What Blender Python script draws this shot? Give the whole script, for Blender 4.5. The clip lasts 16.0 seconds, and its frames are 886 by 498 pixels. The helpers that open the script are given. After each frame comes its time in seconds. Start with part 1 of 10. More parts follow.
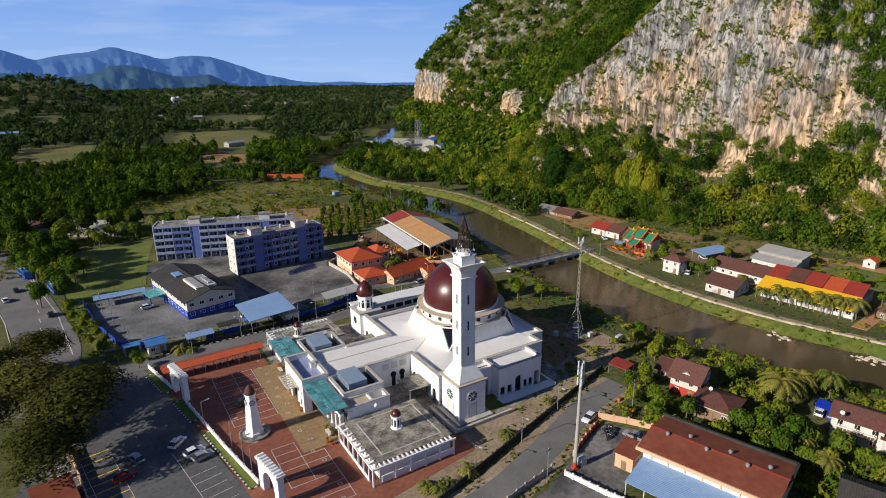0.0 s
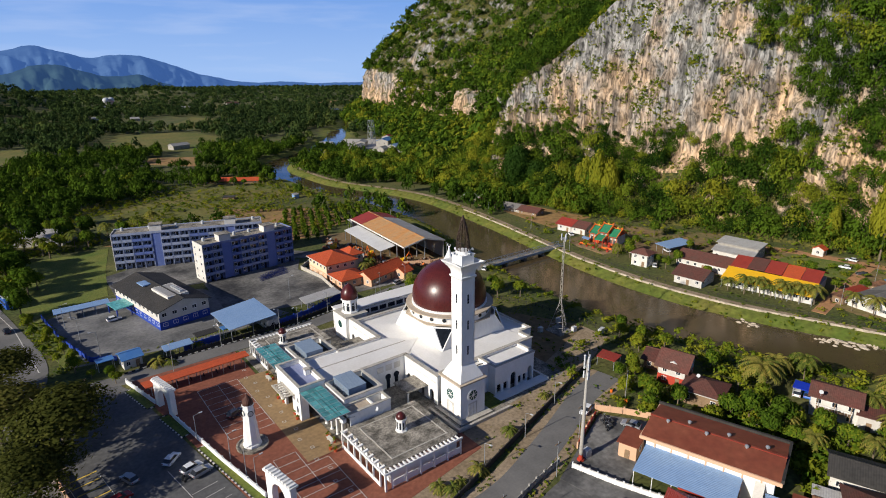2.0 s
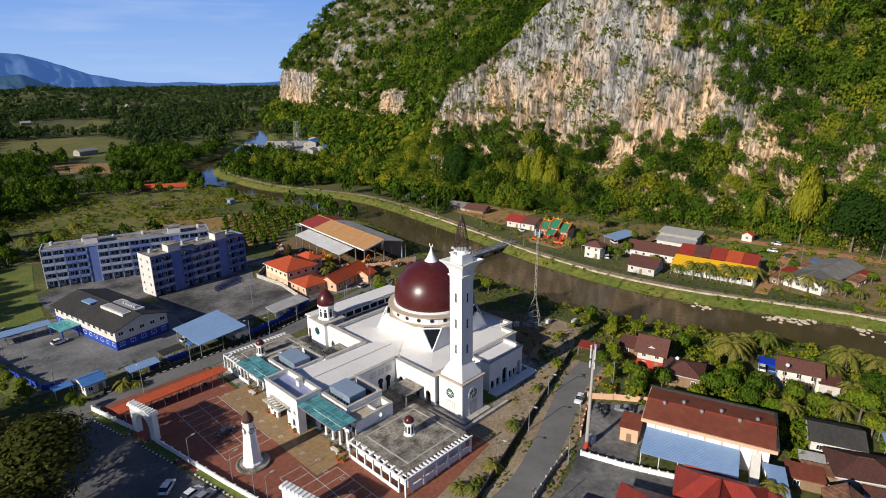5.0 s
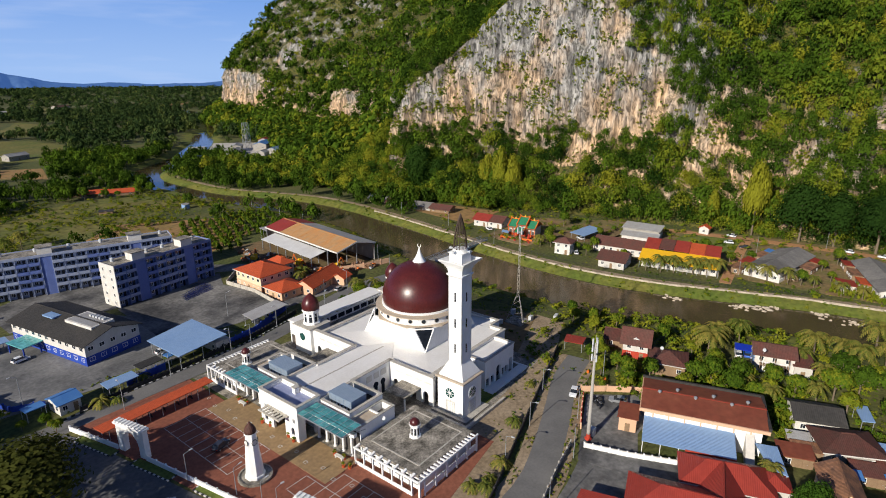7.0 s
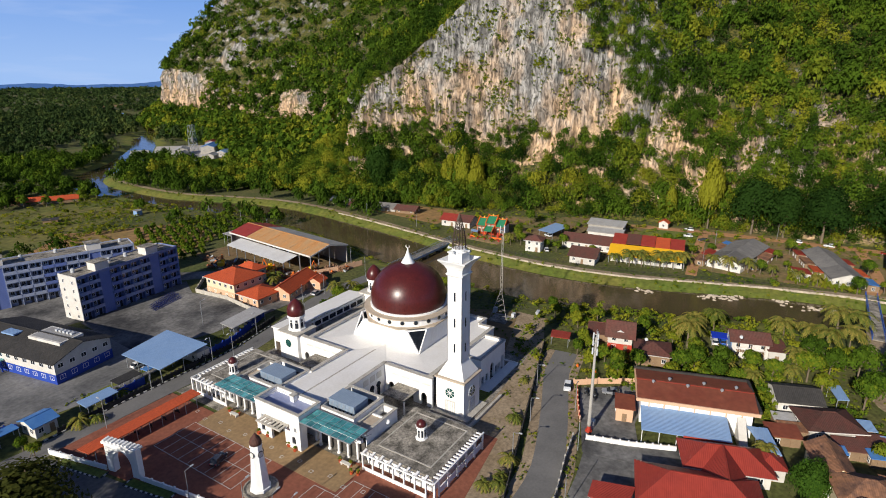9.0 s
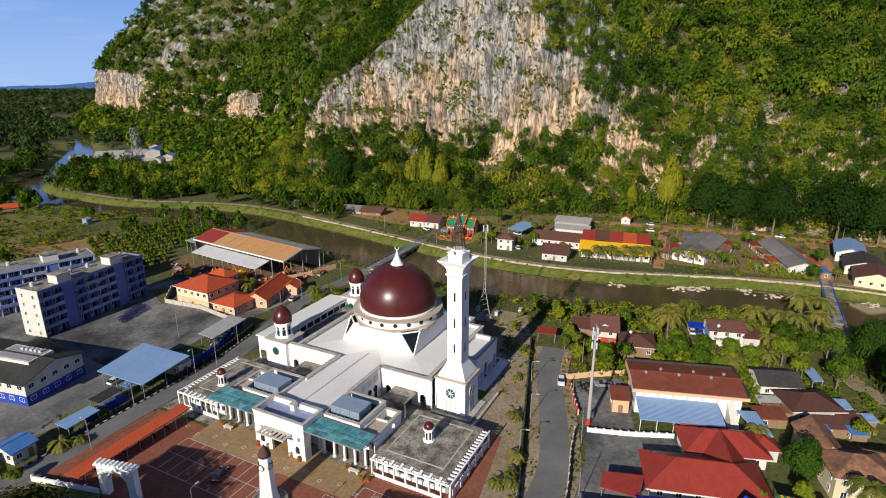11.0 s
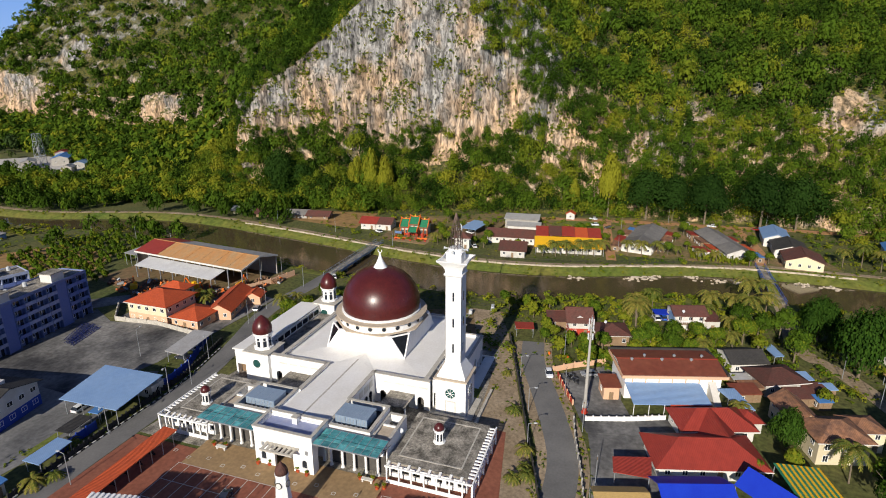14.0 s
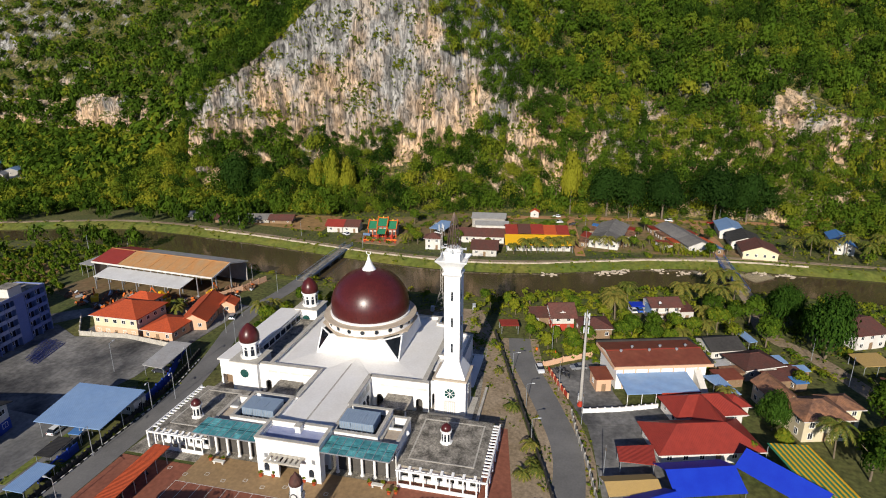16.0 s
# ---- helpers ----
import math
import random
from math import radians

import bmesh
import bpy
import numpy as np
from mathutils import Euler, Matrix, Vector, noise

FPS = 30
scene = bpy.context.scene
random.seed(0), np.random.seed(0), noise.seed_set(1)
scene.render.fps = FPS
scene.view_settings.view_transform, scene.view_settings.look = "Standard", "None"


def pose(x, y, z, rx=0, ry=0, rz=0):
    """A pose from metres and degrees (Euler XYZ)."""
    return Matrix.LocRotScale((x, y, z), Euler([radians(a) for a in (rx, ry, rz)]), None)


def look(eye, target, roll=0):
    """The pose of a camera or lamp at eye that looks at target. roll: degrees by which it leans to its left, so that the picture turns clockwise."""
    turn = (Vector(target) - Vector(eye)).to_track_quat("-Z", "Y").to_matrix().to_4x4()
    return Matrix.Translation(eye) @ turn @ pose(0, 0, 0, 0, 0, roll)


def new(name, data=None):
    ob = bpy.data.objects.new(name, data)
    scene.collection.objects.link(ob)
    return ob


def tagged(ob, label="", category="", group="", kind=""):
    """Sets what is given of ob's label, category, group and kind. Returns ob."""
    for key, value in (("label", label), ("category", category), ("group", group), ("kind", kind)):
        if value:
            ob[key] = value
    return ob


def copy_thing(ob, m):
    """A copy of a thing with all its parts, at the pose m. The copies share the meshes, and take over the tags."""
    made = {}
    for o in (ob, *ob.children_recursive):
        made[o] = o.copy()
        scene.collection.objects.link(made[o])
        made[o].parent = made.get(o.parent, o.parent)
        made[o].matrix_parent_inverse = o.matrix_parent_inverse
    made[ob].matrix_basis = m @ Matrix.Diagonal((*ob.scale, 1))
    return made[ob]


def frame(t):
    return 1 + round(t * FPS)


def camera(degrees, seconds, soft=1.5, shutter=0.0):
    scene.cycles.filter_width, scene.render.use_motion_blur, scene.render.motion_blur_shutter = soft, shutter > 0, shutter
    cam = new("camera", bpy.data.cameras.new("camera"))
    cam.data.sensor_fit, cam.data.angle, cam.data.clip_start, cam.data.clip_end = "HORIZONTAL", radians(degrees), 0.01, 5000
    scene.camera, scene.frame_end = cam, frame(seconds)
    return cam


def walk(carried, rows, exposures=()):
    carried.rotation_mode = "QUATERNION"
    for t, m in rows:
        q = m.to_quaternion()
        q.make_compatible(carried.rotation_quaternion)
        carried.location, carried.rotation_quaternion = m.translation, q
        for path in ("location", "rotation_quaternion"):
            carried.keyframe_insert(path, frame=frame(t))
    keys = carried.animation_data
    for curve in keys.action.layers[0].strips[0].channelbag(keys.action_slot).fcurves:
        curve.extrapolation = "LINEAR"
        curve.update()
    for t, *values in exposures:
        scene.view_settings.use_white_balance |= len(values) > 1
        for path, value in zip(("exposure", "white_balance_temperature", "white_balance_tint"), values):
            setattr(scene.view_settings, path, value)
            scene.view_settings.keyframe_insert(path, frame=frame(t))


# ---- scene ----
import collections
import itertools

cam = camera(75.0, 16.0, 1.0)
METRES, EYE, TILT, LEAN, TURN = 90.0, 75.6, 0.0, 0.0, -31.8
ROWS = [
    (0.0, 0.0, 0.0, 0.0, -0.18, -17.45, 0.56),
    (0.5, -0.0314, 0.0011, 0.0002, -1.57, -17.46, 0.55),
    (1.0, -0.0626, 0.0026, 0.0005, -2.97, -17.47, 0.53),
    (1.5, -0.0939, 0.005, 0.001, -4.37, -17.49, 0.52),
    (2.0, -0.1252, 0.008, 0.0014, -5.8, -17.52, 0.5),
    (2.5, -0.157, 0.0121, 0.002, -7.22, -17.54, 0.48),
    (3.0, -0.1884, 0.0169, 0.0021, -8.65, -17.55, 0.48),
    (3.5, -0.2198, 0.0226, 0.0021, -10.09, -17.57, 0.45),
    (4.0, -0.251, 0.0293, 0.0018, -11.52, -17.57, 0.43),
    (6.5, -0.4025, 0.0743, 0.0002, -18.63, -17.58, 0.29),
    (7.0, -0.4317, 0.0853, -0.0005, -20.03, -17.57, 0.26),
    (7.5, -0.4611, 0.0974, -0.0008, -21.44, -17.57, 0.22),
    (8.0, -0.4898, 0.1098, -0.0013, -22.85, -17.54, 0.19),
    (8.5, -0.5184, 0.1227, -0.0017, -24.25, -17.54, 0.16),
    (9.0, -0.5463, 0.1362, -0.0025, -25.64, -17.52, 0.14),
    (11.5, -0.68, 0.214, -0.0028, -32.57, -17.46, 0.1),
    (12.0, -0.7052, 0.2312, -0.0038, -33.96, -17.43, 0.09),
    (12.5, -0.73, 0.2494, -0.0049, -35.35, -17.41, 0.09),
    (13.0, -0.7546, 0.268, -0.0057, -36.74, -17.4, 0.07),
    (13.5, -0.7785, 0.2875, -0.0064, -38.15, -17.38, 0.05),
    (14.0, -0.8028, 0.3079, -0.007, -39.56, -17.36, -0.01),
    (14.5, -0.8257, 0.3281, -0.0078, -40.96, -17.32, 0.0),
    (15.0, -0.8481, 0.3487, -0.0091, -42.36, -17.29, 0.01),
    (15.5, -0.87, 0.3708, -0.0103, -43.78, -17.27, -0.02),
    (16.0, -0.891, 0.3929, -0.0116, -45.18, -17.24, -0.01),
]
walk(cam, [(t, pose(0, 0, EYE, TILT, LEAN, TURN) @ pose(METRES * x, METRES * y, METRES * z, 90 + pitch, roll, yaw)) for t, x, y, z, yaw, pitch, roll in ROWS])
scene.view_settings.exposure = 0.0

# ---- world and sun ----
SUN_EL, SUN_AZ = 24.6, -1.6         # the light travels along +x, slightly to -y
world = bpy.data.worlds.new("sky")
scene.world = world
world.use_nodes = True
wn, wl = world.node_tree.nodes, world.node_tree.links
sky = wn.new("ShaderNodeTexSky")
sky.sky_type = "NISHITA"
sky.sun_disc = False
sky.sun_elevation = radians(SUN_EL)
sky.sun_rotation = radians(90 + SUN_AZ)
sky.air_density, sky.dust_density, sky.ozone_density = 1.0, 0.0, 1.0
wn["Background"].inputs["Strength"].default_value = 0.036
tone = wn.new("ShaderNodeVectorMath")
tone.operation = "MULTIPLY"
tone.inputs[1].default_value = (0.44, 0.66, 1.36)
wl.new(sky.outputs[0], tone.inputs[0])
# pale haze towards the horizon and thin cirrus
wco = wn.new("ShaderNodeTexCoord")
wsep = wn.new("ShaderNodeSeparateXYZ")
wl.new(wco.outputs["Generated"], wsep.inputs[0])
wrng = wn.new("ShaderNodeMapRange")
wrng.interpolation_type = "SMOOTHSTEP"
wrng.inputs["From Min"].default_value, wrng.inputs["From Max"].default_value = 0.10, 0.30
wrng.inputs["To Min"].default_value, wrng.inputs["To Max"].default_value = 1.0, 0.08
wl.new(wsep.outputs["Z"], wrng.inputs["Value"])
wmix = wn.new("ShaderNodeMix")
wmix.data_type = "RGBA"
wl.new(wrng.outputs[0], wmix.inputs["Factor"])
wl.new(tone.outputs[0], wmix.inputs["A"])
wband = wn.new("ShaderNodeValToRGB")
wband.color_ramp.elements[0].position, wband.color_ramp.elements[1].position = 0.0, 0.16
wband.color_ramp.elements[0].color, wband.color_ramp.elements[1].color = (0.37, 0.57, 0.96, 1), (0.125, 0.32, 0.82, 1)
wl.new(wsep.outputs["Z"], wband.inputs["Fac"])
wlift = wn.new("ShaderNodeVectorMath")
wlift.operation = "SCALE"
wlift.inputs["Scale"].default_value = 26.0
wl.new(wband.outputs["Color"], wlift.inputs[0])
wl.new(wlift.outputs[0], wmix.inputs["B"])
wmap = wn.new("ShaderNodeMapping")
wmap.inputs["Scale"].default_value = (3.0, 3.0, 22.0)
wl.new(wco.outputs["Generated"], wmap.inputs["Vector"])
wcl = wn.new("ShaderNodeTexNoise")
wcl.inputs["Scale"].default_value, wcl.inputs["Detail"].default_value = 1.6, 7
wl.new(wmap.outputs[0], wcl.inputs["Vector"])
wcr = wn.new("ShaderNodeMapRange")
wcr.inputs["From Min"].default_value, wcr.inputs["From Max"].default_value = 0.50, 0.80
wcr.inputs["To Max"].default_value = 0.45
wl.new(wcl.outputs["Fac"], wcr.inputs["Value"])
wmix2 = wn.new("ShaderNodeMix")
wmix2.data_type = "RGBA"
wl.new(wcr.outputs[0], wmix2.inputs["Factor"])
wl.new(wmix.outputs["Result"], wmix2.inputs["A"])
wmix2.inputs["B"].default_value = (16.0, 19.0, 26.0, 1)
wl.new(wmix2.outputs["Result"], wn["Background"].inputs["Color"])
sun = new("sun", bpy.data.lights.new("sun", "SUN"))
sun.data.energy, sun.data.angle, sun.data.color = 5.8, radians(0.6), (1.0, 0.93, 0.82)
ca, sa = math.cos(radians(SUN_EL)), math.sin(radians(SUN_EL))
sun.matrix_world = look((0, 0, 0), (ca * math.cos(radians(SUN_AZ)), ca * math.sin(radians(SUN_AZ)), -sa))


# ---- materials ----
def mat(name, a, b=None, scale=0.5, rough=0.8, metal=0.0, bump=0.0, bscale=8.0, fine=0.25, ridges=None, stretch=(1, 1, 1), rand=0.0, spec=0.3, mid=0.5, width=0.25):
    """Two colours mixed by a broad noise, varied by a fine one, with relief; ridges: (axis, spacing) of a corrugation."""
    m = bpy.data.materials.new(name)
    m.use_nodes = True
    n, l = m.node_tree.nodes, m.node_tree.links
    p = n["Principled BSDF"]
    p.inputs["Roughness"].default_value, p.inputs["Metallic"].default_value = rough, metal
    p.inputs["Specular IOR Level"].default_value = spec
    b = b or tuple(c * 0.75 for c in a)
    co = n.new("ShaderNodeTexCoord")
    mp = n.new("ShaderNodeMapping")
    mp.inputs["Scale"].default_value = stretch
    l.new(co.outputs["Object"], mp.inputs["Vector"])
    big = n.new("ShaderNodeTexNoise")
    big.inputs["Scale"].default_value, big.inputs["Detail"].default_value, big.inputs["Roughness"].default_value = scale, 6, 0.6
    l.new(mp.outputs[0], big.inputs["Vector"])
    ramp = n.new("ShaderNodeValToRGB")
    ramp.color_ramp.elements[0].position, ramp.color_ramp.elements[1].position = mid - width, mid + width
    ramp.color_ramp.elements[0].color, ramp.color_ramp.elements[1].color = (*a, 1), (*b, 1)
    l.new(big.outputs["Fac"], ramp.inputs["Fac"])
    small = n.new("ShaderNodeTexNoise")
    small.inputs["Scale"].default_value, small.inputs["Detail"].default_value = bscale, 4
    l.new(mp.outputs[0], small.inputs["Vector"])
    rng = n.new("ShaderNodeMapRange")
    rng.inputs["From Min"].default_value, rng.inputs["From Max"].default_value = 0.25, 0.75
    rng.inputs["To Min"].default_value, rng.inputs["To Max"].default_value = 1 - fine, 1 + fine
    l.new(small.outputs["Fac"], rng.inputs["Value"])
    mul = n.new("ShaderNodeVectorMath")
    mul.operation = "SCALE"
    l.new(ramp.outputs["Color"], mul.inputs[0])
    l.new(rng.outputs[0], mul.inputs["Scale"])
    out = mul.outputs[0]
    if rand:
        info = n.new("ShaderNodeObjectInfo")
        r2 = n.new("ShaderNodeMapRange")
        r2.inputs["To Min"].default_value, r2.inputs["To Max"].default_value = 1 - rand, 1 + rand
        l.new(info.outputs["Random"], r2.inputs["Value"])
        m2 = n.new("ShaderNodeVectorMath")
        m2.operation = "SCALE"
        l.new(out, m2.inputs[0])
        l.new(r2.outputs[0], m2.inputs["Scale"])
        out = m2.outputs[0]
    l.new(out, p.inputs["Base Color"])
    height = small.outputs["Fac"]
    if ridges:
        wave = n.new("ShaderNodeTexWave")
        wave.bands_direction = ridges[0]
        wave.inputs["Scale"].default_value = 0.314 / ridges[1]
        l.new(co.outputs["Object"], wave.inputs["Vector"])
        height = wave.outputs["Fac"]
    if bump or ridges:
        bp = n.new("ShaderNodeBump")
        bp.inputs["Strength"].default_value, bp.inputs["Distance"].default_value = bump or 0.5, 0.06
        l.new(height, bp.inputs["Height"])
        l.new(bp.outputs[0], p.inputs["Normal"])
    return m


def leaf_mat(name, dark, main, light, through_light=0.25):
    """Foliage: the leaf mesh carries a tint per tree, which picks the green."""
    m = bpy.data.materials.new(name)
    m.use_nodes = True
    n, l = m.node_tree.nodes, m.node_tree.links
    n.remove(n["Principled BSDF"])
    at = n.new("ShaderNodeAttribute")
    at.attribute_name = "tint"
    info = n.new("ShaderNodeObjectInfo")
    addr = n.new("ShaderNodeMath")
    addr.operation = "MULTIPLY_ADD"
    addr.inputs[1].default_value = 0.35
    l.new(info.outputs["Random"], addr.inputs[0])
    l.new(at.outputs["Fac"], addr.inputs[2])
    ramp = n.new("ShaderNodeValToRGB")
    e = ramp.color_ramp.elements
    e[0].position, e[0].color = 0.0, (*dark, 1)
    e[1].position, e[1].color = 1.0, (*light, 1)
    k = e.new(0.5)
    k.color = (*main, 1)
    l.new(addr.outputs[0], ramp.inputs["Fac"])
    d = n.new("ShaderNodeBsdfDiffuse")
    t = n.new("ShaderNodeBsdfTranslucent")
    mix = n.new("ShaderNodeMixShader")
    mix.inputs[0].default_value = through_light
    l.new(ramp.outputs["Color"], d.inputs["Color"])
    l.new(ramp.outputs["Color"], t.inputs["Color"])
    l.new(d.outputs[0], mix.inputs[1])
    l.new(t.outputs[0], mix.inputs[2])
    l.new(mix.outputs[0], n["Material Output"].inputs["Surface"])
    return m


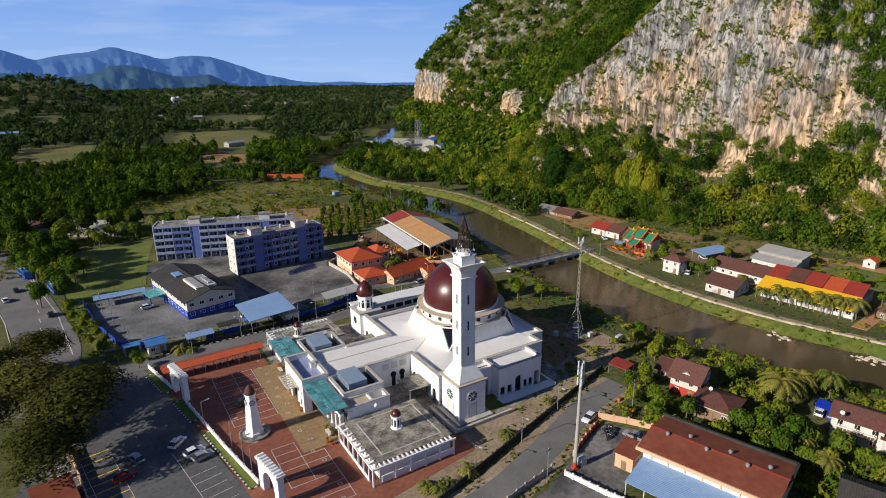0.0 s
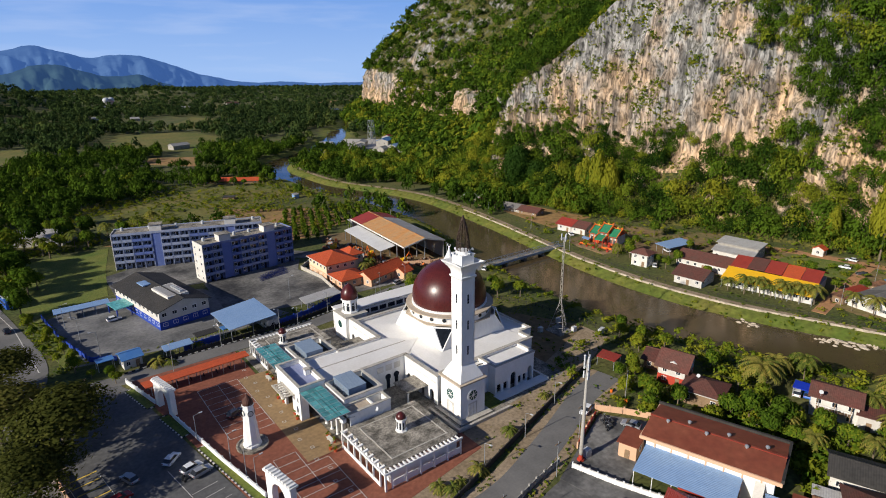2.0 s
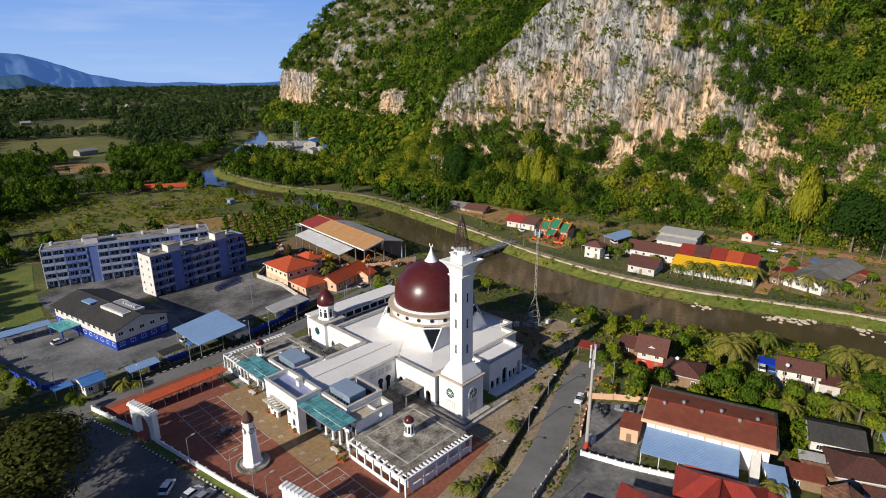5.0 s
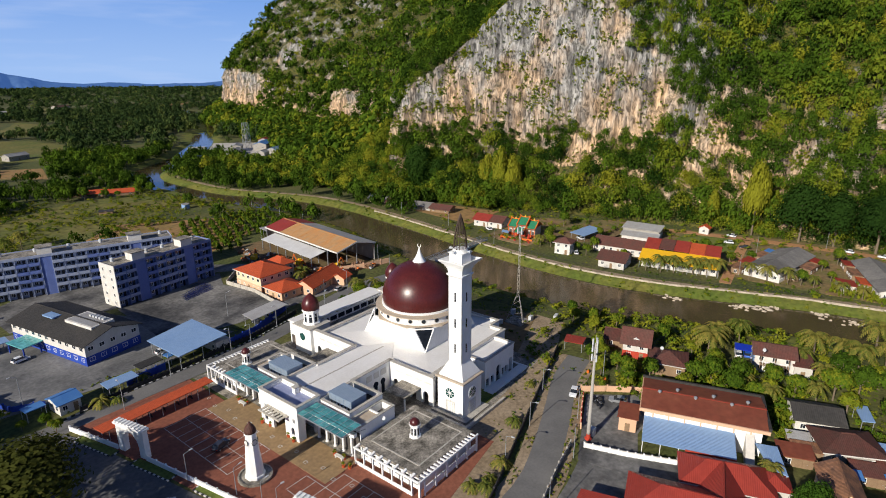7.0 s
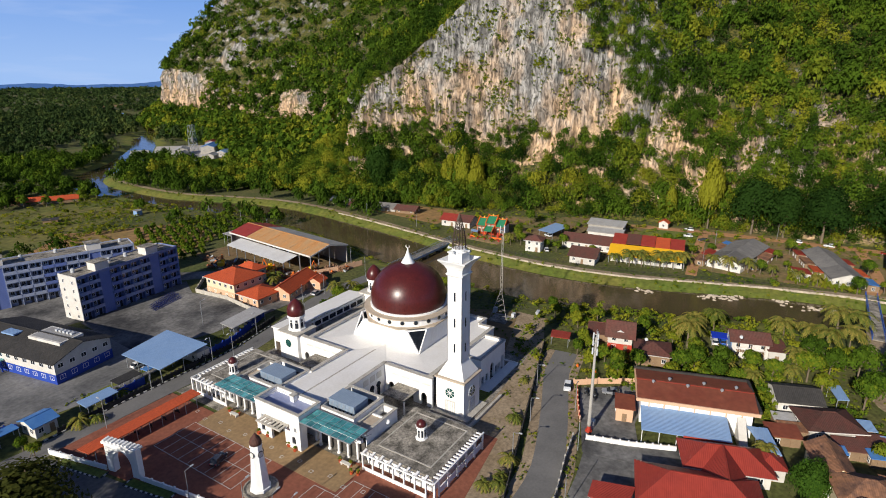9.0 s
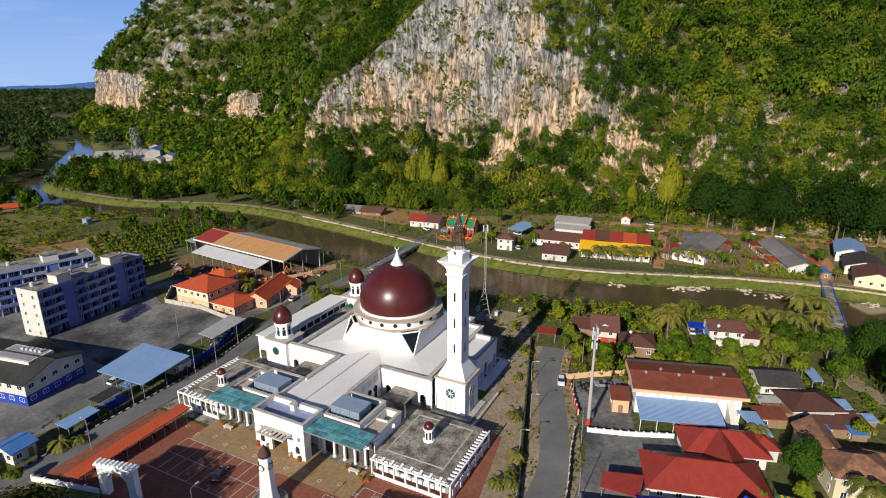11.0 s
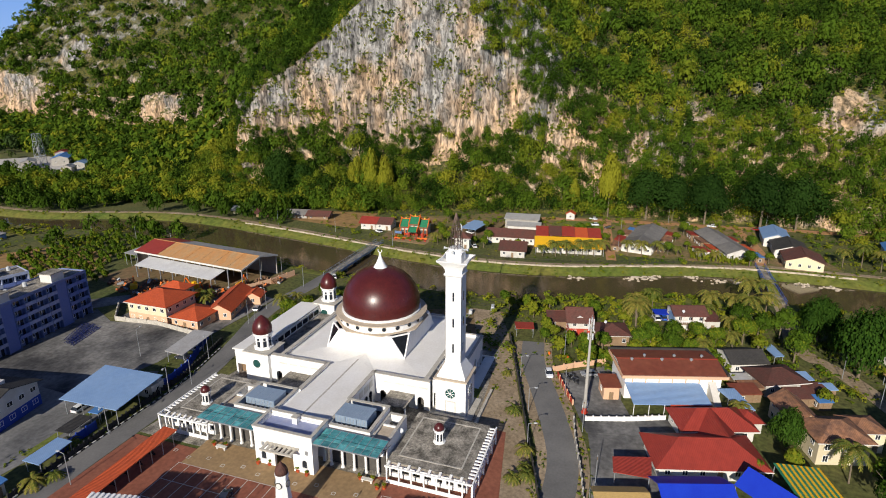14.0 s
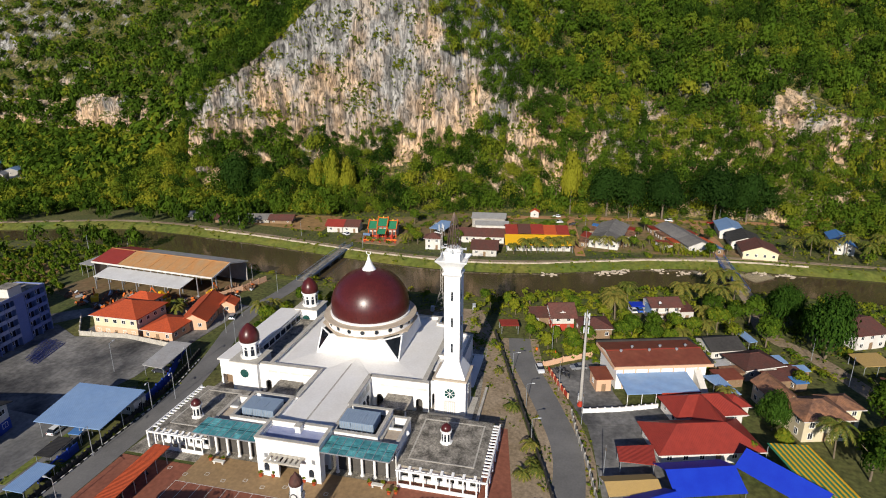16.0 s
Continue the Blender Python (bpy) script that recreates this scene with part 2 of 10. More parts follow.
M = dict(
    white=mat("white_paint", (0.84, 0.835, 0.82), (0.76, 0.75, 0.72), 0.35, 0.6, bump=0.05, bscale=3, fine=0.05, stretch=(1, 1, 0.35)),
    roofwhite=mat("white_roof_sheet", (0.78, 0.765, 0.74), (0.70, 0.675, 0.63), 0.2, 0.55, bscale=2, fine=0.05),
    coping=mat("stained_coping", (0.36, 0.33, 0.28), (0.52, 0.49, 0.43), 0.6, 0.9, bscale=3, fine=0.2, bump=0.2),
    concrete=mat("weathered_concrete", (0.085, 0.077, 0.063), (0.37, 0.335, 0.28), 0.45, 0.95, bscale=2.6, fine=0.5, bump=0.3, width=0.17),
    ledge=mat("beige_ledge", (0.50, 0.42, 0.32), (0.42, 0.34, 0.26), 0.4, 0.8, bscale=2, fine=0.12),
    dome=mat("maroon_glazed_tile", (0.085, 0.014, 0.012), (0.06, 0.010, 0.010), 0.6, 0.33, bump=0.10, bscale=2.5, fine=0.25, spec=0.45),
    seam=mat("maroon_seam", (0.05, 0.012, 0.011), (0.04, 0.010, 0.009), 0.6, 0.7, fine=0.2),
    glass=mat("teal_glass", (0.035, 0.20, 0.21), (0.14, 0.40, 0.40), 0.35, 0.15, bscale=1.2, fine=0.35, spec=0.6, rand=0.3),
    dark=mat("dark_glazing", (0.012, 0.016, 0.022), (0.03, 0.035, 0.045), 1.0, 0.12, fine=0.2, spec=0.5),
    darkgreen=mat("green_glazing", (0.01, 0.05, 0.045), (0.02, 0.08, 0.07), 1.0, 0.12, fine=0.2, spec=0.5),
    # dark colour that paints the shade inside openings
    shadowroom=mat("interior_shade_paint", (0.10, 0.09, 0.08), (0.06, 0.055, 0.05), 1.0, 0.9),
    acblue=mat("grey_blue_sheet", (0.20, 0.27, 0.36), (0.26, 0.33, 0.42), 0.8, 0.45, fine=0.15, ridges=("Y", 0.5)),
    wetroof=mat("blue_membrane", (0.20, 0.24, 0.42), (0.34, 0.36, 0.48), 0.5, 0.5, fine=0.1),
    asphalt=mat("asphalt", (0.11, 0.108, 0.104), (0.20, 0.193, 0.183), 0.10, 0.92, bscale=2.2, fine=0.10, bump=0.05),
    carpark=mat("dark_asphalt", (0.075, 0.075, 0.077), (0.14, 0.138, 0.135), 0.10, 0.92, bscale=1.2, fine=0.25, bump=0.1),
    bankgrass=mat("bank_grass", (0.070, 0.120, 0.014), (0.185, 0.165, 0.035), 0.07, 0.97, bscale=0.6, fine=0.4, bump=0.4),
    yard=mat("grey_yard", (0.040, 0.040, 0.042), (0.23, 0.222, 0.208), 0.07, 0.92, bscale=0.9, fine=0.35, width=0.15, mid=0.50),
    concreteyard=mat("pale_worn_asphalt", (0.075, 0.076, 0.078), (0.24, 0.236, 0.228), 0.06, 0.92, bscale=1.1, fine=0.25, width=0.18),
    gravel=mat("gravel_verge", (0.20, 0.145, 0.085), (0.36, 0.28, 0.19), 0.13, 0.97, bscale=1.3, fine=0.35, bump=0.3),
    brickpave=mat("red_paving", (0.20, 0.065, 0.04), (0.27, 0.10, 0.06), 0.15, 0.88, bscale=1.2, fine=0.2),
    tanpave=mat("tan_paving", (0.33, 0.22, 0.11), (0.26, 0.17, 0.09), 0.2, 0.88, bscale=1.2, fine=0.2),
    line=mat("white_line", (0.62, 0.60, 0.56), (0.45, 0.43, 0.40), 1.5, 0.8),
    yellowline=mat("yellow_line", (0.80, 0.55, 0.06), (0.6, 0.42, 0.10), 1.5, 0.8),
    black=mat("black_paint", (0.02, 0.02, 0.02), (0.035, 0.035, 0.035), 1.5, 0.7),
    grass=mat("lawn_grass", (0.075, 0.125, 0.018), (0.18, 0.18, 0.04), 0.12, 0.95, bscale=1.6, fine=0.35, bump=0.4),
    field=mat("rough_field", (0.075, 0.110, 0.018), (0.20, 0.155, 0.045), 0.03, 0.97, bscale=0.35, fine=0.4),
    soil=mat("bare_soil", (0.36, 0.19, 0.08), (0.20, 0.15, 0.05), 0.06, 0.97, bscale=0.4, fine=0.3),
    villageground=mat("worn_village_ground", (0.095, 0.115, 0.03), (0.26, 0.16, 0.08), 0.09, 0.97, bscale=0.7, fine=0.35, bump=0.3, width=0.16),
    track=mat("orange_earth_track", (0.44, 0.22, 0.095), (0.36, 0.20, 0.10), 0.12, 0.97, bscale=0.8, fine=0.2),
    dirt=mat("brown_earth", (0.22, 0.13, 0.065), (0.13, 0.11, 0.05), 0.12, 0.97, bscale=0.6, fine=0.3),
    redroof=mat("orange_clay_tile", (0.50, 0.085, 0.025), (0.40, 0.07, 0.025), 0.4, 0.75, fine=0.18, bscale=2, ridges=("X", 0.3), rand=0.1),
    redmetal=mat("red_metal_roof", (0.30, 0.04, 0.025), (0.24, 0.035, 0.025), 0.2, 0.5, fine=0.12, bscale=1, ridges=("X", 0.35)),
    maroonroof=mat("maroon_metal_roof", (0.17, 0.042, 0.024), (0.23, 0.075, 0.04), 0.15, 0.55, fine=0.2, bscale=0.8),
    brownroof=mat("brown_tin_roof", (0.13, 0.042, 0.032), (0.085, 0.048, 0.036), 0.35, 0.75, fine=0.25, bscale=2, ridges=("X", 0.35), rand=0.25),
    patchroof=mat("rusty_brown_tin_roof", (0.27, 0.130, 0.068), (0.13, 0.070, 0.048), 0.45, 0.8, fine=0.3, bscale=1.5, ridges=("X", 0.35), rand=0.15, width=0.12),
    rust=mat("rusty_sheet_roof", (0.50, 0.215, 0.06), (0.40, 0.27, 0.14), 0.14, 0.8, fine=0.2, bscale=1.0, ridges=("Y", 0.7), stretch=(1, 3, 1)),
    greysheet=mat("grey_sheet_roof", (0.40, 0.40, 0.39), (0.30, 0.28, 0.26), 0.3, 0.5, fine=0.15, bscale=2, ridges=("X", 0.4), rand=0.15),
    palesheet=mat("pale_grey_sheet_roof", (0.62, 0.62, 0.61), (0.50, 0.49, 0.47), 0.25, 0.45, fine=0.1, bscale=2, ridges=("X", 0.4)),
    darkroof=mat("dark_grey_roof", (0.03, 0.029, 0.027), (0.055, 0.05, 0.045), 0.2, 0.75, fine=0.25, bscale=1.5, ridges=("X", 0.4), rand=0.2),
    oldroof=mat("old_grey_asbestos", (0.13, 0.125, 0.12), (0.22, 0.205, 0.185), 0.3, 0.9, fine=0.25, bscale=2, ridges=("X", 0.4), rand=0.25),
    bluesheet=mat("light_blue_sheet", (0.19, 0.31, 0.52), (0.24, 0.36, 0.55), 0.2, 0.4, fine=0.06, bscale=1, ridges=("Y", 0.4)),
    blueroof=mat("bright_blue_roof", (0.05, 0.16, 0.42), (0.09, 0.22, 0.46), 0.4, 0.5, fine=0.1),
    bluetarp=mat("royal_blue_canvas", (0.008, 0.03, 0.42), (0.012, 0.05, 0.5), 0.3, 0.6, fine=0.1),
    yellowroof=mat("yellow_sheet_roof", (0.78, 0.43, 0.01), (0.66, 0.37, 0.02), 0.3, 0.55, fine=0.08, ridges=("X", 0.4)),
    tantarp=mat("tan_canvas", (0.45, 0.30, 0.10), (0.40, 0.27, 0.11), 0.5, 0.8),
    greenroof=mat("green_tile_roof", (0.02, 0.17, 0.08), (0.04, 0.22, 0.11), 0.6, 0.5, ridges=("X", 0.3)),
    navy=mat("navy_steel_paint", (0.012, 0.022, 0.10), (0.02, 0.03, 0.13), 0.6, 0.5),
    redpaint=mat("red_paint", (0.48, 0.05, 0.025), (0.36, 0.05, 0.03), 0.8, 0.6),
    bluewall=mat("blue_wall_paint", (0.018, 0.05, 0.32), (0.025, 0.07, 0.36), 0.3, 0.6, fine=0.12),
    # flats' wall colours darkened and blued: the front's shade is painted in
    aptwall=mat("faded_shaded_blue_white_wall", (0.34, 0.38, 0.49), (0.25, 0.29, 0.41), 0.25, 0.8, fine=0.12, bscale=1.5),
    aptshade=mat("shaded_lavender_blue_wall", (0.17, 0.21, 0.39), (0.13, 0.17, 0.33), 0.25, 0.8, fine=0.15, bscale=1.5),
    aptpale=mat("shaded_pale_lavender_wall", (0.30, 0.34, 0.50), (0.22, 0.26, 0.42), 0.25, 0.8, fine=0.15, bscale=1.5),
    aptblue=mat("mid_blue_wall", (0.10, 0.15, 0.38), (0.14, 0.19, 0.42), 0.3, 0.75, fine=0.12),
    cream=mat("cream_wall", (0.70, 0.60, 0.40), (0.60, 0.52, 0.36), 0.4, 0.8, fine=0.1, rand=0.1),
    peach=mat("peach_wall", (0.68, 0.42, 0.26), (0.60, 0.38, 0.25), 0.4, 0.8, fine=0.1),
    plaster=mat("dirty_white_plaster", (0.66, 0.64, 0.60), (0.52, 0.49, 0.44), 0.5, 0.85, fine=0.12, rand=0.1),
    greywall=mat("grey_block_wall", (0.30, 0.28, 0.25), (0.40, 0.38, 0.34), 0.5, 0.9, fine=0.2),
    steel=mat("galvanised_steel", (0.42, 0.44, 0.46), (0.34, 0.36, 0.38), 1.0, 0.45, metal=0.5, fine=0.1),
    darksteel=mat("dark_bronze_lattice", (0.10, 0.065, 0.05), (0.07, 0.05, 0.04), 1.0, 0.5, metal=0.4),
    tank=mat("grey_plastic", (0.55, 0.57, 0.58), None, 1.0, 0.5),
    orange=mat("orange_plastic", (0.75, 0.16, 0.02), None, 1.0, 0.6),
    bark=mat("bark", (0.13, 0.10, 0.07), (0.20, 0.16, 0.11), 1.5, 0.95, bump=0.4, bscale=6),
    carwhite=mat("white_car_paint", (0.75, 0.76, 0.77), (0.72, 0.73, 0.74), 1, 0.25, fine=0.02, spec=0.6),
    cargrey=mat("silver_car_paint", (0.38, 0.39, 0.41), (0.36, 0.37, 0.39), 1, 0.28, metal=0.4, fine=0.02, spec=0.6),
    cardark=mat("dark_car_paint", (0.03, 0.035, 0.05), (0.04, 0.04, 0.05), 1, 0.22, fine=0.02, spec=0.6),
    carred=mat("red_car_paint", (0.28, 0.015, 0.012), None, 1, 0.25, fine=0.02, spec=0.6),
    carblue=mat("blue_vehicle_paint", (0.015, 0.10, 0.48), (0.02, 0.12, 0.5), 1, 0.3, fine=0.05, spec=0.6),
    rubber=mat("rubber", (0.02, 0.02, 0.02), None, 1, 0.85),
    scrap=mat("scrap_metal", (0.26, 0.13, 0.065), (0.10, 0.07, 0.05), 0.6, 0.9, fine=0.5, bscale=3, bump=0.5),
    timber=mat("timber", (0.28, 0.19, 0.11), (0.20, 0.13, 0.08), 0.8, 0.85, fine=0.2),
    sand=mat("pale_rock_bar", (0.50, 0.43, 0.34), (0.36, 0.30, 0.23), 0.3, 0.95, fine=0.3, bscale=1.5, bump=0.4),
    quarry=mat("pale_quarry_ground", (0.52, 0.50, 0.47), (0.42, 0.38, 0.33), 0.03, 0.95, fine=0.2, bscale=0.3),
    leaf=leaf_mat("broad_leaves", (0.016, 0.038, 0.006), (0.080, 0.138, 0.013), (0.232, 0.232, 0.020)),
    greenleaf=leaf_mat("dense_green_leaves", (0.014, 0.040, 0.007), (0.050, 0.105, 0.013), (0.10, 0.16, 0.02)),
    darkleaf=leaf_mat("dark_glossy_leaves", (0.014, 0.034, 0.007), (0.030, 0.066, 0.011), (0.060, 0.105, 0.016)),
    # greens bluer than the near leaves: haze put into the colour
    farleaf=leaf_mat("far_woodland_haze_tint", (0.017, 0.034, 0.013), (0.052, 0.084, 0.024), (0.14, 0.16, 0.04)),
    oliveleaf=leaf_mat("olive_leaves", (0.018, 0.026, 0.007), (0.082, 0.090, 0.020), (0.20, 0.175, 0.045), 0.35),
    palmleaf=leaf_mat("palm_leaves", (0.045, 0.075, 0.014), (0.12, 0.15, 0.028), (0.30, 0.24, 0.055)),
)


# ---- mesh helpers ----
class Shape:
    """Collects vertices and faces; every face has the number of one of the part's materials."""

    def __init__(self):
        self.v, self.f, self.k, self.m = [], [], [], None

    def add(self, vs, fs, k=0):
        o = len(self.v)
        self.v += [tuple(self.m @ Vector(p)) for p in vs] if self.m else [tuple(p) for p in vs]
        self.f += [[o + i for i in f] for f in fs]
        self.k += [k] * len(fs)
        return self

    def box(self, x0, x1, y0, y1, z0, z1, k=0):
        return self.add([(x, y, z) for z in (z0, z1) for x, y in ((x0, y0), (x1, y0), (x1, y1), (x0, y1))],
                        [(3, 2, 1, 0), (4, 5, 6, 7), (0, 1, 5, 4), (1, 2, 6, 5), (2, 3, 7, 6), (3, 0, 4, 7)], k)

    def prism(self, poly, z0, z1, k=0):
        n = len(poly)
        if sum(poly[i][0] * poly[(i + 1) % n][1] - poly[(i + 1) % n][0] * poly[i][1] for i in range(n)) < 0:
            poly = poly[::-1]
        return self.add([(x, y, z) for z in (z0, z1) for x, y in poly],
                        [tuple(range(n - 1, -1, -1)), tuple(range(n, 2 * n))] + [(i, (i + 1) % n, n + (i + 1) % n, n + i) for i in range(n)], k)

    def lathe(self, prof, n=16, cx=0, cy=0, k=0, turn=0.0):
        vs = [(cx + r * math.cos(2 * math.pi * (i + turn) / n), cy + r * math.sin(2 * math.pi * (i + turn) / n), z) for r, z in prof for i in range(n)]
        fs = [(a * n + i, a * n + (i + 1) % n, (a + 1) * n + (i + 1) % n, (a + 1) * n + i) for a in range(len(prof) - 1) for i in range(n)]
        return self.add(vs, fs + [tuple(range(n - 1, -1, -1)), tuple(range((len(prof) - 1) * n, len(prof) * n))], k)

    def bar(self, p, q, r, n=4, k=0, r2=None):
        p, q = Vector(p), Vector(q)
        d = (q - p).normalized()
        u = d.cross(Vector((0, 0, 1)) if abs(d.z) < 0.9 else Vector((1, 0, 0))).normalized()
        w = d.cross(u)
        vs = []
        for c, rr in ((p, r), (q, r if r2 is None else r2)):
            vs += [c + rr * (u * math.cos(2 * math.pi * (i + 0.5) / n) + w * math.sin(2 * math.pi * (i + 0.5) / n)) for i in range(n)]
        return self.add(vs, [(i, (i + 1) % n, n + (i + 1) % n, n + i) for i in range(n)] + [tuple(range(n - 1, -1, -1)), tuple(range(n, 2 * n))], k)

    def slab(self, quad, th, k=0):
        """A sheet through four points, th thick downwards."""
        top = [Vector(p) for p in quad]
        low = [p - Vector((0, 0, th)) for p in top]
        return self.add([*low, *top], [(3, 2, 1, 0), (4, 5, 6, 7), (0, 1, 5, 4), (1, 2, 6, 5), (2, 3, 7, 6), (3, 0, 4, 7)], k)

    def hip(self, x0, x1, y0, y1, z, h, th=0.18, k=0):
        lx, ly = x1 - x0, y1 - y0
        if lx >= ly:
            a, b = (x0 + ly / 2, (y0 + y1) / 2, z + h), (x1 - ly / 2, (y0 + y1) / 2, z + h)
        else:
            a, b = ((x0 + x1) / 2, y0 + lx / 2, z + h), ((x0 + x1) / 2, y1 - lx / 2, z + h)
        c = [(x0, y0, z), (x1, y0, z), (x1, y1, z), (x0, y1, z)]
        lo = [(x, y, z - th) for x, y, z in c]
        fs = [(3, 2, 1, 0)] + [(i, (i + 1) % 4, 4 + (i + 1) % 4, 4 + i) for i in range(4)]
        fs += [(4, 5, 9, 8), (5, 6, 9), (6, 7, 8, 9), (7, 4, 8)] if lx >= ly else [(4, 5, 8), (5, 6, 9, 8), (6, 7, 9), (7, 4, 8, 9)]
        return self.add(lo + c + [a, b], fs, k)

    def gable(self, x0, x1, y0, y1, z, h, th=0.18, k=0, off=0.0):
        """A pitched roof with its ridge along x; off moves the ridge in y."""
        ym = (y0 + y1) / 2 + off
        pr = [(y0, z), (ym, z + h), (y1, z), (y1, z - th), (ym, z + h - th), (y0, z - th)]
        vs = [(x, y, zz) for x in (x0, x1) for y, zz in pr]
        return self.add(vs, [(0, 6, 7, 1), (1, 7, 8, 2), (2, 8, 9, 3), (3, 9, 10, 4), (4, 10, 11, 5), (5, 11, 6, 0), (0, 1, 4, 5), (1, 2, 3, 4), (11, 10, 7, 6), (10, 9, 8, 7)], k)

    def arcade(self, length, height, th, holes, k=0, inner=1):
        """A wall along x from 0, its face at y = 0, th deep, with arched or plain holes (xc, half, sill, spring, kind)."""
        x = 0.0
        for xc, hw, sill, spring, kind in sorted(holes):
            self.box(x, xc - hw, 0, th, 0, height, k)
            if sill > 0:
                self.box(xc - hw, xc + hw, 0, th, 0, sill, k)
            if kind == "flat":
                arc = [(xc - hw, spring), (xc + hw, spring)]
            else:
                e = 0.0 if kind == "round" else 0.25 * hw
                arc = [(xc - hw * math.cos(math.pi * i / 12), spring + hw * math.sin(math.pi * i / 12) * (1 + e / hw)) for i in range(13)]
            for (xa, za), (xb, zb) in zip(arc, arc[1:]):
                self.add([(xa, 0, za), (xb, 0, zb), (xb, 0, height), (xa, 0, height), (xa, th, za), (xb, th, zb), (xb, th, height), (xa, th, height)],
                         [(0, 1, 2, 3), (7, 6, 5, 4), (4, 5, 1, 0), (3, 2, 6, 7)], k)
            x = xc + hw
        return self.box(x, length, 0, th, 0, height, k)


def part(name, shape, materials, parent=None, label="", smooth=False, weld=False):
    me = bpy.data.meshes.new(name)
    me.from_pydata(shape.v, [], shape.f)
    if weld:
        bm = bmesh.new()
        bm.from_mesh(me)
        bmesh.ops.remove_doubles(bm, verts=bm.verts, dist=0.002)
        bm.to_mesh(me)
        bm.free()
    for x in materials if isinstance(materials, (list, tuple)) else [materials]:
        me.materials.append(M[x])
    if any(shape.k):
        me.polygons.foreach_set("material_index", shape.k)
    if smooth:
        me.polygons.foreach_set("use_smooth", [True] * len(me.polygons))
    ob = new(name, me)
    ob.parent = parent
    return tagged(ob, label)


def thing(name, label, category, where=(0, 0, 0), turn=0.0, group="", kind=""):
    ob = tagged(new(name), label, category, group, kind)
    ob.matrix_basis = pose(*where, 0, 0, turn)
    return ob


def setting(name, shape, materials, label, category, smooth=False):
    return tagged(part(name, shape, materials, None, label, smooth), label, category, "", "structure")


def fast_mesh(name, verts, quads, material, tint=None, smooth=False):
    me = bpy.data.meshes.new(name)
    me.vertices.add(len(verts))
    me.vertices.foreach_set("co", np.asarray(verts, np.float32).ravel())
    q = np.asarray(quads, np.int32)
    me.loops.add(q.size)
    me.loops.foreach_set("vertex_index", q.ravel())
    me.polygons.add(len(q))
    me.polygons.foreach_set("loop_start", np.arange(0, q.size, q.shape[1], dtype=np.int32))
    me.update(calc_edges=True)
    if tint is not None:
        at = me.attributes.new("tint", "FLOAT", "FACE")
        at.data.foreach_set("value", np.asarray(tint, np.float32))
    if smooth:
        me.polygons.foreach_set("use_smooth", np.ones(len(q), bool))
    me.materials.append(material)
    return me


# ---- land: ground, river, hill, mountains ----
# river: centre x, y, half width
RIVER = np.array([(190, -420, 14), (179, -200, 13), (172, -100, 12.5), (174, -33, 14), (175.5, 17, 12.5), (168, 50, 11.7), (159.3, 72, 12.3), (152.5, 95, 13.5), (150.5, 120, 13.5), (152.8, 150, 13.8), (157.5, 180, 14.5),
                  (164.5, 207, 13.5), (171, 237, 12), (175, 275, 13), (173, 305, 13), (166, 337, 10.5), (158, 368, 9.8), (158, 410, 9.2), (160.5, 442, 9.5), (178, 482, 12), (232, 528, 13), (296, 608, 12), (340, 680, 12), (396, 750, 12), (520, 1000, 12), (560, 1400, 12)], float)


def smooth_line(pts, step):
    """Catmull-Rom through the rows of pts, every step metres or so."""
    p = np.vstack([2 * pts[0] - pts[1], pts, 2 * pts[-1] - pts[-2]])
    out = []
    for i in range(1, len(p) - 2):
        n = max(2, int(np.linalg.norm(p[i + 1][:2] - p[i][:2]) / step))
        for t in np.arange(n) / n:
            out.append(0.5 * (2 * p[i] + (p[i + 1] - p[i - 1]) * t + (2 * p[i - 1] - 5 * p[i] + 4 * p[i + 1] - p[i + 2]) * t ** 2 + (3 * p[i] - p[i - 1] - 3 * p[i + 1] + p[i + 2]) * t ** 3))
    return np.array(out + [pts[-1]])


RIV = smooth_line(RIVER, 6.0)


def river_gap(x, y):
    """Metres from the waterline, below zero in the water."""
    x, y = np.asarray(x, float), np.asarray(y, float)
    if x.ndim == 0:
        d = RIV[1:, :2] - RIV[:-1, :2]
        t = np.clip(((x - RIV[:-1, 0]) * d[:, 0] + (y - RIV[:-1, 1]) * d[:, 1]) / (d * d).sum(1), 0, 1)
        return np.min(np.hypot(x - RIV[:-1, 0] - t * d[:, 0], y - RIV[:-1, 1] - t * d[:, 1]) - (RIV[:-1, 2] + t * (RIV[1:, 2] - RIV[:-1, 2])))
    best = np.full(x.shape, 1e9)
    for a, b in zip(RIV, RIV[1:]):
        d = b[:2] - a[:2]
        t = np.clip(((x - a[0]) * d[0] + (y - a[1]) * d[1]) / (d @ d), 0, 1)
        best = np.minimum(best, np.hypot(x - a[0] - t * d[0], y - a[1] - t * d[1]) - (a[2] + t * (b[2] - a[2])))
    return best


def soft(t):
    t = np.clip(t, 0, 1)
    return t * t * (3 - 2 * t)


def bumps(x, y):
    """Low wooded hills far out on the plain."""
    z = np.zeros_like(x)
    for cx, cy, rx, ry, h in ((-30, 1450, 130, 260, 44), (-200, 1480, 160, 280, 40), (395, 1880, 110, 200, 22), (700, 2500, 500, 160, 8)):
        z = z + h * np.exp(-(((x - cx) / rx) ** 2 + ((y - cy) / ry) ** 2))
    return z


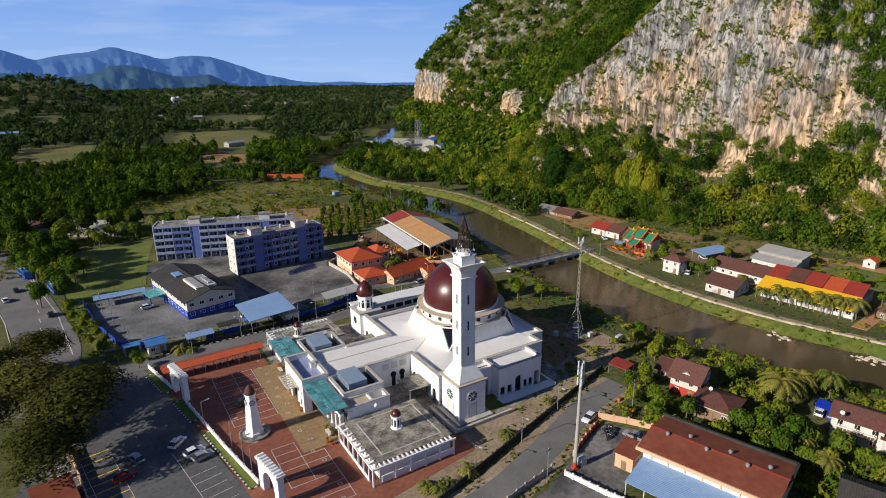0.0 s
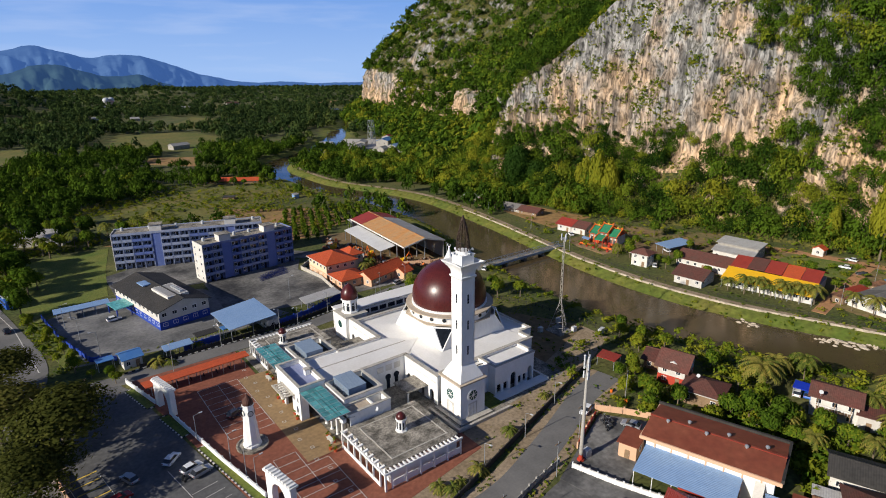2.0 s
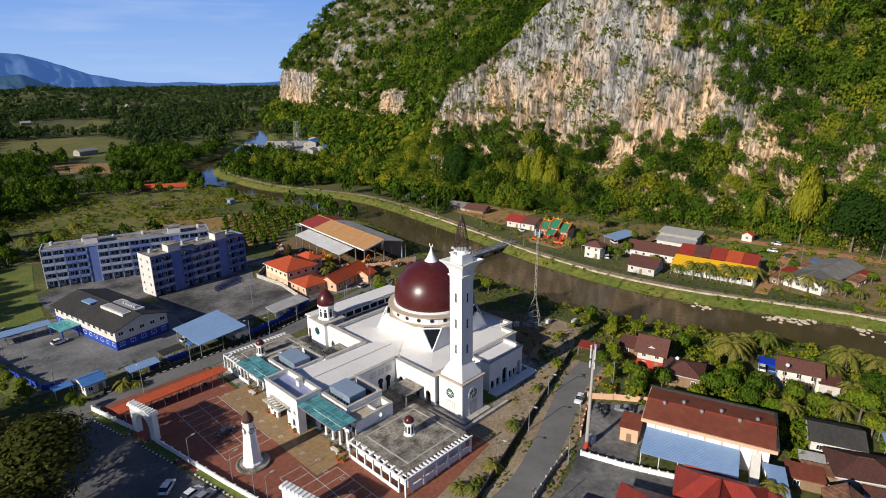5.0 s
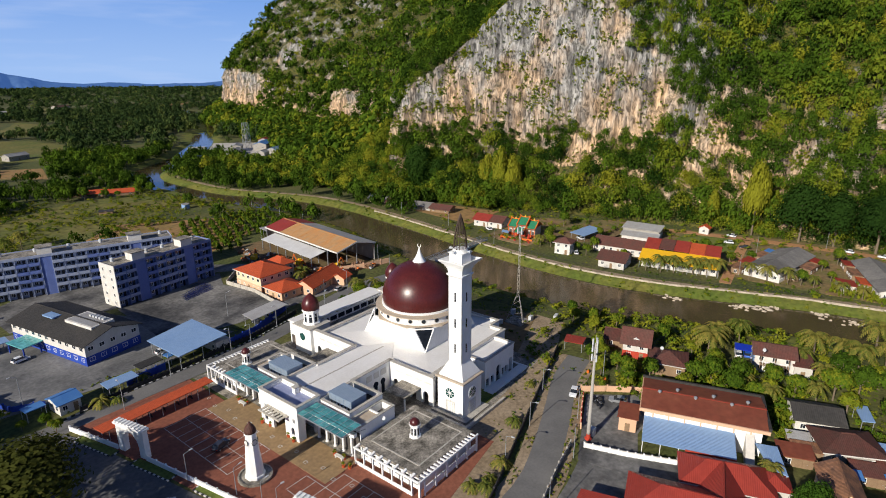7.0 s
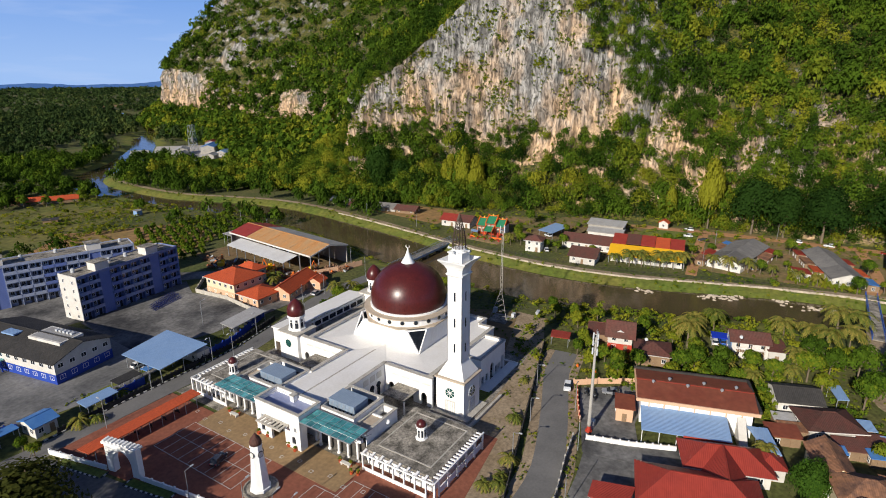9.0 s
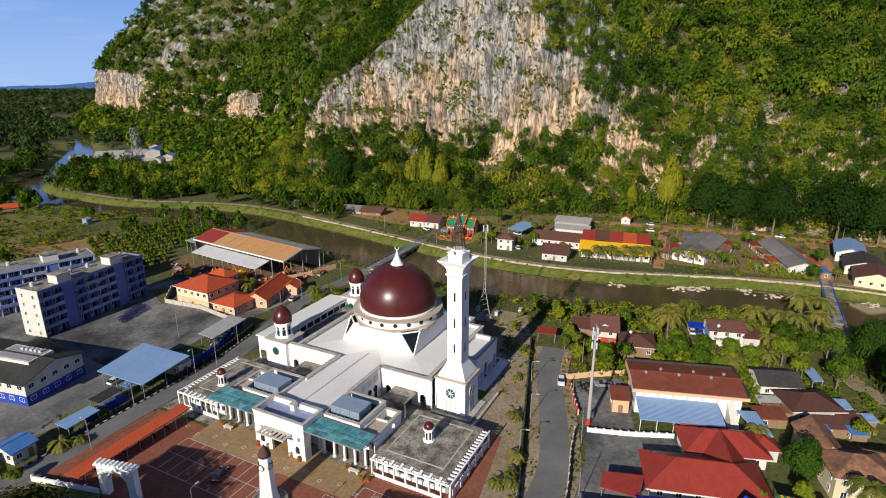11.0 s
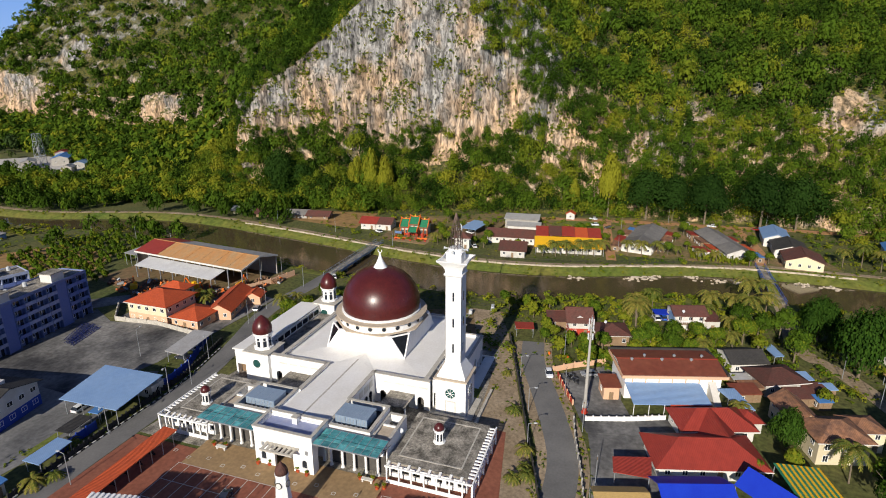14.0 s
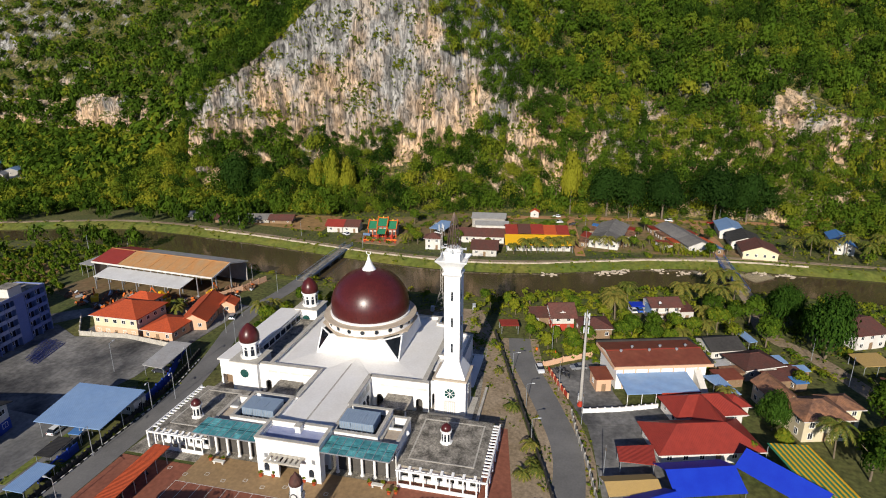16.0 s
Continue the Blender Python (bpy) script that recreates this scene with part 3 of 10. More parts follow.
def ground_z(x, y):
    x, y = np.asarray(x, float), np.asarray(y, float)
    g = river_gap(x, y)
    return bumps(x, y) - 2.75 * (1 - soft((g + 2.5) / 7.5)) - 0.030 * np.maximum(0, np.hypot(x, y) - 2300) - 0.3 * np.clip((np.hypot(x, y) - 3200) / 1000, 0, 1) * 60


def axis(lo, a, b, hi, step, grow):
    out, s = [a], step
    while out[0] > lo:
        s *= grow
        out.insert(0, out[0] - s)
    s = step
    while out[-1] < b:
        out.append(out[-1] + step)
    while out[-1] < hi:
        s *= grow
        out.append(out[-1] + s)
    return np.array(out)


gx, gy = axis(-3500, -40, 330, 4700, 3.0, 1.13), axis(-2500, -110, 520, 4800, 3.0, 1.10)
X, Y = np.meshgrid(gx, gy)
Z = ground_z(X, Y)
nx, ny = len(gx), len(gy)
idx = np.arange(nx * ny).reshape(ny, nx)
quads = np.stack([idx[:-1, :-1], idx[:-1, 1:], idx[1:, 1:], idx[1:, :-1]], -1).reshape(-1, 4)


def earth_mat():
    """Rough green ground with bare earth; broad patches and fine tufts."""
    m = mat("green_earth", (0.045, 0.072, 0.014), (0.13, 0.115, 0.038), 0.05, 0.97, bscale=0.9, fine=0.55, bump=0.6)
    return m


M["earth"] = earth_mat()
ground = tagged(new("ground", fast_mesh("ground", np.stack([X, Y, Z], -1).reshape(-1, 3), quads, M["earth"], smooth=True)),
                "green grassy valley floor with bare earth patches", "ground", "", "structure")
ground.data.materials.append(M["bankgrass"])
mid = lambda a: (a[:-1, :-1] + a[1:, 1:]) / 2
gm = river_gap(mid(X), mid(Y))
ground.data.polygons.foreach_set("material_index", ((gm > -3) & (gm < 7.5)).astype(np.int32).ravel())

# water
wm = mat("muddy_water", (0.065, 0.047, 0.024), (0.090, 0.066, 0.036), 0.03, 0.08, bump=0.12, bscale=1.2, fine=0.06, spec=0.5)
M["water"] = wm
sh = Shape()
tang = np.gradient(RIV[:, :2], axis=0)
nrm = np.stack([tang[:, 1], -tang[:, 0]], -1) / np.linalg.norm(tang, axis=1)[:, None]
L, R = RIV[:, :2] - nrm * (RIV[:, 2:] + 2.6), RIV[:, :2] + nrm * (RIV[:, 2:] + 2.6)
sh.add([(x, y, -2.05) for x, y in L] + [(x, y, -2.05) for x, y in R], [(i, len(L) + i, len(L) + i + 1, i + 1) for i in range(len(L) - 1)])
setting("water", sh, "water", "muddy brown river water with faint ripples", "river")


# hill: cliff line x, y, inward direction, talus width, talus top, cliff height, slope behind, steepness
HILL = np.array([(420, -900, 1, .1, 60, 16, 40, .7, .1), (330, -500, 1, 0, 60, 16, 40, .7, .1), (285, -150, 1, 0, 45, 16, 36, .75, .2), (276, -60, 1, 0, 12, 16, 36, .85, .7), (276, 0, 1, 0, 10, 15, 36, .9, .6), (273, 50, 1, 0, 9, 14, 36, .9, .6),
                 (276, 84, 1, 0, 14, 13, 40, .9, .7), (279, 106, 1, 0, 22, 27, 56, .9, .7), (281, 132, 1, 0, 28, 32, 84, .9, .8), (279, 160, 1, 0, 34, 31, 104, .9, 1), (278, 190, 1, 0, 40, 29, 98, .9, 1), (274, 222, 1, 0, 42, 31, 82, .8, 1), (271, 246, 1, -.1, 44, 31, 64, .75, 1), (266, 268, 1, -.2, 40, 30, 47, .75, 1),
                 (258, 296, 1, -.3, 30, 20, 42, .8, 1), (288, 338, .9, -.4, 46, 22, 38, .9, .45), (345, 430, .85, -.5, 60, 18, 36, .9, .6), (374, 492, .85, -.5, 60, 16, 36, .9, .75), (396, 565, .85, -.5, 60, 15, 32, .9, .3), (413, 650, .85, -.5, 50, 15, 36, .95, .3),
                 (430, 730, .85, -.5, 36, 16, 52, 1.0, .8), (452, 812, .75, -.65, 28, 14, 58, 1.0, 1), (505, 880, .35, -.93, 28, 14, 56, 1.0, 1), (620, 935, .05, -1, 40, 14, 46, .9, .8), (860, 960, 0, -1, 50, 14, 46, .8, .5), (1200, 960, 0, -1, 60, 14, 46, .7, .5)], float)
HL = smooth_line(HILL, 1.3)
HL = HL[(np.arange(len(HL)) % 2 == 0) | ((HL[:, 1] > 90) & (HL[:, 1] < 304))]      # closer columns along the great cliff
arc = np.concatenate([[0], np.cumsum(np.hypot(*np.diff(HL[:, :2], axis=0).T))])
PROFILE = np.concatenate([np.linspace(0, 1, 25), 1 + np.linspace(0.02, 1, 52), 2 + np.linspace(0.03, 1, 40) ** 1.5])


def lean(st):
    return 0.75 - 0.65 * float(soft(st))


def hill_point(row, s, u):
    """A place on the hill: u from 0 to 1 over the talus, to 2 up the cliff, to 3 up the slope behind."""
    x, y, dx, dy, tw, zt, zc, sl, st = row
    n = math.hypot(dx, dy)
    dx, dy = dx / n, dy / n
    if u <= 1:
        d, z = -tw * (1 - u), zt * u ** 1.4 - 1.2 * (1 - u)
        z += 3.0 * u * noise.noise((s / 16, u * 3, 5.0))
        d += 2.4 * u * noise.fractal((s / 12, z / 9, 6.0), 0.8, 2.0, 4)
    elif u <= 2:
        c = u - 1
        d, z = 3 + zc * lean(st) * c, zt + zc * c
        d += 6.0 * noise.fractal((s / 16, z / 38, 2.0), 0.7, 2.0, 6) + 3.2 * (0.5 - abs(noise.noise((s / 6.5, z / 45, 9.0)))) + 2.4 * noise.noise((s / 20, z / 11, 4.0))
        d += 5.0 * noise.noise((s / 48, z / 60, 7.7))
        d += 1.3 * abs(noise.noise((s / 4.2, z / 16, 3.1))) + 0.6 * noise.noise((s / 2.2, z / 5, 5.5))
        d += 2.6 * noise.noise((s / 9, z / 8, 11.0)) + 3.0 * max(0.0, noise.noise((s / 13, z / 30, 14.0)) - 0.1)
        d *= min(1.0, c * 8 + 0.1)
        if c > 0.8:
            d += 6 * (c - 0.8) ** 2 * 5
    else:
        q = (u - 2) * 420
        d, z = 3 + zc * lean(st) + 1.2 + q, zt + zc + sl * q * (1 - 0.00062 * q)
        z += min(q / 12, 1) * (9 * noise.fractal((s / 60, q / 60, 3.0), 0.9, 2.0, 4) + 3 * noise.noise((s / 14, q / 14, 8.0)))
        d += 5.0 * noise.noise((s / 48, (zt + zc) / 60, 7.7)) * max(0, 1 - q / 20)
    return x + dx * d, y + dy * d, z


def in_poly(x, y, poly):
    r = np.zeros(np.shape(x), bool)
    n = len(poly)
    for i in range(n):
        (x0, y0), (x1, y1) = poly[i], poly[(i + 1) % n]
        if y0 != y1:
            r ^= ((y0 > y) != (y1 > y)) & (x < (x1 - x0) * (y - y0) / (y1 - y0) + x0)
    return r


# bare rock on the great cliff and its neighbours, in y and z
ROCKS = [[(297, 18), (303, 30), (292, 58), (278, 68), (264, 78), (255, 84), (252, 96), (244, 106), (236, 122), (215, 140), (158, 140), (160, 108), (153, 92), (146, 80), (134, 82), (129, 62), (114, 52), (89, 46), (86, 30), (110, 28), (114, 42),
          (126, 46), (150, 42), (166, 42), (182, 46), (198, 38), (246, 38), (280, 38), (290, 38)],
         [(183, 23), (173, 37), (160, 40), (158, 30), (176, 23)], [(92, 24), (77, 22), (80, 8), (87, 6)], [(68, 35), (55, 40), (53, 31), (64, 23)], [(43, 54), (33, 57), (22, 48), (37, 47)], [(-20, 55), (-31, 65), (-44, 60), (-66, 53), (-62, 40), (-57, 26), (-50, 28), (-53, 44), (-37, 43), (-29, 36), (-18, 42)],
         [(77, 84), (70, 86), (64, 62), (68, 60)], [(286, 18), (276, 16), (272, 5), (284, 5)]]


ROCK_BOX = [(min(q[0] for q in p), max(q[0] for q in p), min(q[1] for q in p), max(q[1] for q in p)) for p in ROCKS]


def bare_rock(y, z, s):
    if not (-80 < y < 315 and -5 < z < 152):
        return False
    y = y + 7.0 * noise.fractal((s / 16, z / 16, 2.2), 0.8, 2.0, 3)
    z = z + 7.0 * noise.fractal((s / 16, z / 16, 5.2), 0.8, 2.0, 3)
    for p, (y0, y1, z0, z1) in zip(ROCKS, ROCK_BOX):
        if y0 < y < y1 and z0 < z < z1:
            inside = False
            for (ya, za), (yb, zb) in zip(p, p[1:] + p[:1]):
                if (za > z) != (zb > z) and y < ya + (yb - ya) * (z - za) / (zb - za):
                    inside = not inside
            if inside:
                return True
    return False


hv = np.array([hill_point(r, s, u) for r, s in zip(HL, arc) for u in PROFILE])
ni, nj = len(HL), len(PROFILE)
idx = np.arange(ni * nj).reshape(ni, nj)
hq = np.stack([idx[:-1, :-1], idx[:-1, 1:], idx[1:, 1:], idx[1:, :-1]], -1).reshape(-1, 4)


def rock_mat():
    """Limestone with upright grey and tan streaks; brown-green soil where the surface lies flatter."""
    m = mat("limestone", (0.27, 0.26, 0.245), (0.47, 0.32, 0.195), 0.055, 0.95, bump=0.9, bscale=0.7, fine=0.42, stretch=(1, 1, 0.45), width=0.12, mid=0.50)
    n, l = m.node_tree.nodes, m.node_tree.links
    p = n["Principled BSDF"]
    base = p.inputs["Base Color"].links[0].from_socket
    co = n.new("ShaderNodeTexCoord")
    # greyer towards the top, tan lower down
    sz = n.new("ShaderNodeSeparateXYZ")
    l.new(co.outputs["Object"], sz.inputs[0])
    hz = n.new("ShaderNodeMapRange")
    hz.inputs["From Min"].default_value, hz.inputs["From Max"].default_value = 25, 115
    hz.inputs["To Min"].default_value, hz.inputs["To Max"].default_value = 0.10, -0.17
    l.new(sz.outputs["Z"], hz.inputs["Value"])
    ramp = next(k for k in n if k.type == "VALTORGB")
    sm = n.new("ShaderNodeMath")
    sm.operation = "ADD"
    l.new(ramp.inputs["Fac"].links[0].from_socket, sm.inputs[0])
    l.new(hz.outputs[0], sm.inputs[1])
    l.new(sm.outputs[0], ramp.inputs["Fac"])
    # dark vertical stains
    mp = n.new("ShaderNodeMapping")
    mp.inputs["Scale"].default_value = (0.26, 0.26, 0.04)
    l.new(co.outputs["Object"], mp.inputs["Vector"])
    st = n.new("ShaderNodeTexNoise")
    st.inputs["Scale"].default_value, st.inputs["Detail"].default_value = 1.0, 5
    l.new(mp.outputs[0], st.inputs["Vector"])
    r = n.new("ShaderNodeMapRange")
    r.inputs["From Min"].default_value, r.inputs["From Max"].default_value = 0.38, 0.56
    r.inputs["To Min"].default_value, r.inputs["To Max"].default_value = 0.42, 1.15
    l.new(st.outputs["Fac"], r.inputs["Value"])
    sc = n.new("ShaderNodeVectorMath")
    sc.operation = "SCALE"
    mp2 = n.new("ShaderNodeMapping")
    mp2.inputs["Scale"].default_value = (0.75, 0.75, 0.11)
    l.new(co.outputs["Object"], mp2.inputs["Vector"])
    cleft = n.new("ShaderNodeTexNoise")
    cleft.inputs["Scale"].default_value, cleft.inputs["Detail"].default_value, cleft.inputs["Roughness"].default_value = 1.0, 6, 0.65
    l.new(mp2.outputs[0], cleft.inputs["Vector"])
    cr = n.new("ShaderNodeMapRange")
    cr.inputs["From Min"].default_value, cr.inputs["From Max"].default_value = 0.40, 0.52
    cr.inputs["To Min"].default_value, cr.inputs["To Max"].default_value = 0.38, 1.12
    l.new(cleft.outputs["Fac"], cr.inputs["Value"])
    both = n.new("ShaderNodeMath")
    both.operation = "MULTIPLY"
    l.new(r.outputs[0], both.inputs[0])
    l.new(cr.outputs[0], both.inputs[1])
    l.new(base, sc.inputs[0])
    l.new(both.outputs[0], sc.inputs["Scale"])
    # soil and scrub on the flatter parts
    geo = n.new("ShaderNodeNewGeometry")
    sep = n.new("ShaderNodeSeparateXYZ")
    l.new(geo.outputs["True Normal"], sep.inputs[0])
    nz = n.new("ShaderNodeTexNoise")
    nz.inputs["Scale"].default_value, nz.inputs["Detail"].default_value = 0.12, 5
    l.new(co.outputs["Object"], nz.inputs["Vector"])
    ad = n.new("ShaderNodeMath")
    ad.operation = "MULTIPLY_ADD"
    ad.inputs[1].default_value = 0.7
    l.new(nz.outputs["Fac"], ad.inputs[0])
    l.new(sep.outputs["Z"], ad.inputs[2])
    rr = n.new("ShaderNodeMapRange")
    rr.inputs["From Min"].default_value, rr.inputs["From Max"].default_value = 0.80, 1.0
    l.new(ad.outputs[0], rr.inputs["Value"])
    mx = n.new("ShaderNodeMix")
    mx.data_type = "RGBA"
    # scars of bare stone carry less soil
    at = n.new("ShaderNodeAttribute")
    at.attribute_name = "tint"
    keep = n.new("ShaderNodeMath")
    keep.operation = "MULTIPLY_ADD"
    keep.inputs[1].default_value, keep.inputs[2].default_value = -0.8, 1.0
    l.new(at.outputs["Fac"], keep.inputs[0])
    soil = n.new("ShaderNodeMath")
    soil.operation = "MULTIPLY"
    l.new(rr.outputs[0], soil.inputs[0])
    l.new(keep.outputs[0], soil.inputs[1])
    l.new(soil.outputs[0], mx.inputs["Factor"])
    l.new(sc.outputs[0], mx.inputs["A"])
    sn = n.new("ShaderNodeTexNoise")
    sn.inputs["Scale"].default_value, sn.inputs["Detail"].default_value = 0.55, 7
    l.new(co.outputs["Object"], sn.inputs["Vector"])
    sr = n.new("ShaderNodeValToRGB")
    sr.color_ramp.elements[0].position, sr.color_ramp.elements[1].position = 0.38, 0.64
    sr.color_ramp.elements[0].color, sr.color_ramp.elements[1].color = (0.018, 0.030, 0.006, 1), (0.13, 0.115, 0.026, 1)
    l.new(sn.outputs["Fac"], sr.inputs["Fac"])
    l.new(sr.outputs["Color"], mx.inputs["B"])
    l.new(mx.outputs["Result"], p.inputs["Base Color"])
    p.inputs["Normal"].links[0].from_node.inputs["Distance"].default_value = 1.0
    return m


M["rock"] = rock_mat()
hc = hv[hq].mean(1)
hu = np.tile((PROFILE[:-1] + PROFILE[1:]) / 2, ni - 1)
hs = np.repeat((arc[:-1] + arc[1:]) / 2, nj - 1)
bare = [1.0 if u < 2.03 and -80 < c[1] < 304 and bare_rock(c[1], c[2], s_) else 0.0 for c, u, s_ in zip(hc, hu, hs)]
tagged(new("hill", fast_mesh("hill", hv, hq, M["rock"], bare, smooth=True)), "steep limestone hill with grey and tan cliff and wooded slopes", "hill", "", "structure")

# far mountains: azimuth and crest height; blue emission stands in for distance haze
def haze_mat(name, a, b, glow):
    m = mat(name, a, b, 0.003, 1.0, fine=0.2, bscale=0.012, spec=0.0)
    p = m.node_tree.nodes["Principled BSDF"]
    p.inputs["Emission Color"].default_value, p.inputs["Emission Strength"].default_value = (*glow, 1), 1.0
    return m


# bluish base colours and the glow both carry the painted haze
M["farblue"] = haze_mat("far_mountain_forest", (0.025, 0.045, 0.075), (0.045, 0.075, 0.11), (0.042, 0.105, 0.30))
M["midblue"] = haze_mat("foothill_forest_haze", (0.018, 0.036, 0.040), (0.035, 0.062, 0.056), (0.022, 0.055, 0.14))


def ridge(name, dist, depth, crest, material, label, seed):
    """A range of mountains: crest rows (azimuth, height); spurs run down from the crest."""
    az = np.arange(crest[0][0], crest[-1][0], 0.16)
    hs = np.interp(az, [c[0] for c in crest], [c[1] for c in crest])
    hs = np.convolve(np.pad(hs, 4, "edge"), np.ones(9) / 9, "valid")
    sh = Shape()
    rows = np.linspace(0, 1, 22)
    for a, h in zip(az, hs):
        for t in rows:
            d = dist - depth * (1 - t)
            w = noise.fractal((a / 1.3, t * 1.6, seed), 0.85, 2.0, 6)
            z = -60 + (h + 60) * t ** 1.2 + (h + 60) * 0.30 * w * math.sin(math.pi * min(t, 0.985)) + 4 * w * t
            sh.v.append((d * math.cos(radians(a)), d * math.sin(radians(a)), z))
    n = len(rows)
    sh.f = [(i * n + j, (i + 1) * n + j, (i + 1) * n + j + 1, i * n + j + 1) for i in range(len(az) - 1) for j in range(n - 1)]
    sh.k = [0] * len(sh.f)
    setting(name, sh, material, label, "mountains").data.shade_smooth()


ridge("backdrop_far", 4500, 1300, [(44, -20), (54, -28), (58.6, -11), (60.4, -28), (65.2, -30), (66.7, -14), (69.9, -20), (72, -4), (74.9, 52), (76.8, 112), (79.3, 173), (81.8, 160), (82.9, 142), (84.4, 178), (86.6, 232), (88.3, 188), (89.6, 186), (92, 143), (94, 206), (98, 225), (112, 190)], "farblue", "far forested mountain range with haze as blue glow", 1.0)
ridge("backdrop_mid", 3300, 800, [(70, -50), (75.5, -30), (76.5, -6), (77.9, 16), (79.2, 56), (80.6, 48), (82, 46), (84.1, 80), (85.5, 108), (87, 95), (88.8, 56), (90.3, 48), (91.2, 30), (92.1, 27), (93.3, 64), (94.3, 76), (104, 70)], "midblue", "dark green foothills with haze as faint blue glow", 4.0)


# ---- flat surfaces laid on the ground ----
def sheet(name, polys, material, z, label, category, low=0.4):
    sh = Shape()
    for p in polys:
        sh.prism(p, z - low, z)
    return setting(name, sh, material, label, category)


def strip(line, w):
    """Quads along a line, w wide."""
    p = np.array(line, float)
    t = np.gradient(p, axis=0)
    n = np.stack([-t[:, 1], t[:, 0]], -1) / np.linalg.norm(t, axis=1)[:, None] * w / 2
    return [[tuple(a) for a in (p[i] - n[i], p[i + 1] - n[i + 1], p[i + 1] + n[i + 1], p[i] + n[i])] for i in range(len(p) - 1)]


def curve(line, step=4.0):
    return smooth_line(np.array(line, float), step)


sheet("lane_verge", strip(curve([(36, 70), (46, 69.6), (56, 70.6), (70, 75), (80, 78.6), (92, 83), (104, 85)]), 10.5), "gravel", 0.045, "gravel and weeds beside the lane", "verge")
sheet("road_1", strip(curve([(36, 70), (46, 69.6), (56, 70.6), (70, 75), (80, 78.6), (92, 83), (104, 85)]), 6.2), "asphalt", 0.07, "grey asphalt lane between fences", "road")
sheet("road_2", strip(curve([(-20, 163), (5, 160.5), (21, 161), (36, 161), (50, 161), (60, 162), (73, 164.5), (84, 167.5), (94, 170), (108, 171), (122, 169.5), (136, 168.6)]), 5.6), "asphalt", 0.07, "pale asphalt road past the car park", "road")
sheet("road_3", strip(curve([(-26, 150), (-17, 178), (-22, 215), (-32, 262), (-52, 330), (-80, 420)]), 15), "asphalt", 0.10, "wide asphalt main road", "road")
sheet("car_park", [[(-26, 88), (18, 84), (15.4, 98), (11.5, 120), (6.2, 152), (4, 158), (-14, 160)]], "carpark", 0.09, "asphalt car park with marked bays", "car park")
sheet("courtyard", [[(18, 80), (38, 80), (38, 100), (33, 118), (33, 158), (6, 158), (9, 140), (13, 115)]], "brickpave", 0.12, "red brick paved forecourt with white lines", "courtyard")
sheet("forecourt_apron", [[(28.5, 101), (36.5, 101), (36.5, 142), (28.5, 142)]], "tanpave", 0.16, "tan paved strip before the portal", "pavement")
sheet("gravel_strip", [[(37, 72.6), (46, 75), (60, 79), (83.5, 86), (107, 93), (122, 99), (122, 108), (97, 100), (74, 92), (60, 90), (54, 83), (38, 82)]], "gravel", 0.06, "dusty gravel strip beside the mosque", "ground")
sheet("hardstand", [[(94, 96), (122, 98), (122, 110), (112, 130), (97, 134)]], "dirt", 0.05, "bare earth yard behind the mosque", "ground")
sheet("side_paving", [[(37, 79.5), (59, 83), (59, 90), (37, 88)]], "brickpave", 0.10, "red brick side paving", "pavement")
sheet("mosque_paving", [[(36, 88), (96, 93), (98, 152), (34, 158), (34, 142), (37, 100)]], "concrete", 0.08, "grey concrete apron round the mosque", "pavement")
sheet("police_yard", [[(-6, 176), (28, 170), (56, 174), (50, 190), (40, 214), (8, 226), (-8, 216)]], "concreteyard", 0.08, "worn grey asphalt police yard", "yard")
sheet("parking_yard", [[(40, 184), (60, 178), (78, 178), (80, 190), (76, 212), (82, 224), (42, 219)]], "yard", 0.10, "stained grey asphalt parking yard", "yard")
sheet("flat_yard", [[(14, 226), (42, 220), (82, 226), (96, 214), (97, 222), (82, 240), (30, 258), (14, 250)]], "yard", 0.05, "grey yard between the apartment blocks", "yard")
sheet("house_yard", [[(77, 176), (108, 174), (110, 186), (96, 212), (79, 212)]], "yard", 0.12, "paved yard of the orange-roofed houses", "yard")
sheet("scrap_yard", [[(96, 190), (132, 180), (134, 246), (104, 250), (94, 215)]], "dirt", 0.06, "brown earth scrap yard", "yard")
sheet("hall_yard", [[(64.5, 66.5), (88, 75.5), (97, 63), (95, 60), (80, 60), (72, 57), (66, 58)]], "yard", 0.10, "grey asphalt yard of the hall", "yard")
sheet("hall_yard_front", [[(40, 63.5), (57, 65), (68, 66.8), (76, 49), (60, 46), (44, 50)]], "yard", 0.06, "grey asphalt yard before the red-roofed building", "yard")
sheet("lawn", [[(-12, 222), (12, 228), (16, 260), (22, 292), (-6, 290), (-20, 286), (-16, 250)]], "grass", 0.06, "mown green lawn", "lawn")
sheet("verge_lawn", [[(-13, 212), (-8, 220), (-1, 176), (-6, 177)], [(20, 172.8), (40, 173.5), (40, 175), (20, 174.5)]], "grass", 0.12, "green verge with shrubs", "lawn")
sheet("mosque_lawn", [[(69.5, 92.2), (75, 92.6), (75, 98), (69.5, 98)]], "grass", 0.2, "small mown lawn beside the minaret", "lawn")
FIELD_A = [(55, 668), (94, 790), (162, 796), (190, 770), (199, 702), (163, 600), (115, 606)]
FIELD_B = [(-60, 620), (-50, 712), (9, 730), (16, 657), (-6, 560), (-40, 560)]
FIELD_C = [(134, 890), (205, 1070), (262, 1040), (275, 925), (227, 820), (174, 820)]
FIELD_D = [(86, 540), (98, 578), (132, 556), (117, 500)]
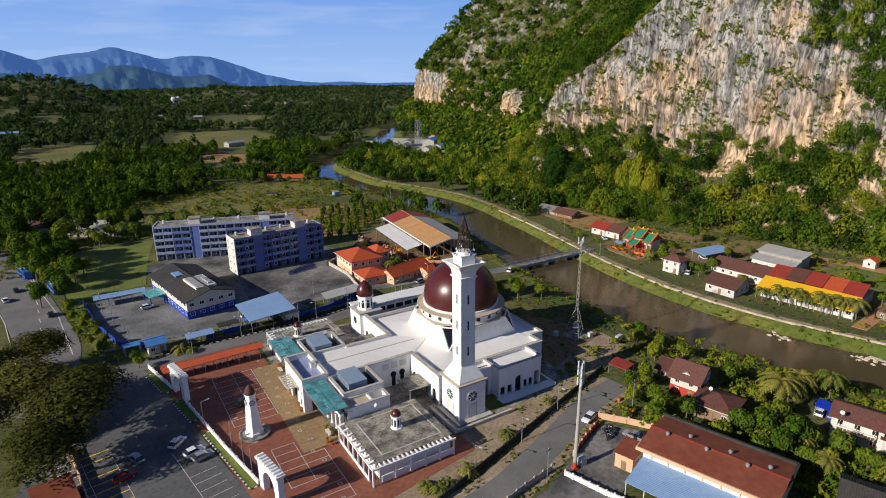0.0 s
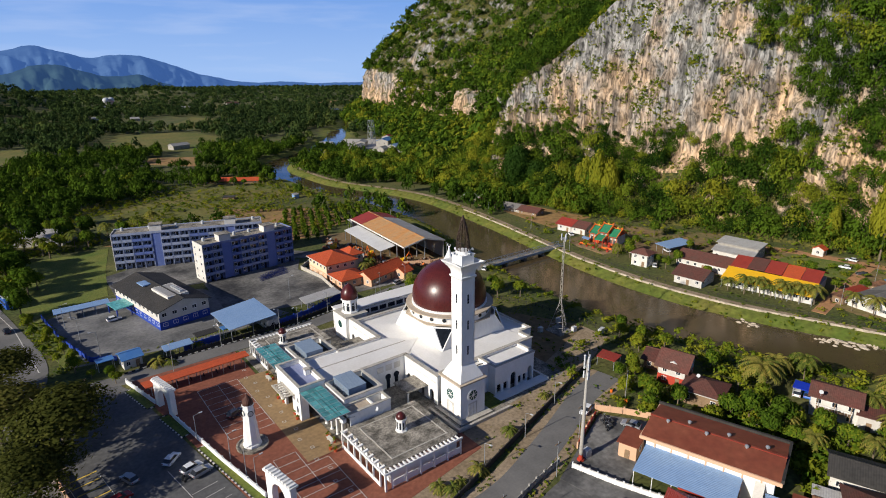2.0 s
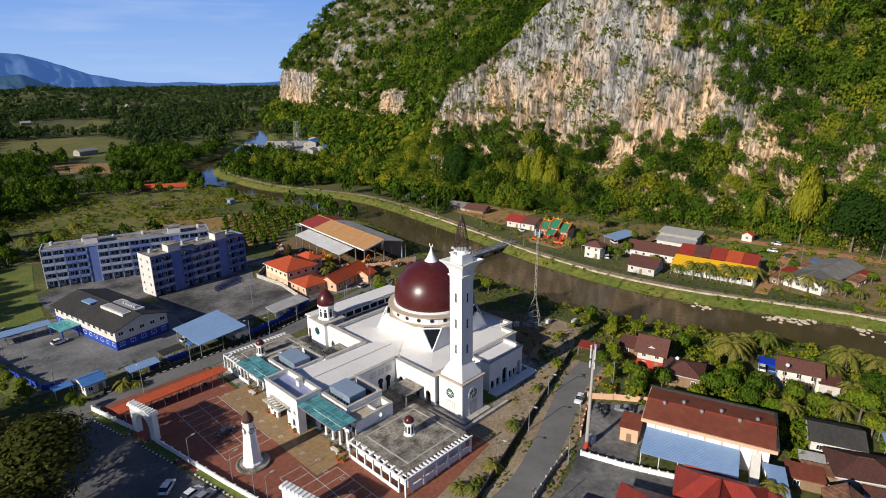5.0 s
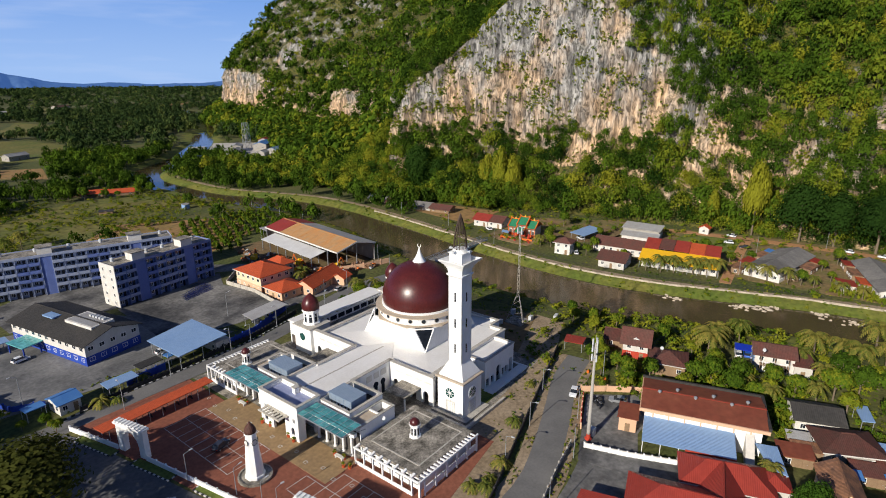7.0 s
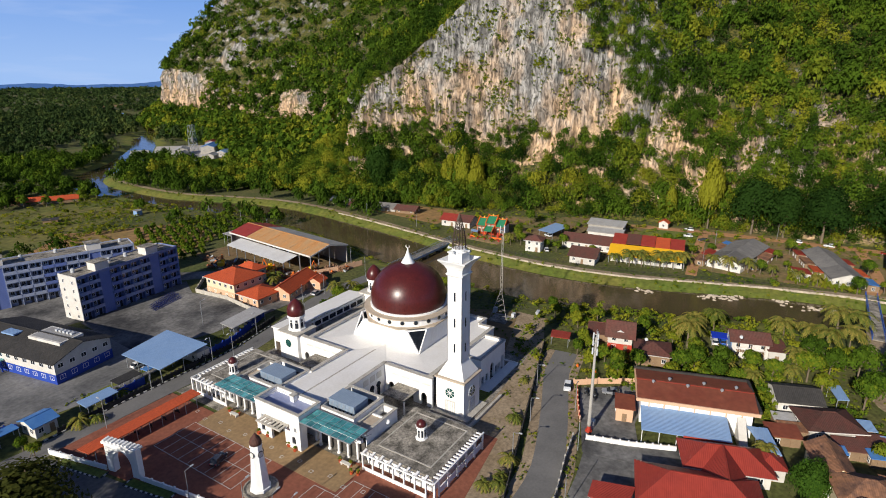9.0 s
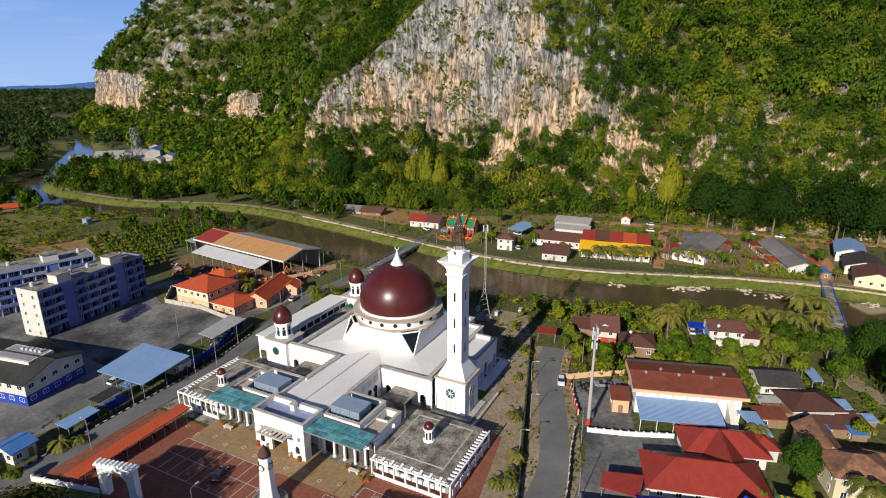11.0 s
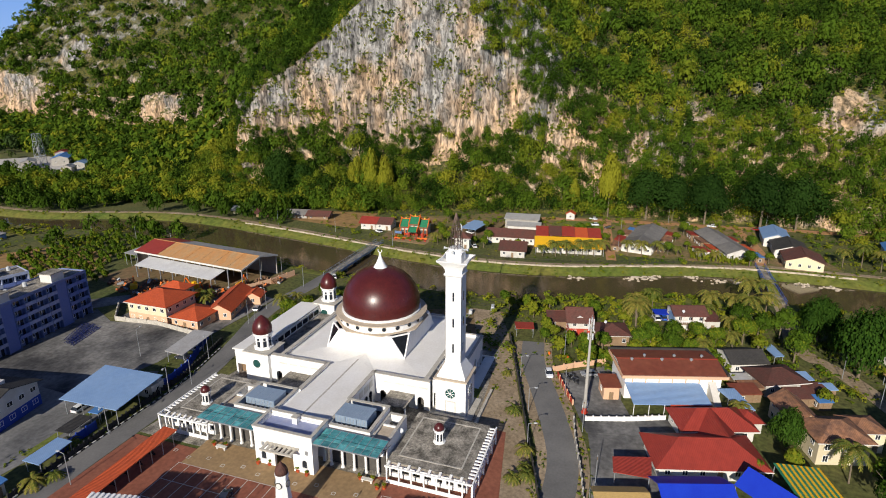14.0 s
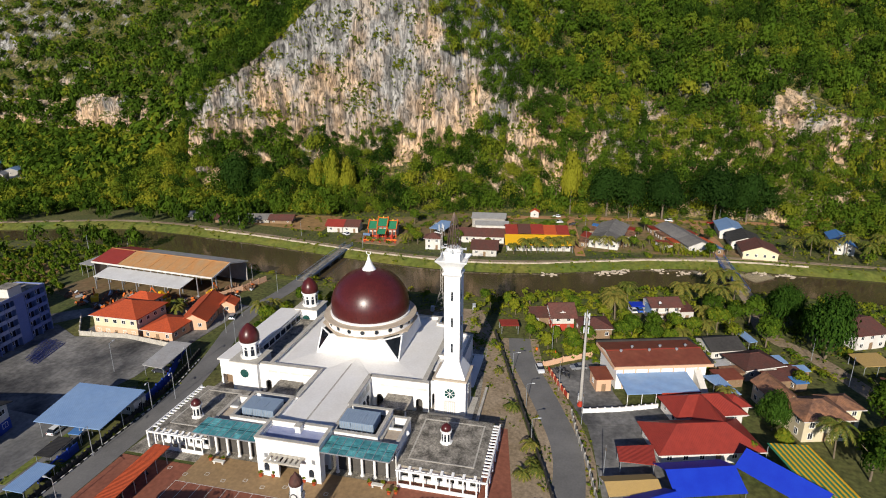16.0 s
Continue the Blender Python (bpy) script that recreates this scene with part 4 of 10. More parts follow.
sheet("soil_field", [FIELD_D, [(580, 1257), (587, 1309), (706, 1302), (685, 1221)], [(20, 296), (68, 312), (90, 330), (132, 300), (128, 268), (100, 252), (78, 250), (72, 262)], [(20, 500), (44, 512), (36, 530), (14, 520)]], "soil", 0.05, "bare orange soil beyond the flats", "field")
sheet("green_field", [[(30, 330), (68, 316), (118, 340), (150, 330), (150, 400), (90, 400), (30, 370)], FIELD_A, FIELD_B, FIELD_C, [(330, 1200), (420, 1150), (450, 1300), (360, 1400)]], "field", 0.03, "pale green open field", "field")
sheet("quarry_yard", [[(262, 420), (290, 440), (322, 478), (330, 560), (300, 590), (270, 548), (250, 468)]], "quarry", 0.08, "pale dusty quarry works yard", "yard")
sheet("far_bank_yard", [[(204, 176), (228, 176), (240, 150), (252, 132), (250, 112), (214, 118), (198, 150)], [(196, 60), (204, 104), (250, 112), (264, 60), (262, 0), (202, -18)]], "villageground", 0.04, "worn grass and brown earth of the riverside village", "ground")
sheet("village_yard", [[(188, 172), (200, 172.5), (212, 150), (222, 140), (236, 130), (240, 121), (214, 122), (204, 132), (195, 144), (186, 166)], [(192, 100), (200, 126), (214, 124), (240, 121), (246, 104), (226, 100)]], "dirt", 0.06, "bare brown earth yards between village houses", "ground")
sheet("orange_field", [[(199, 190), (230, 192), (224, 240), (205, 238)]], "soil", 0.05, "orange earth clearing by the river", "ground")
sheet("village_lawn", [[(226, 72), (250, 76), (254, 98), (232, 100)]], "grass", 0.07, "green lawn in the village", "lawn")
sheet("village_track", strip(curve([(188, 68), (198, 69), (214, 70.5), (234, 72.4), (252, 73.6)]), 4.0) + strip(curve([(236, 122), (247, 106), (250, 92), (253.5, 73.6), (256.5, 46), (258.5, 16), (262.5, -10), (262, -60)]), 5.5) + strip(curve([(257, 13), (236, 10), (215, 8.6), (199, 11.6)]), 4.0), "track", 0.10, "orange earth track through the village", "road")
sheet("riverside_path", strip(curve([(198, -60), (199, 0), (196, 17), (187, 50), (179.6, 72), (174, 95), (171.6, 120), (174, 150), (180, 180), (186, 207), (191.5, 237), (196.5, 275), (194.5, 305), (185, 337), (176, 368), (175.5, 410), (178.5, 442)]), 2.6), "gravel", 0.14, "pale riverside path", "path")
sheet("village_road", strip(curve([(166, 12), (146, 12.2), (123, 14), (110, 6), (94, 0), (70, -8)]), 5.0), "gravel", 0.06, "dusty lane to the footbridge", "road")


# ---- mosque ----
AX = 121.4      # axis of the mosque in y


def ring_wall(sh, x0, x1, y0, y1, z0, z1, th=0.45, k=0):
    sh.box(x0, x1, y0, y0 + th, z0, z1, k)
    sh.box(x0, x1, y1 - th, y1, z0, z1, k)
    sh.box(x0, x0 + th, y0 + th, y1 - th, z0, z1, k)
    return sh.box(x1 - th, x1, y0 + th, y1 - th, z0, z1, k)


def coping(sh, x0, x1, y0, y1, z, th=0.45, k=0):
    return ring_wall(sh, x0 - 0.12, x1 + 0.12, y0 - 0.12, y1 + 0.12, z, z + 0.14, th + 0.24, k)


def placed(sh, x, y, turn):
    sh.m = pose(x, y, 0, 0, 0, turn)
    return sh


def mosque():
    mo = thing("mosque", "white mosque with maroon dome, minaret and terraces", "mosque", (0, 0, 0))
    # main hall body with arcaded fronts
    HX, HY0, HY1, HZ = 61.3, 102.2, 140.6, 7.0
    for y0, y1, name in ((101.2, 115.1, "front_wall"), (127.7, 143.2, "front_wall")):
        sh = Shape()
        placed(sh, HX, y1, -90)
        mids = [2.2, 5.0, 7.8, 11.6]
        sh.arcade(y1 - y0, HZ, 0.5, [(m, 0.8, 0, 2.3, "pointed") for m in mids])
        part(name, sh, "white", mo, weld=True)
        for i in range(4):
            yy_ = y1 - 3.6 - i * 2.9
            part("carved_band", Shape().box(HX - 0.05, HX, yy_ - 1.1, yy_ + 1.1, 5.5, 5.95), "plaster", mo)
        part("front_parapet", Shape().box(HX, HX + 0.7, y0, y1, HZ, HZ + 0.5), "white", mo)
        part("front_coping", Shape().box(HX - 0.15, HX + 1.0, y0, y1, HZ + 0.5, HZ + 0.64), "coping", mo, "stained grey coping")
        # dark sheet behind the arches paints their inner shade
        part("arcade_screen", Shape().box(HX + 2.2, HX + 2.4, y0 + 0.5, y1 - 0.5, 0, HZ - 0.4), "shadowroom", mo, "dark sheet in place of the shade inside the arcade")
    for y0, y1 in ((HY0, HY0 + 0.5), (HY1 - 0.5, HY1)):
        part("side_hall_wall", Shape().box(HX + 0.5, 93.3, y0, y1, 0, HZ), "white", mo)
        part("side_parapet", Shape().box(HX + 0.7, 93.3, y0 - 0.1, y1 + 0.1, HZ, HZ + 0.5), "white", mo)
        part("side_hall_coping", Shape().box(HX + 1.0, 93.5, y0 - 0.3, y1 + 0.3, HZ + 0.5, HZ + 0.64), "coping", mo)
    for y0, y1 in ((HY0 + 0.5, 106.6), (136.4, HY1 - 0.5)):
        part("rear_hall_wall", Shape().box(92.8, 93.3, y0, y1, 0, HZ + 0.5), "white", mo)
        part("rear_hall_coping", Shape().box(92.5, 93.5, y0, y1, HZ + 0.5, HZ + 0.64), "coping", mo)
    niche = Shape().box(93.3, 97.4, 106.6, 107.1, 0, HZ + 0.5).box(93.3, 97.4, 135.9, 136.4, 0, HZ + 0.5).box(96.9, 97.4, 107.1, 135.9, 0, HZ + 0.5)
    part("niche_wall", niche, "white", mo)
    part("niche_coping", Shape().box(93.3, 97.6, 106.4, 107.3, HZ + 0.5, HZ + 0.64).box(93.3, 97.6, 135.7, 136.6, HZ + 0.5, HZ + 0.64).box(96.7, 97.6, 107.3, 135.7, HZ + 0.5, HZ + 0.64), "coping", mo)
    part("niche_roof", Shape().box(92.6, 96.9, 107.1, 135.9, 6.6, 6.8), "roofwhite", mo)
    part("flank_roof", Shape().box(HX + 1.5, 93.0, HY1, 147.7, 4.4, 4.7), "concrete", mo)
    # short wall with a keyhole arch between the hall front and the minaret
    sh = placed(Shape(), 63.0, 101.2, -90)
    sh.arcade(1.6, 7.2, 0.4, [(0.8, 0.5, 0, 3.6, "round")])
    part("link_arch", sh, "white", mo, weld=True)
    # low hipped roof of the hall up to the skirt of the dome
    cx, cy = 81.0, 121.7
    sh = Shape()
    outer = [(HX + 0.5, HY0 + 0.4), (93.0, HY0 + 0.4), (93.0, HY1 - 0.4), (HX + 0.5, HY1 - 0.4)]
    inner = [(69.9, 110.6), (92, 110.6), (92, 132.8), (69.9, 132.8)]
    for i in range(4):
        a, b, c, d = outer[i], outer[(i + 1) % 4], inner[(i + 1) % 4], inner[i]
        sh.add([(*a, 6.7), (*b, 6.7), (*c, 7.1), (*d, 7.1)], [(0, 1, 2, 3)])
    sh.add([(*p, 7.1) for p in inner], [(0, 1, 2, 3)])
    part("hall_roof", sh, "roofwhite", mo, "pale flat-pitched roof")
    # nave roof from the portal to the hall
    sh = Shape()
    sh.add([(39.5, 115.5, 7.25), (62.6, 115.5, 6.86), (66.0, AX, 7.5), (39.5, AX, 7.75), (39.5, 127.3, 7.25), (62.6, 127.3, 6.86), (70.0, AX, 7.16)],
           [(0, 1, 2, 3), (3, 2, 5, 4), (1, 6, 2), (2, 6, 5)])
    part("nave_roof", sh, "roofwhite", mo, "long white nave roof")
    sh = Shape()
    sh.slab([(39.6, AX - 0.16, 7.82), (66.0, AX - 0.16, 7.56), (66.0, AX + 0.16, 7.56), (39.6, AX + 0.16, 7.82)], 0.1)
    part("ridge_cap", sh, "coping", mo)
    for y0, y1 in ((114.9, 115.6), (127.1, 127.8)):
        part("nave_wall", Shape().box(39.6, HX + 0.7, y0, y1, 0, 7.2), "white", mo)
        part("nave_parapet", Shape().box(49.3, HX + 0.7, y0, y1, 7.2, 7.5), "white", mo)
        part("nave_coping", Shape().box(49.3, HX + 1.0, y0 - 0.15, y1 + 0.15, 7.5, 7.64), "coping", mo)
        yy = y0 if y0 < 120 else y1
        for i in range(3):
            part("wall_panel", Shape().box(53.4 + 2.4 * i, 55.2 + 2.4 * i, yy - 0.06, yy + 0.06, 4.9, 6.5), "plaster", mo)
        for i in range(2):
            q = Shape()
            q.m = pose(56.4 + 2.4 * i, yy, 3.2, 90, 0, 0)
            part("blind_arch", q.lathe([(0.8, -0.08), (0.8, 0.08)], 18), "dark", mo)
            part("blind_arch_foot", Shape().box(55.9 + 2.4 * i, 56.9 + 2.4 * i, yy - 0.07, yy + 0.07, 0, 2.8), "dark", mo)
    # portal
    sh = Shape()
    placed(sh, 33.5, 127.9, -90)
    sh.arcade(13.0, 8.0, 0.6, [(6.5, 2.1, 0, 4.9, "flat"), (1.9, 0.55, 1.2, 2.4, "pointed"), (11.1, 0.55, 1.2, 2.4, "pointed")])
    part("portal_front", sh, "white", mo, weld=True)
    for x, y, t in ((34.1, 114.9, 0), (39.6, 127.9, 180)):
        sh = placed(Shape(), x, y, t)
        sh.arcade(5.5, 8.0, 0.6, [(2.6, 1.3, 0, 4.0, "pointed")])
        part("portal_side", sh, "white", mo, weld=True)
    part("portal_back", Shape().box(39.0, 39.5, 115.5, 127.3, 0, 7.9), "white", mo)
    sh = Shape()
    ring_wall(sh, 33.4, 39.7, 114.8, 128.0, 8.0, 8.55, 0.5)
    part("portal_parapet", sh, "white", mo)
    part("portal_coping", coping(Shape(), 33.4, 39.7, 114.8, 128.0, 8.55, 0.5), "coping", mo)
    part("portal_roof", Shape().box(33.9, 39.2, 115.3, 127.5, 7.3, 7.5), "wetroof", mo, "bluish wet roof membrane")
    part("roof_hatch", Shape().box(37.7, 38.8, 120.7, 121.8, 7.5, 8.9), "white", mo)
    part("hatch_cap", Shape().box(37.55, 38.95, 120.55, 121.95, 8.9, 9.05), "coping", mo)
    sh = Shape()
    for i in range(7):
        sh.box(31.0, 33.5, 118.0 + i * 1.05, 118.6 + i * 1.05, 5.4, 5.55)
    sh.box(30.9, 31.3, 117.8, 125.0, 5.3, 5.6)
    sh.box(33.0, 33.5, 117.8, 125.0, 5.3, 5.6)
    part("entrance_canopy", sh, "coping", mo, "slatted concrete entrance canopy")
    # added dark sheet: painted shade within the entrance
    part("entrance_hall", Shape().box(36.5, 36.7, 118, 125, 0, 5), "shadowroom", mo)
    for y in (117.1 - 0.9, 125.9):
        part("wall_plaque", Shape().box(33.42, 33.5, y - 0.35, y + 0.35, 4.4, 5.3), "steel", mo)
    for y in (116.9, 126.3):
        part("window_glass", Shape().box(33.75, 33.8, y - 0.6, y + 0.6, 1.2, 3.2), "dark", mo)
    # side roofs with machine boxes
    for s in (-1, 1):
        def yy(a, b):
            p, q = AX + s * a, AX + s * b
            return (p, q) if p < q else (q, p)
        y0, y1 = yy(6.3, 15.7)
        sh = Shape()
        ring_wall(sh, 39.6, 49.3, y0, y1, 0, 7.7, 0.5)
        part("side_wall", sh, "white", mo)
        part("side_coping", coping(Shape(), 39.6, 49.3, y0, y1, 7.7, 0.5), "coping", mo)
        part("side_roof", Shape().box(40.1, 48.8, y0 + 0.5, y1 - 0.5, 6.2, 6.4), "darkroof", mo, "dark sunken roof")
        y0, y1 = yy(7.1, 14.2)
        for k_ in range(3):
            a_, b_ = y0 + k_ * (y1 - y0) / 3, y0 + (k_ + 1) * (y1 - y0) / 3
            unit = part("machine_box", Shape().box(41.6, 46.0, a_ + 0.04, b_ - 0.04, 7.0, 8.75), "acblue", mo, "grey-blue corrugated cooling unit")
            part("box_lid", Shape().box(41.5, 46.1, a_ + 0.01, b_ - 0.01, 8.75, 8.85), "acblue", unit)
            for j in range(6):
                part("box_rib", Shape().box(41.54, 41.6, a_ + 0.2 + j * 0.36, a_ + 0.28 + j * 0.36, 7.05, 8.7), "steel", unit)
        for i in range(7):
            t = y0 + 0.35 + i * (y1 - y0 - 0.7) / 6
            part("support_leg", Shape().box(41.4, 41.75, t - 0.14, t + 0.14, 6.4, 7.0), "white", mo)
        # side block behind the glass canopy
        y0, y1 = yy(15.7, 19.6)
        sh = Shape()
        ring_wall(sh, 38.8, 48.9, y0, y1, 0, 6.5, 0.45)
        sh.box(44.6, 45.0, y0 + 0.45, y1 - 0.45, 0, 6.5)
        part("court_wall", sh, "white", mo)
        part("court_coping", coping(Shape(), 38.8, 48.9, y0, y1, 6.5, 0.45), "coping", mo)
        part("court_roof", Shape().box(45.0, 48.45, y0 + 0.45, y1 - 0.45, 4.4, 4.6), "concrete", mo)
        part("court_roof", Shape().box(39.25, 44.6, y0 + 0.45, y1 - 0.45, 6.0, 6.2), "ledge", mo)
        # porch under the glass canopy
        y0, y1 = yy(6.8, 19.4)
        for i in range(5):
            t = y0 + (i + 0.5) * (y1 - y0) / 5
            part("porch_column", Shape().lathe([(0.42, 0), (0.42, 0.3), (0.26, 0.4), (0.26, 4.2), (0.45, 4.5), (0.45, 4.8)], 10, 37.6, t), "white", mo, smooth=False)
        part("porch_beam", Shape().box(37.2, 38.0, y0, y1, 4.8, 5.6), "white", mo)
        # added dark sheet: painted shade at the back of the porch
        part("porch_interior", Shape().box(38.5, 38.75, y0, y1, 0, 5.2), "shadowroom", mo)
        y0, y1 = yy(6.65, 20.1)
        n = 8
        can = part("canopy_frame", frame_grid(33.4, 38.75, y0, y1, 7.4, n), "steel", mo, "white steel canopy ribs")
        for i in range(n):
            a, b = y0 + i * (y1 - y0) / n, y0 + (i + 1) * (y1 - y0) / n
            for u, w in ((33.5, 35.0), (35.1, 36.8), (36.9, 38.65)):
                part("glass_pane", Shape().box(u, w, a + 0.08, b - 0.08, 7.42, 7.46), "glass", can)
        # terrace building
        y0, y1 = yy(20.2, 35.8 if s < 0 else 31.6)
        sh = Shape()
        placed(sh, 38.2, y1, -90)
        wn_ = 7
        w = (y1 - y0) / wn_
        sh.arcade(y1 - y0, 3.5, 0.4, [(w * (i + 0.5), w * 0.33, 0.9, 2.3, "flat") for i in range(wn_)])
        sh.m = None
        sh.box(38.6, 54.4, y0, y0 + 0.4, 0, 3.5)
        sh.box(38.6, 54.4, y1 - 0.4, y1, 0, 3.5)
        sh.box(54.0, 54.4, y0 + 0.4, y1 - 0.4, 0, 3.5)
        part("terrace_wall", sh, "white", mo, weld=True)
        # added dark sheet: painted shade behind the terrace windows
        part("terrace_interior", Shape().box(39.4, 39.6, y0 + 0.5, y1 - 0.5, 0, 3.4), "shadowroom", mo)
        part("terrace_roof", Shape().box(37.5, 54.7, y0 - 0.2, y1 + 0.1, 3.5, 3.95), "concrete", mo, "weathered grey concrete terrace roof")
        part("roof_upstand", ring_wall(Shape(), 39.6, 53.2, y0 + 1.4, y1 - 1.4, 3.95, 4.03, 0.3), "coping", mo)
        # pergola slats along two sides
        yo = y1 + 0.1 if s > 0 else y0 - 0.2
        lo_, hi_ = min(yo, yo + s * 1.3), max(yo, yo + s * 1.3)
        for i in range(17):
            x = 37.9 + i * 0.99
            part("pergola_slat", Shape().box(x, x + 0.3, lo_, hi_, 3.7, 3.93), "white", mo)
        part("pergola_beam", Shape().box(36.2, 54.7, yo + s * 1.3 - 0.14, yo + s * 1.3 + 0.14, 3.62, 3.97), "white", mo)
        part("pergola_wall", Shape().box(38.2, 54.4, yo + s * 0.9 - 0.1, yo + s * 0.9 + 0.1, 0, 1.5), "white", mo)
        for i in range(6):
            x = 37.6 + i * 3.3
            part("pergola_post", Shape().box(x, x + 0.3, yo + s * 1.3 - 0.13, yo + s * 1.3 + 0.13, 0, 3.62), "white", mo)
        for i in range(8):
            y = y0 + 0.5 + i * (y1 - y0 - 1.2) / 7
            part("pergola_slat", Shape().add([(36.3, y, 3.66), (37.5, y, 3.55), (37.5, y + 0.5, 3.55), (36.3, y + 0.5, 3.66), (36.3, y, 3.9), (37.5, y, 4.12), (37.5, y + 0.5, 4.12), (36.3, y + 0.5, 3.9)], [(3, 2, 1, 0), (4, 5, 6, 7), (0, 1, 5, 4), (1, 2, 6, 5), (2, 3, 7, 6), (3, 0, 4, 7)]), "white", mo)
        part("pergola_beam", Shape().box(36.1, 36.35, min(y0, lo_), max(y1, hi_), 3.6, 3.92), "white", mo)
        for i in range(7):
            y = y0 + 0.2 + i * (y1 - y0 - 0.7) / 6
            part("pergola_post", Shape().box(36.1, 36.4, y, y + 0.26, 0, 3.6), "white", mo)
            if i < 6:
                part("low_parapet", Shape().box(36.15, 36.3, y + 0.3, y + 0.22 + (y1 - y0 - 0.7) / 6, 0, 0.9), "white", mo)
        part("corner_post", Shape().box(36.1, 36.45, yo + s * 1.3 - 0.18, yo + s * 1.3 + 0.18, 0, 4.0), "white", mo)
        # roof lantern
        ky = 93.8 if s < 0 else 147.4
        kx = 46.3 if s < 0 else 43.1
        k = part("roof_lantern", Shape().lathe([(1.3, 3.9), (1.3, 4.1), (1.0, 4.15), (0.95, 6.5), (1.22, 6.6), (1.22, 6.9)], 8, kx, ky, turn=0.5), "white", mo, "small octagonal lantern with maroon cap")
        part("lantern_cap", Shape().lathe([(1.05, 6.9), (1.04, 7.3), (0.85, 7.75), (0.42, 8.1), (0.05, 8.3)], 14, kx, ky), "dome", k, "maroon cap", True)
        for i in range(8):
            a = 2 * math.pi * i / 8 + math.pi / 8 * 0
            q = Shape()
            q.m = pose(kx, ky, 0, 0, 0, math.degrees(a))
            q.box(0.85, 0.925, -0.2, 0.2, 4.5, 6.1)
            part("lantern_opening", q, "dark", k)
        # recess slab between terrace and hall
        y0, y1 = yy(10.5, 16.5)
        part("link_slab", Shape().box(55.4, 61.3, y0, y1, 3.5, 3.75), "concrete", mo)
        part("link_post", Shape().box(55.5, 55.8, y0, y0 + 0.3, 0, 3.5), "white", mo)
    # skirt of the dome: four upright panels and four glazed corners
    sh = Shape()
    q_, t_ = 10.6, 7.0
    skirt = None
    for t in (0, 90, 180, 270):
        p = Shape()
        p.m = pose(cx, cy, 0, 0, 0, t)
        p.add([(q_, -q_, 7.0), (q_, q_, 7.0), (10.5, t_, 12.35), (10.5, -t_, 12.35), (9.8, -q_ + 1, 7.0), (9.8, q_ - 1, 7.0), (9.8, t_, 12.35), (9.8, -t_, 12.35)], [(0, 1, 2, 3), (3, 2, 6, 7), (1, 5, 6, 2), (0, 3, 7, 4)])
        if skirt is None:
            skirt = part("dome_skirt", p, "white", mo, "white skirt panels under the dome")
        else:
            part("skirt_panel", p, "white", skirt)
        g = Shape()
        g.m = pose(cx, cy, 0, 0, 0, t)
        a_, b_, c_ = (10.5, t_, 12.35), (t_, 10.5, 12.35), (q_, q_, 7.0)
        g.add([a_, b_, c_], [(0, 1, 2), (2, 1, 0)])
        part("corner_glass", g, "dark", skirt, "dark triangular corner glazing")
        g = Shape()
        g.m = pose(cx, cy, 0, 0, 0, t)
        g.bar(a_, c_, 0.22).bar(b_, c_, 0.22).bar(a_, b_, 0.22)
        part("corner_frame", g, "white", skirt)
    part("skirt_top", Shape().lathe([(11.7, 12.2), (11.7, 12.4)], 8, cx, cy, turn=0.5), "ledge", skirt)
    drum = part("drum", Shape().lathe([(10.9, 12.35), (10.9, 14.5), (11.1, 14.55), (11.1, 14.8)], 48, cx, cy), "white", mo, "round white drum with porthole windows")
    part("lower_ledge", Shape().lathe([(12.3, 12.35), (12.3, 12.6), (10.95, 12.7)], 8, cx, cy, turn=0.5), "ledge", mo)
    part("dome_ledge", Shape().lathe([(11.1, 14.65), (11.9, 14.7), (11.9, 14.95), (10.1, 15.1)], 48, cx, cy), "ledge", mo, "beige ledge round the dome")
    for i in range(20):
        a = 2 * math.pi * (i + 0.5) / 20
        q = Shape()
        q.m = pose(cx, cy, 13.7, 0, 0, math.degrees(a)) @ pose(10.87, 0, 0, 0, 90, 0)
        q.lathe([(0.62, 0), (0.62, 0.09), (0.45, 0.09)], 14)
        port = part("porthole", q, "coping", drum)
        q = Shape()
        q.m = pose(cx, cy, 13.7, 0, 0, math.degrees(a)) @ pose(10.91, 0, 0, 0, 90, 0)
        q.lathe([(0.5, 0), (0.5, 0.1)], 14)
        part("porthole_glass", q, "dark", port)
    prof = [(9.75, 15.1), (10.0, 16.2), (10.05, 17.4), (9.85, 18.9), (9.3, 20.6), (8.35, 22.3), (6.9, 23.9), (5.0, 25.2), (3.0, 26.0), (1.4, 26.4)]
    fine = smooth_line(np.array(prof), 0.5)
    part("dome_foot", Shape().lathe([(10.25, 15.1), (10.25, 15.5), (9.8, 15.6)], 64, cx, cy), "white", mo)
    dome = part("dome", Shape().lathe([tuple(p) for p in fine], 96, cx, cy), "dome", mo, "glossy maroon tiled pointed dome", True)
    fin = part("finial", Shape().lathe([(2.05, 25.75), (1.75, 26.4), (1.1, 27.4), (0.6, 28.5), (0.35, 29.2), (0.2, 29.8), (0.12, 30.3)], 20, cx, cy), "white", dome, "white flared finial", True)
    q = Shape()
    for i in range(14):
        a0, a1 = radians(-215 + 250 * i / 14), radians(-215 + 250 * (i + 1) / 14)
        q.bar((cx, cy + 0.55 * math.cos(a0), 30.7 + 0.5 * math.sin(a0)), (cx, cy + 0.55 * math.cos(a1), 30.7 + 0.5 * math.sin(a1)), 0.1)
    part("crescent", q, "white", dome)
    # upright seams of the dome
    for i in range(48):
        a = 2 * math.pi * i / 48
        q = Shape()
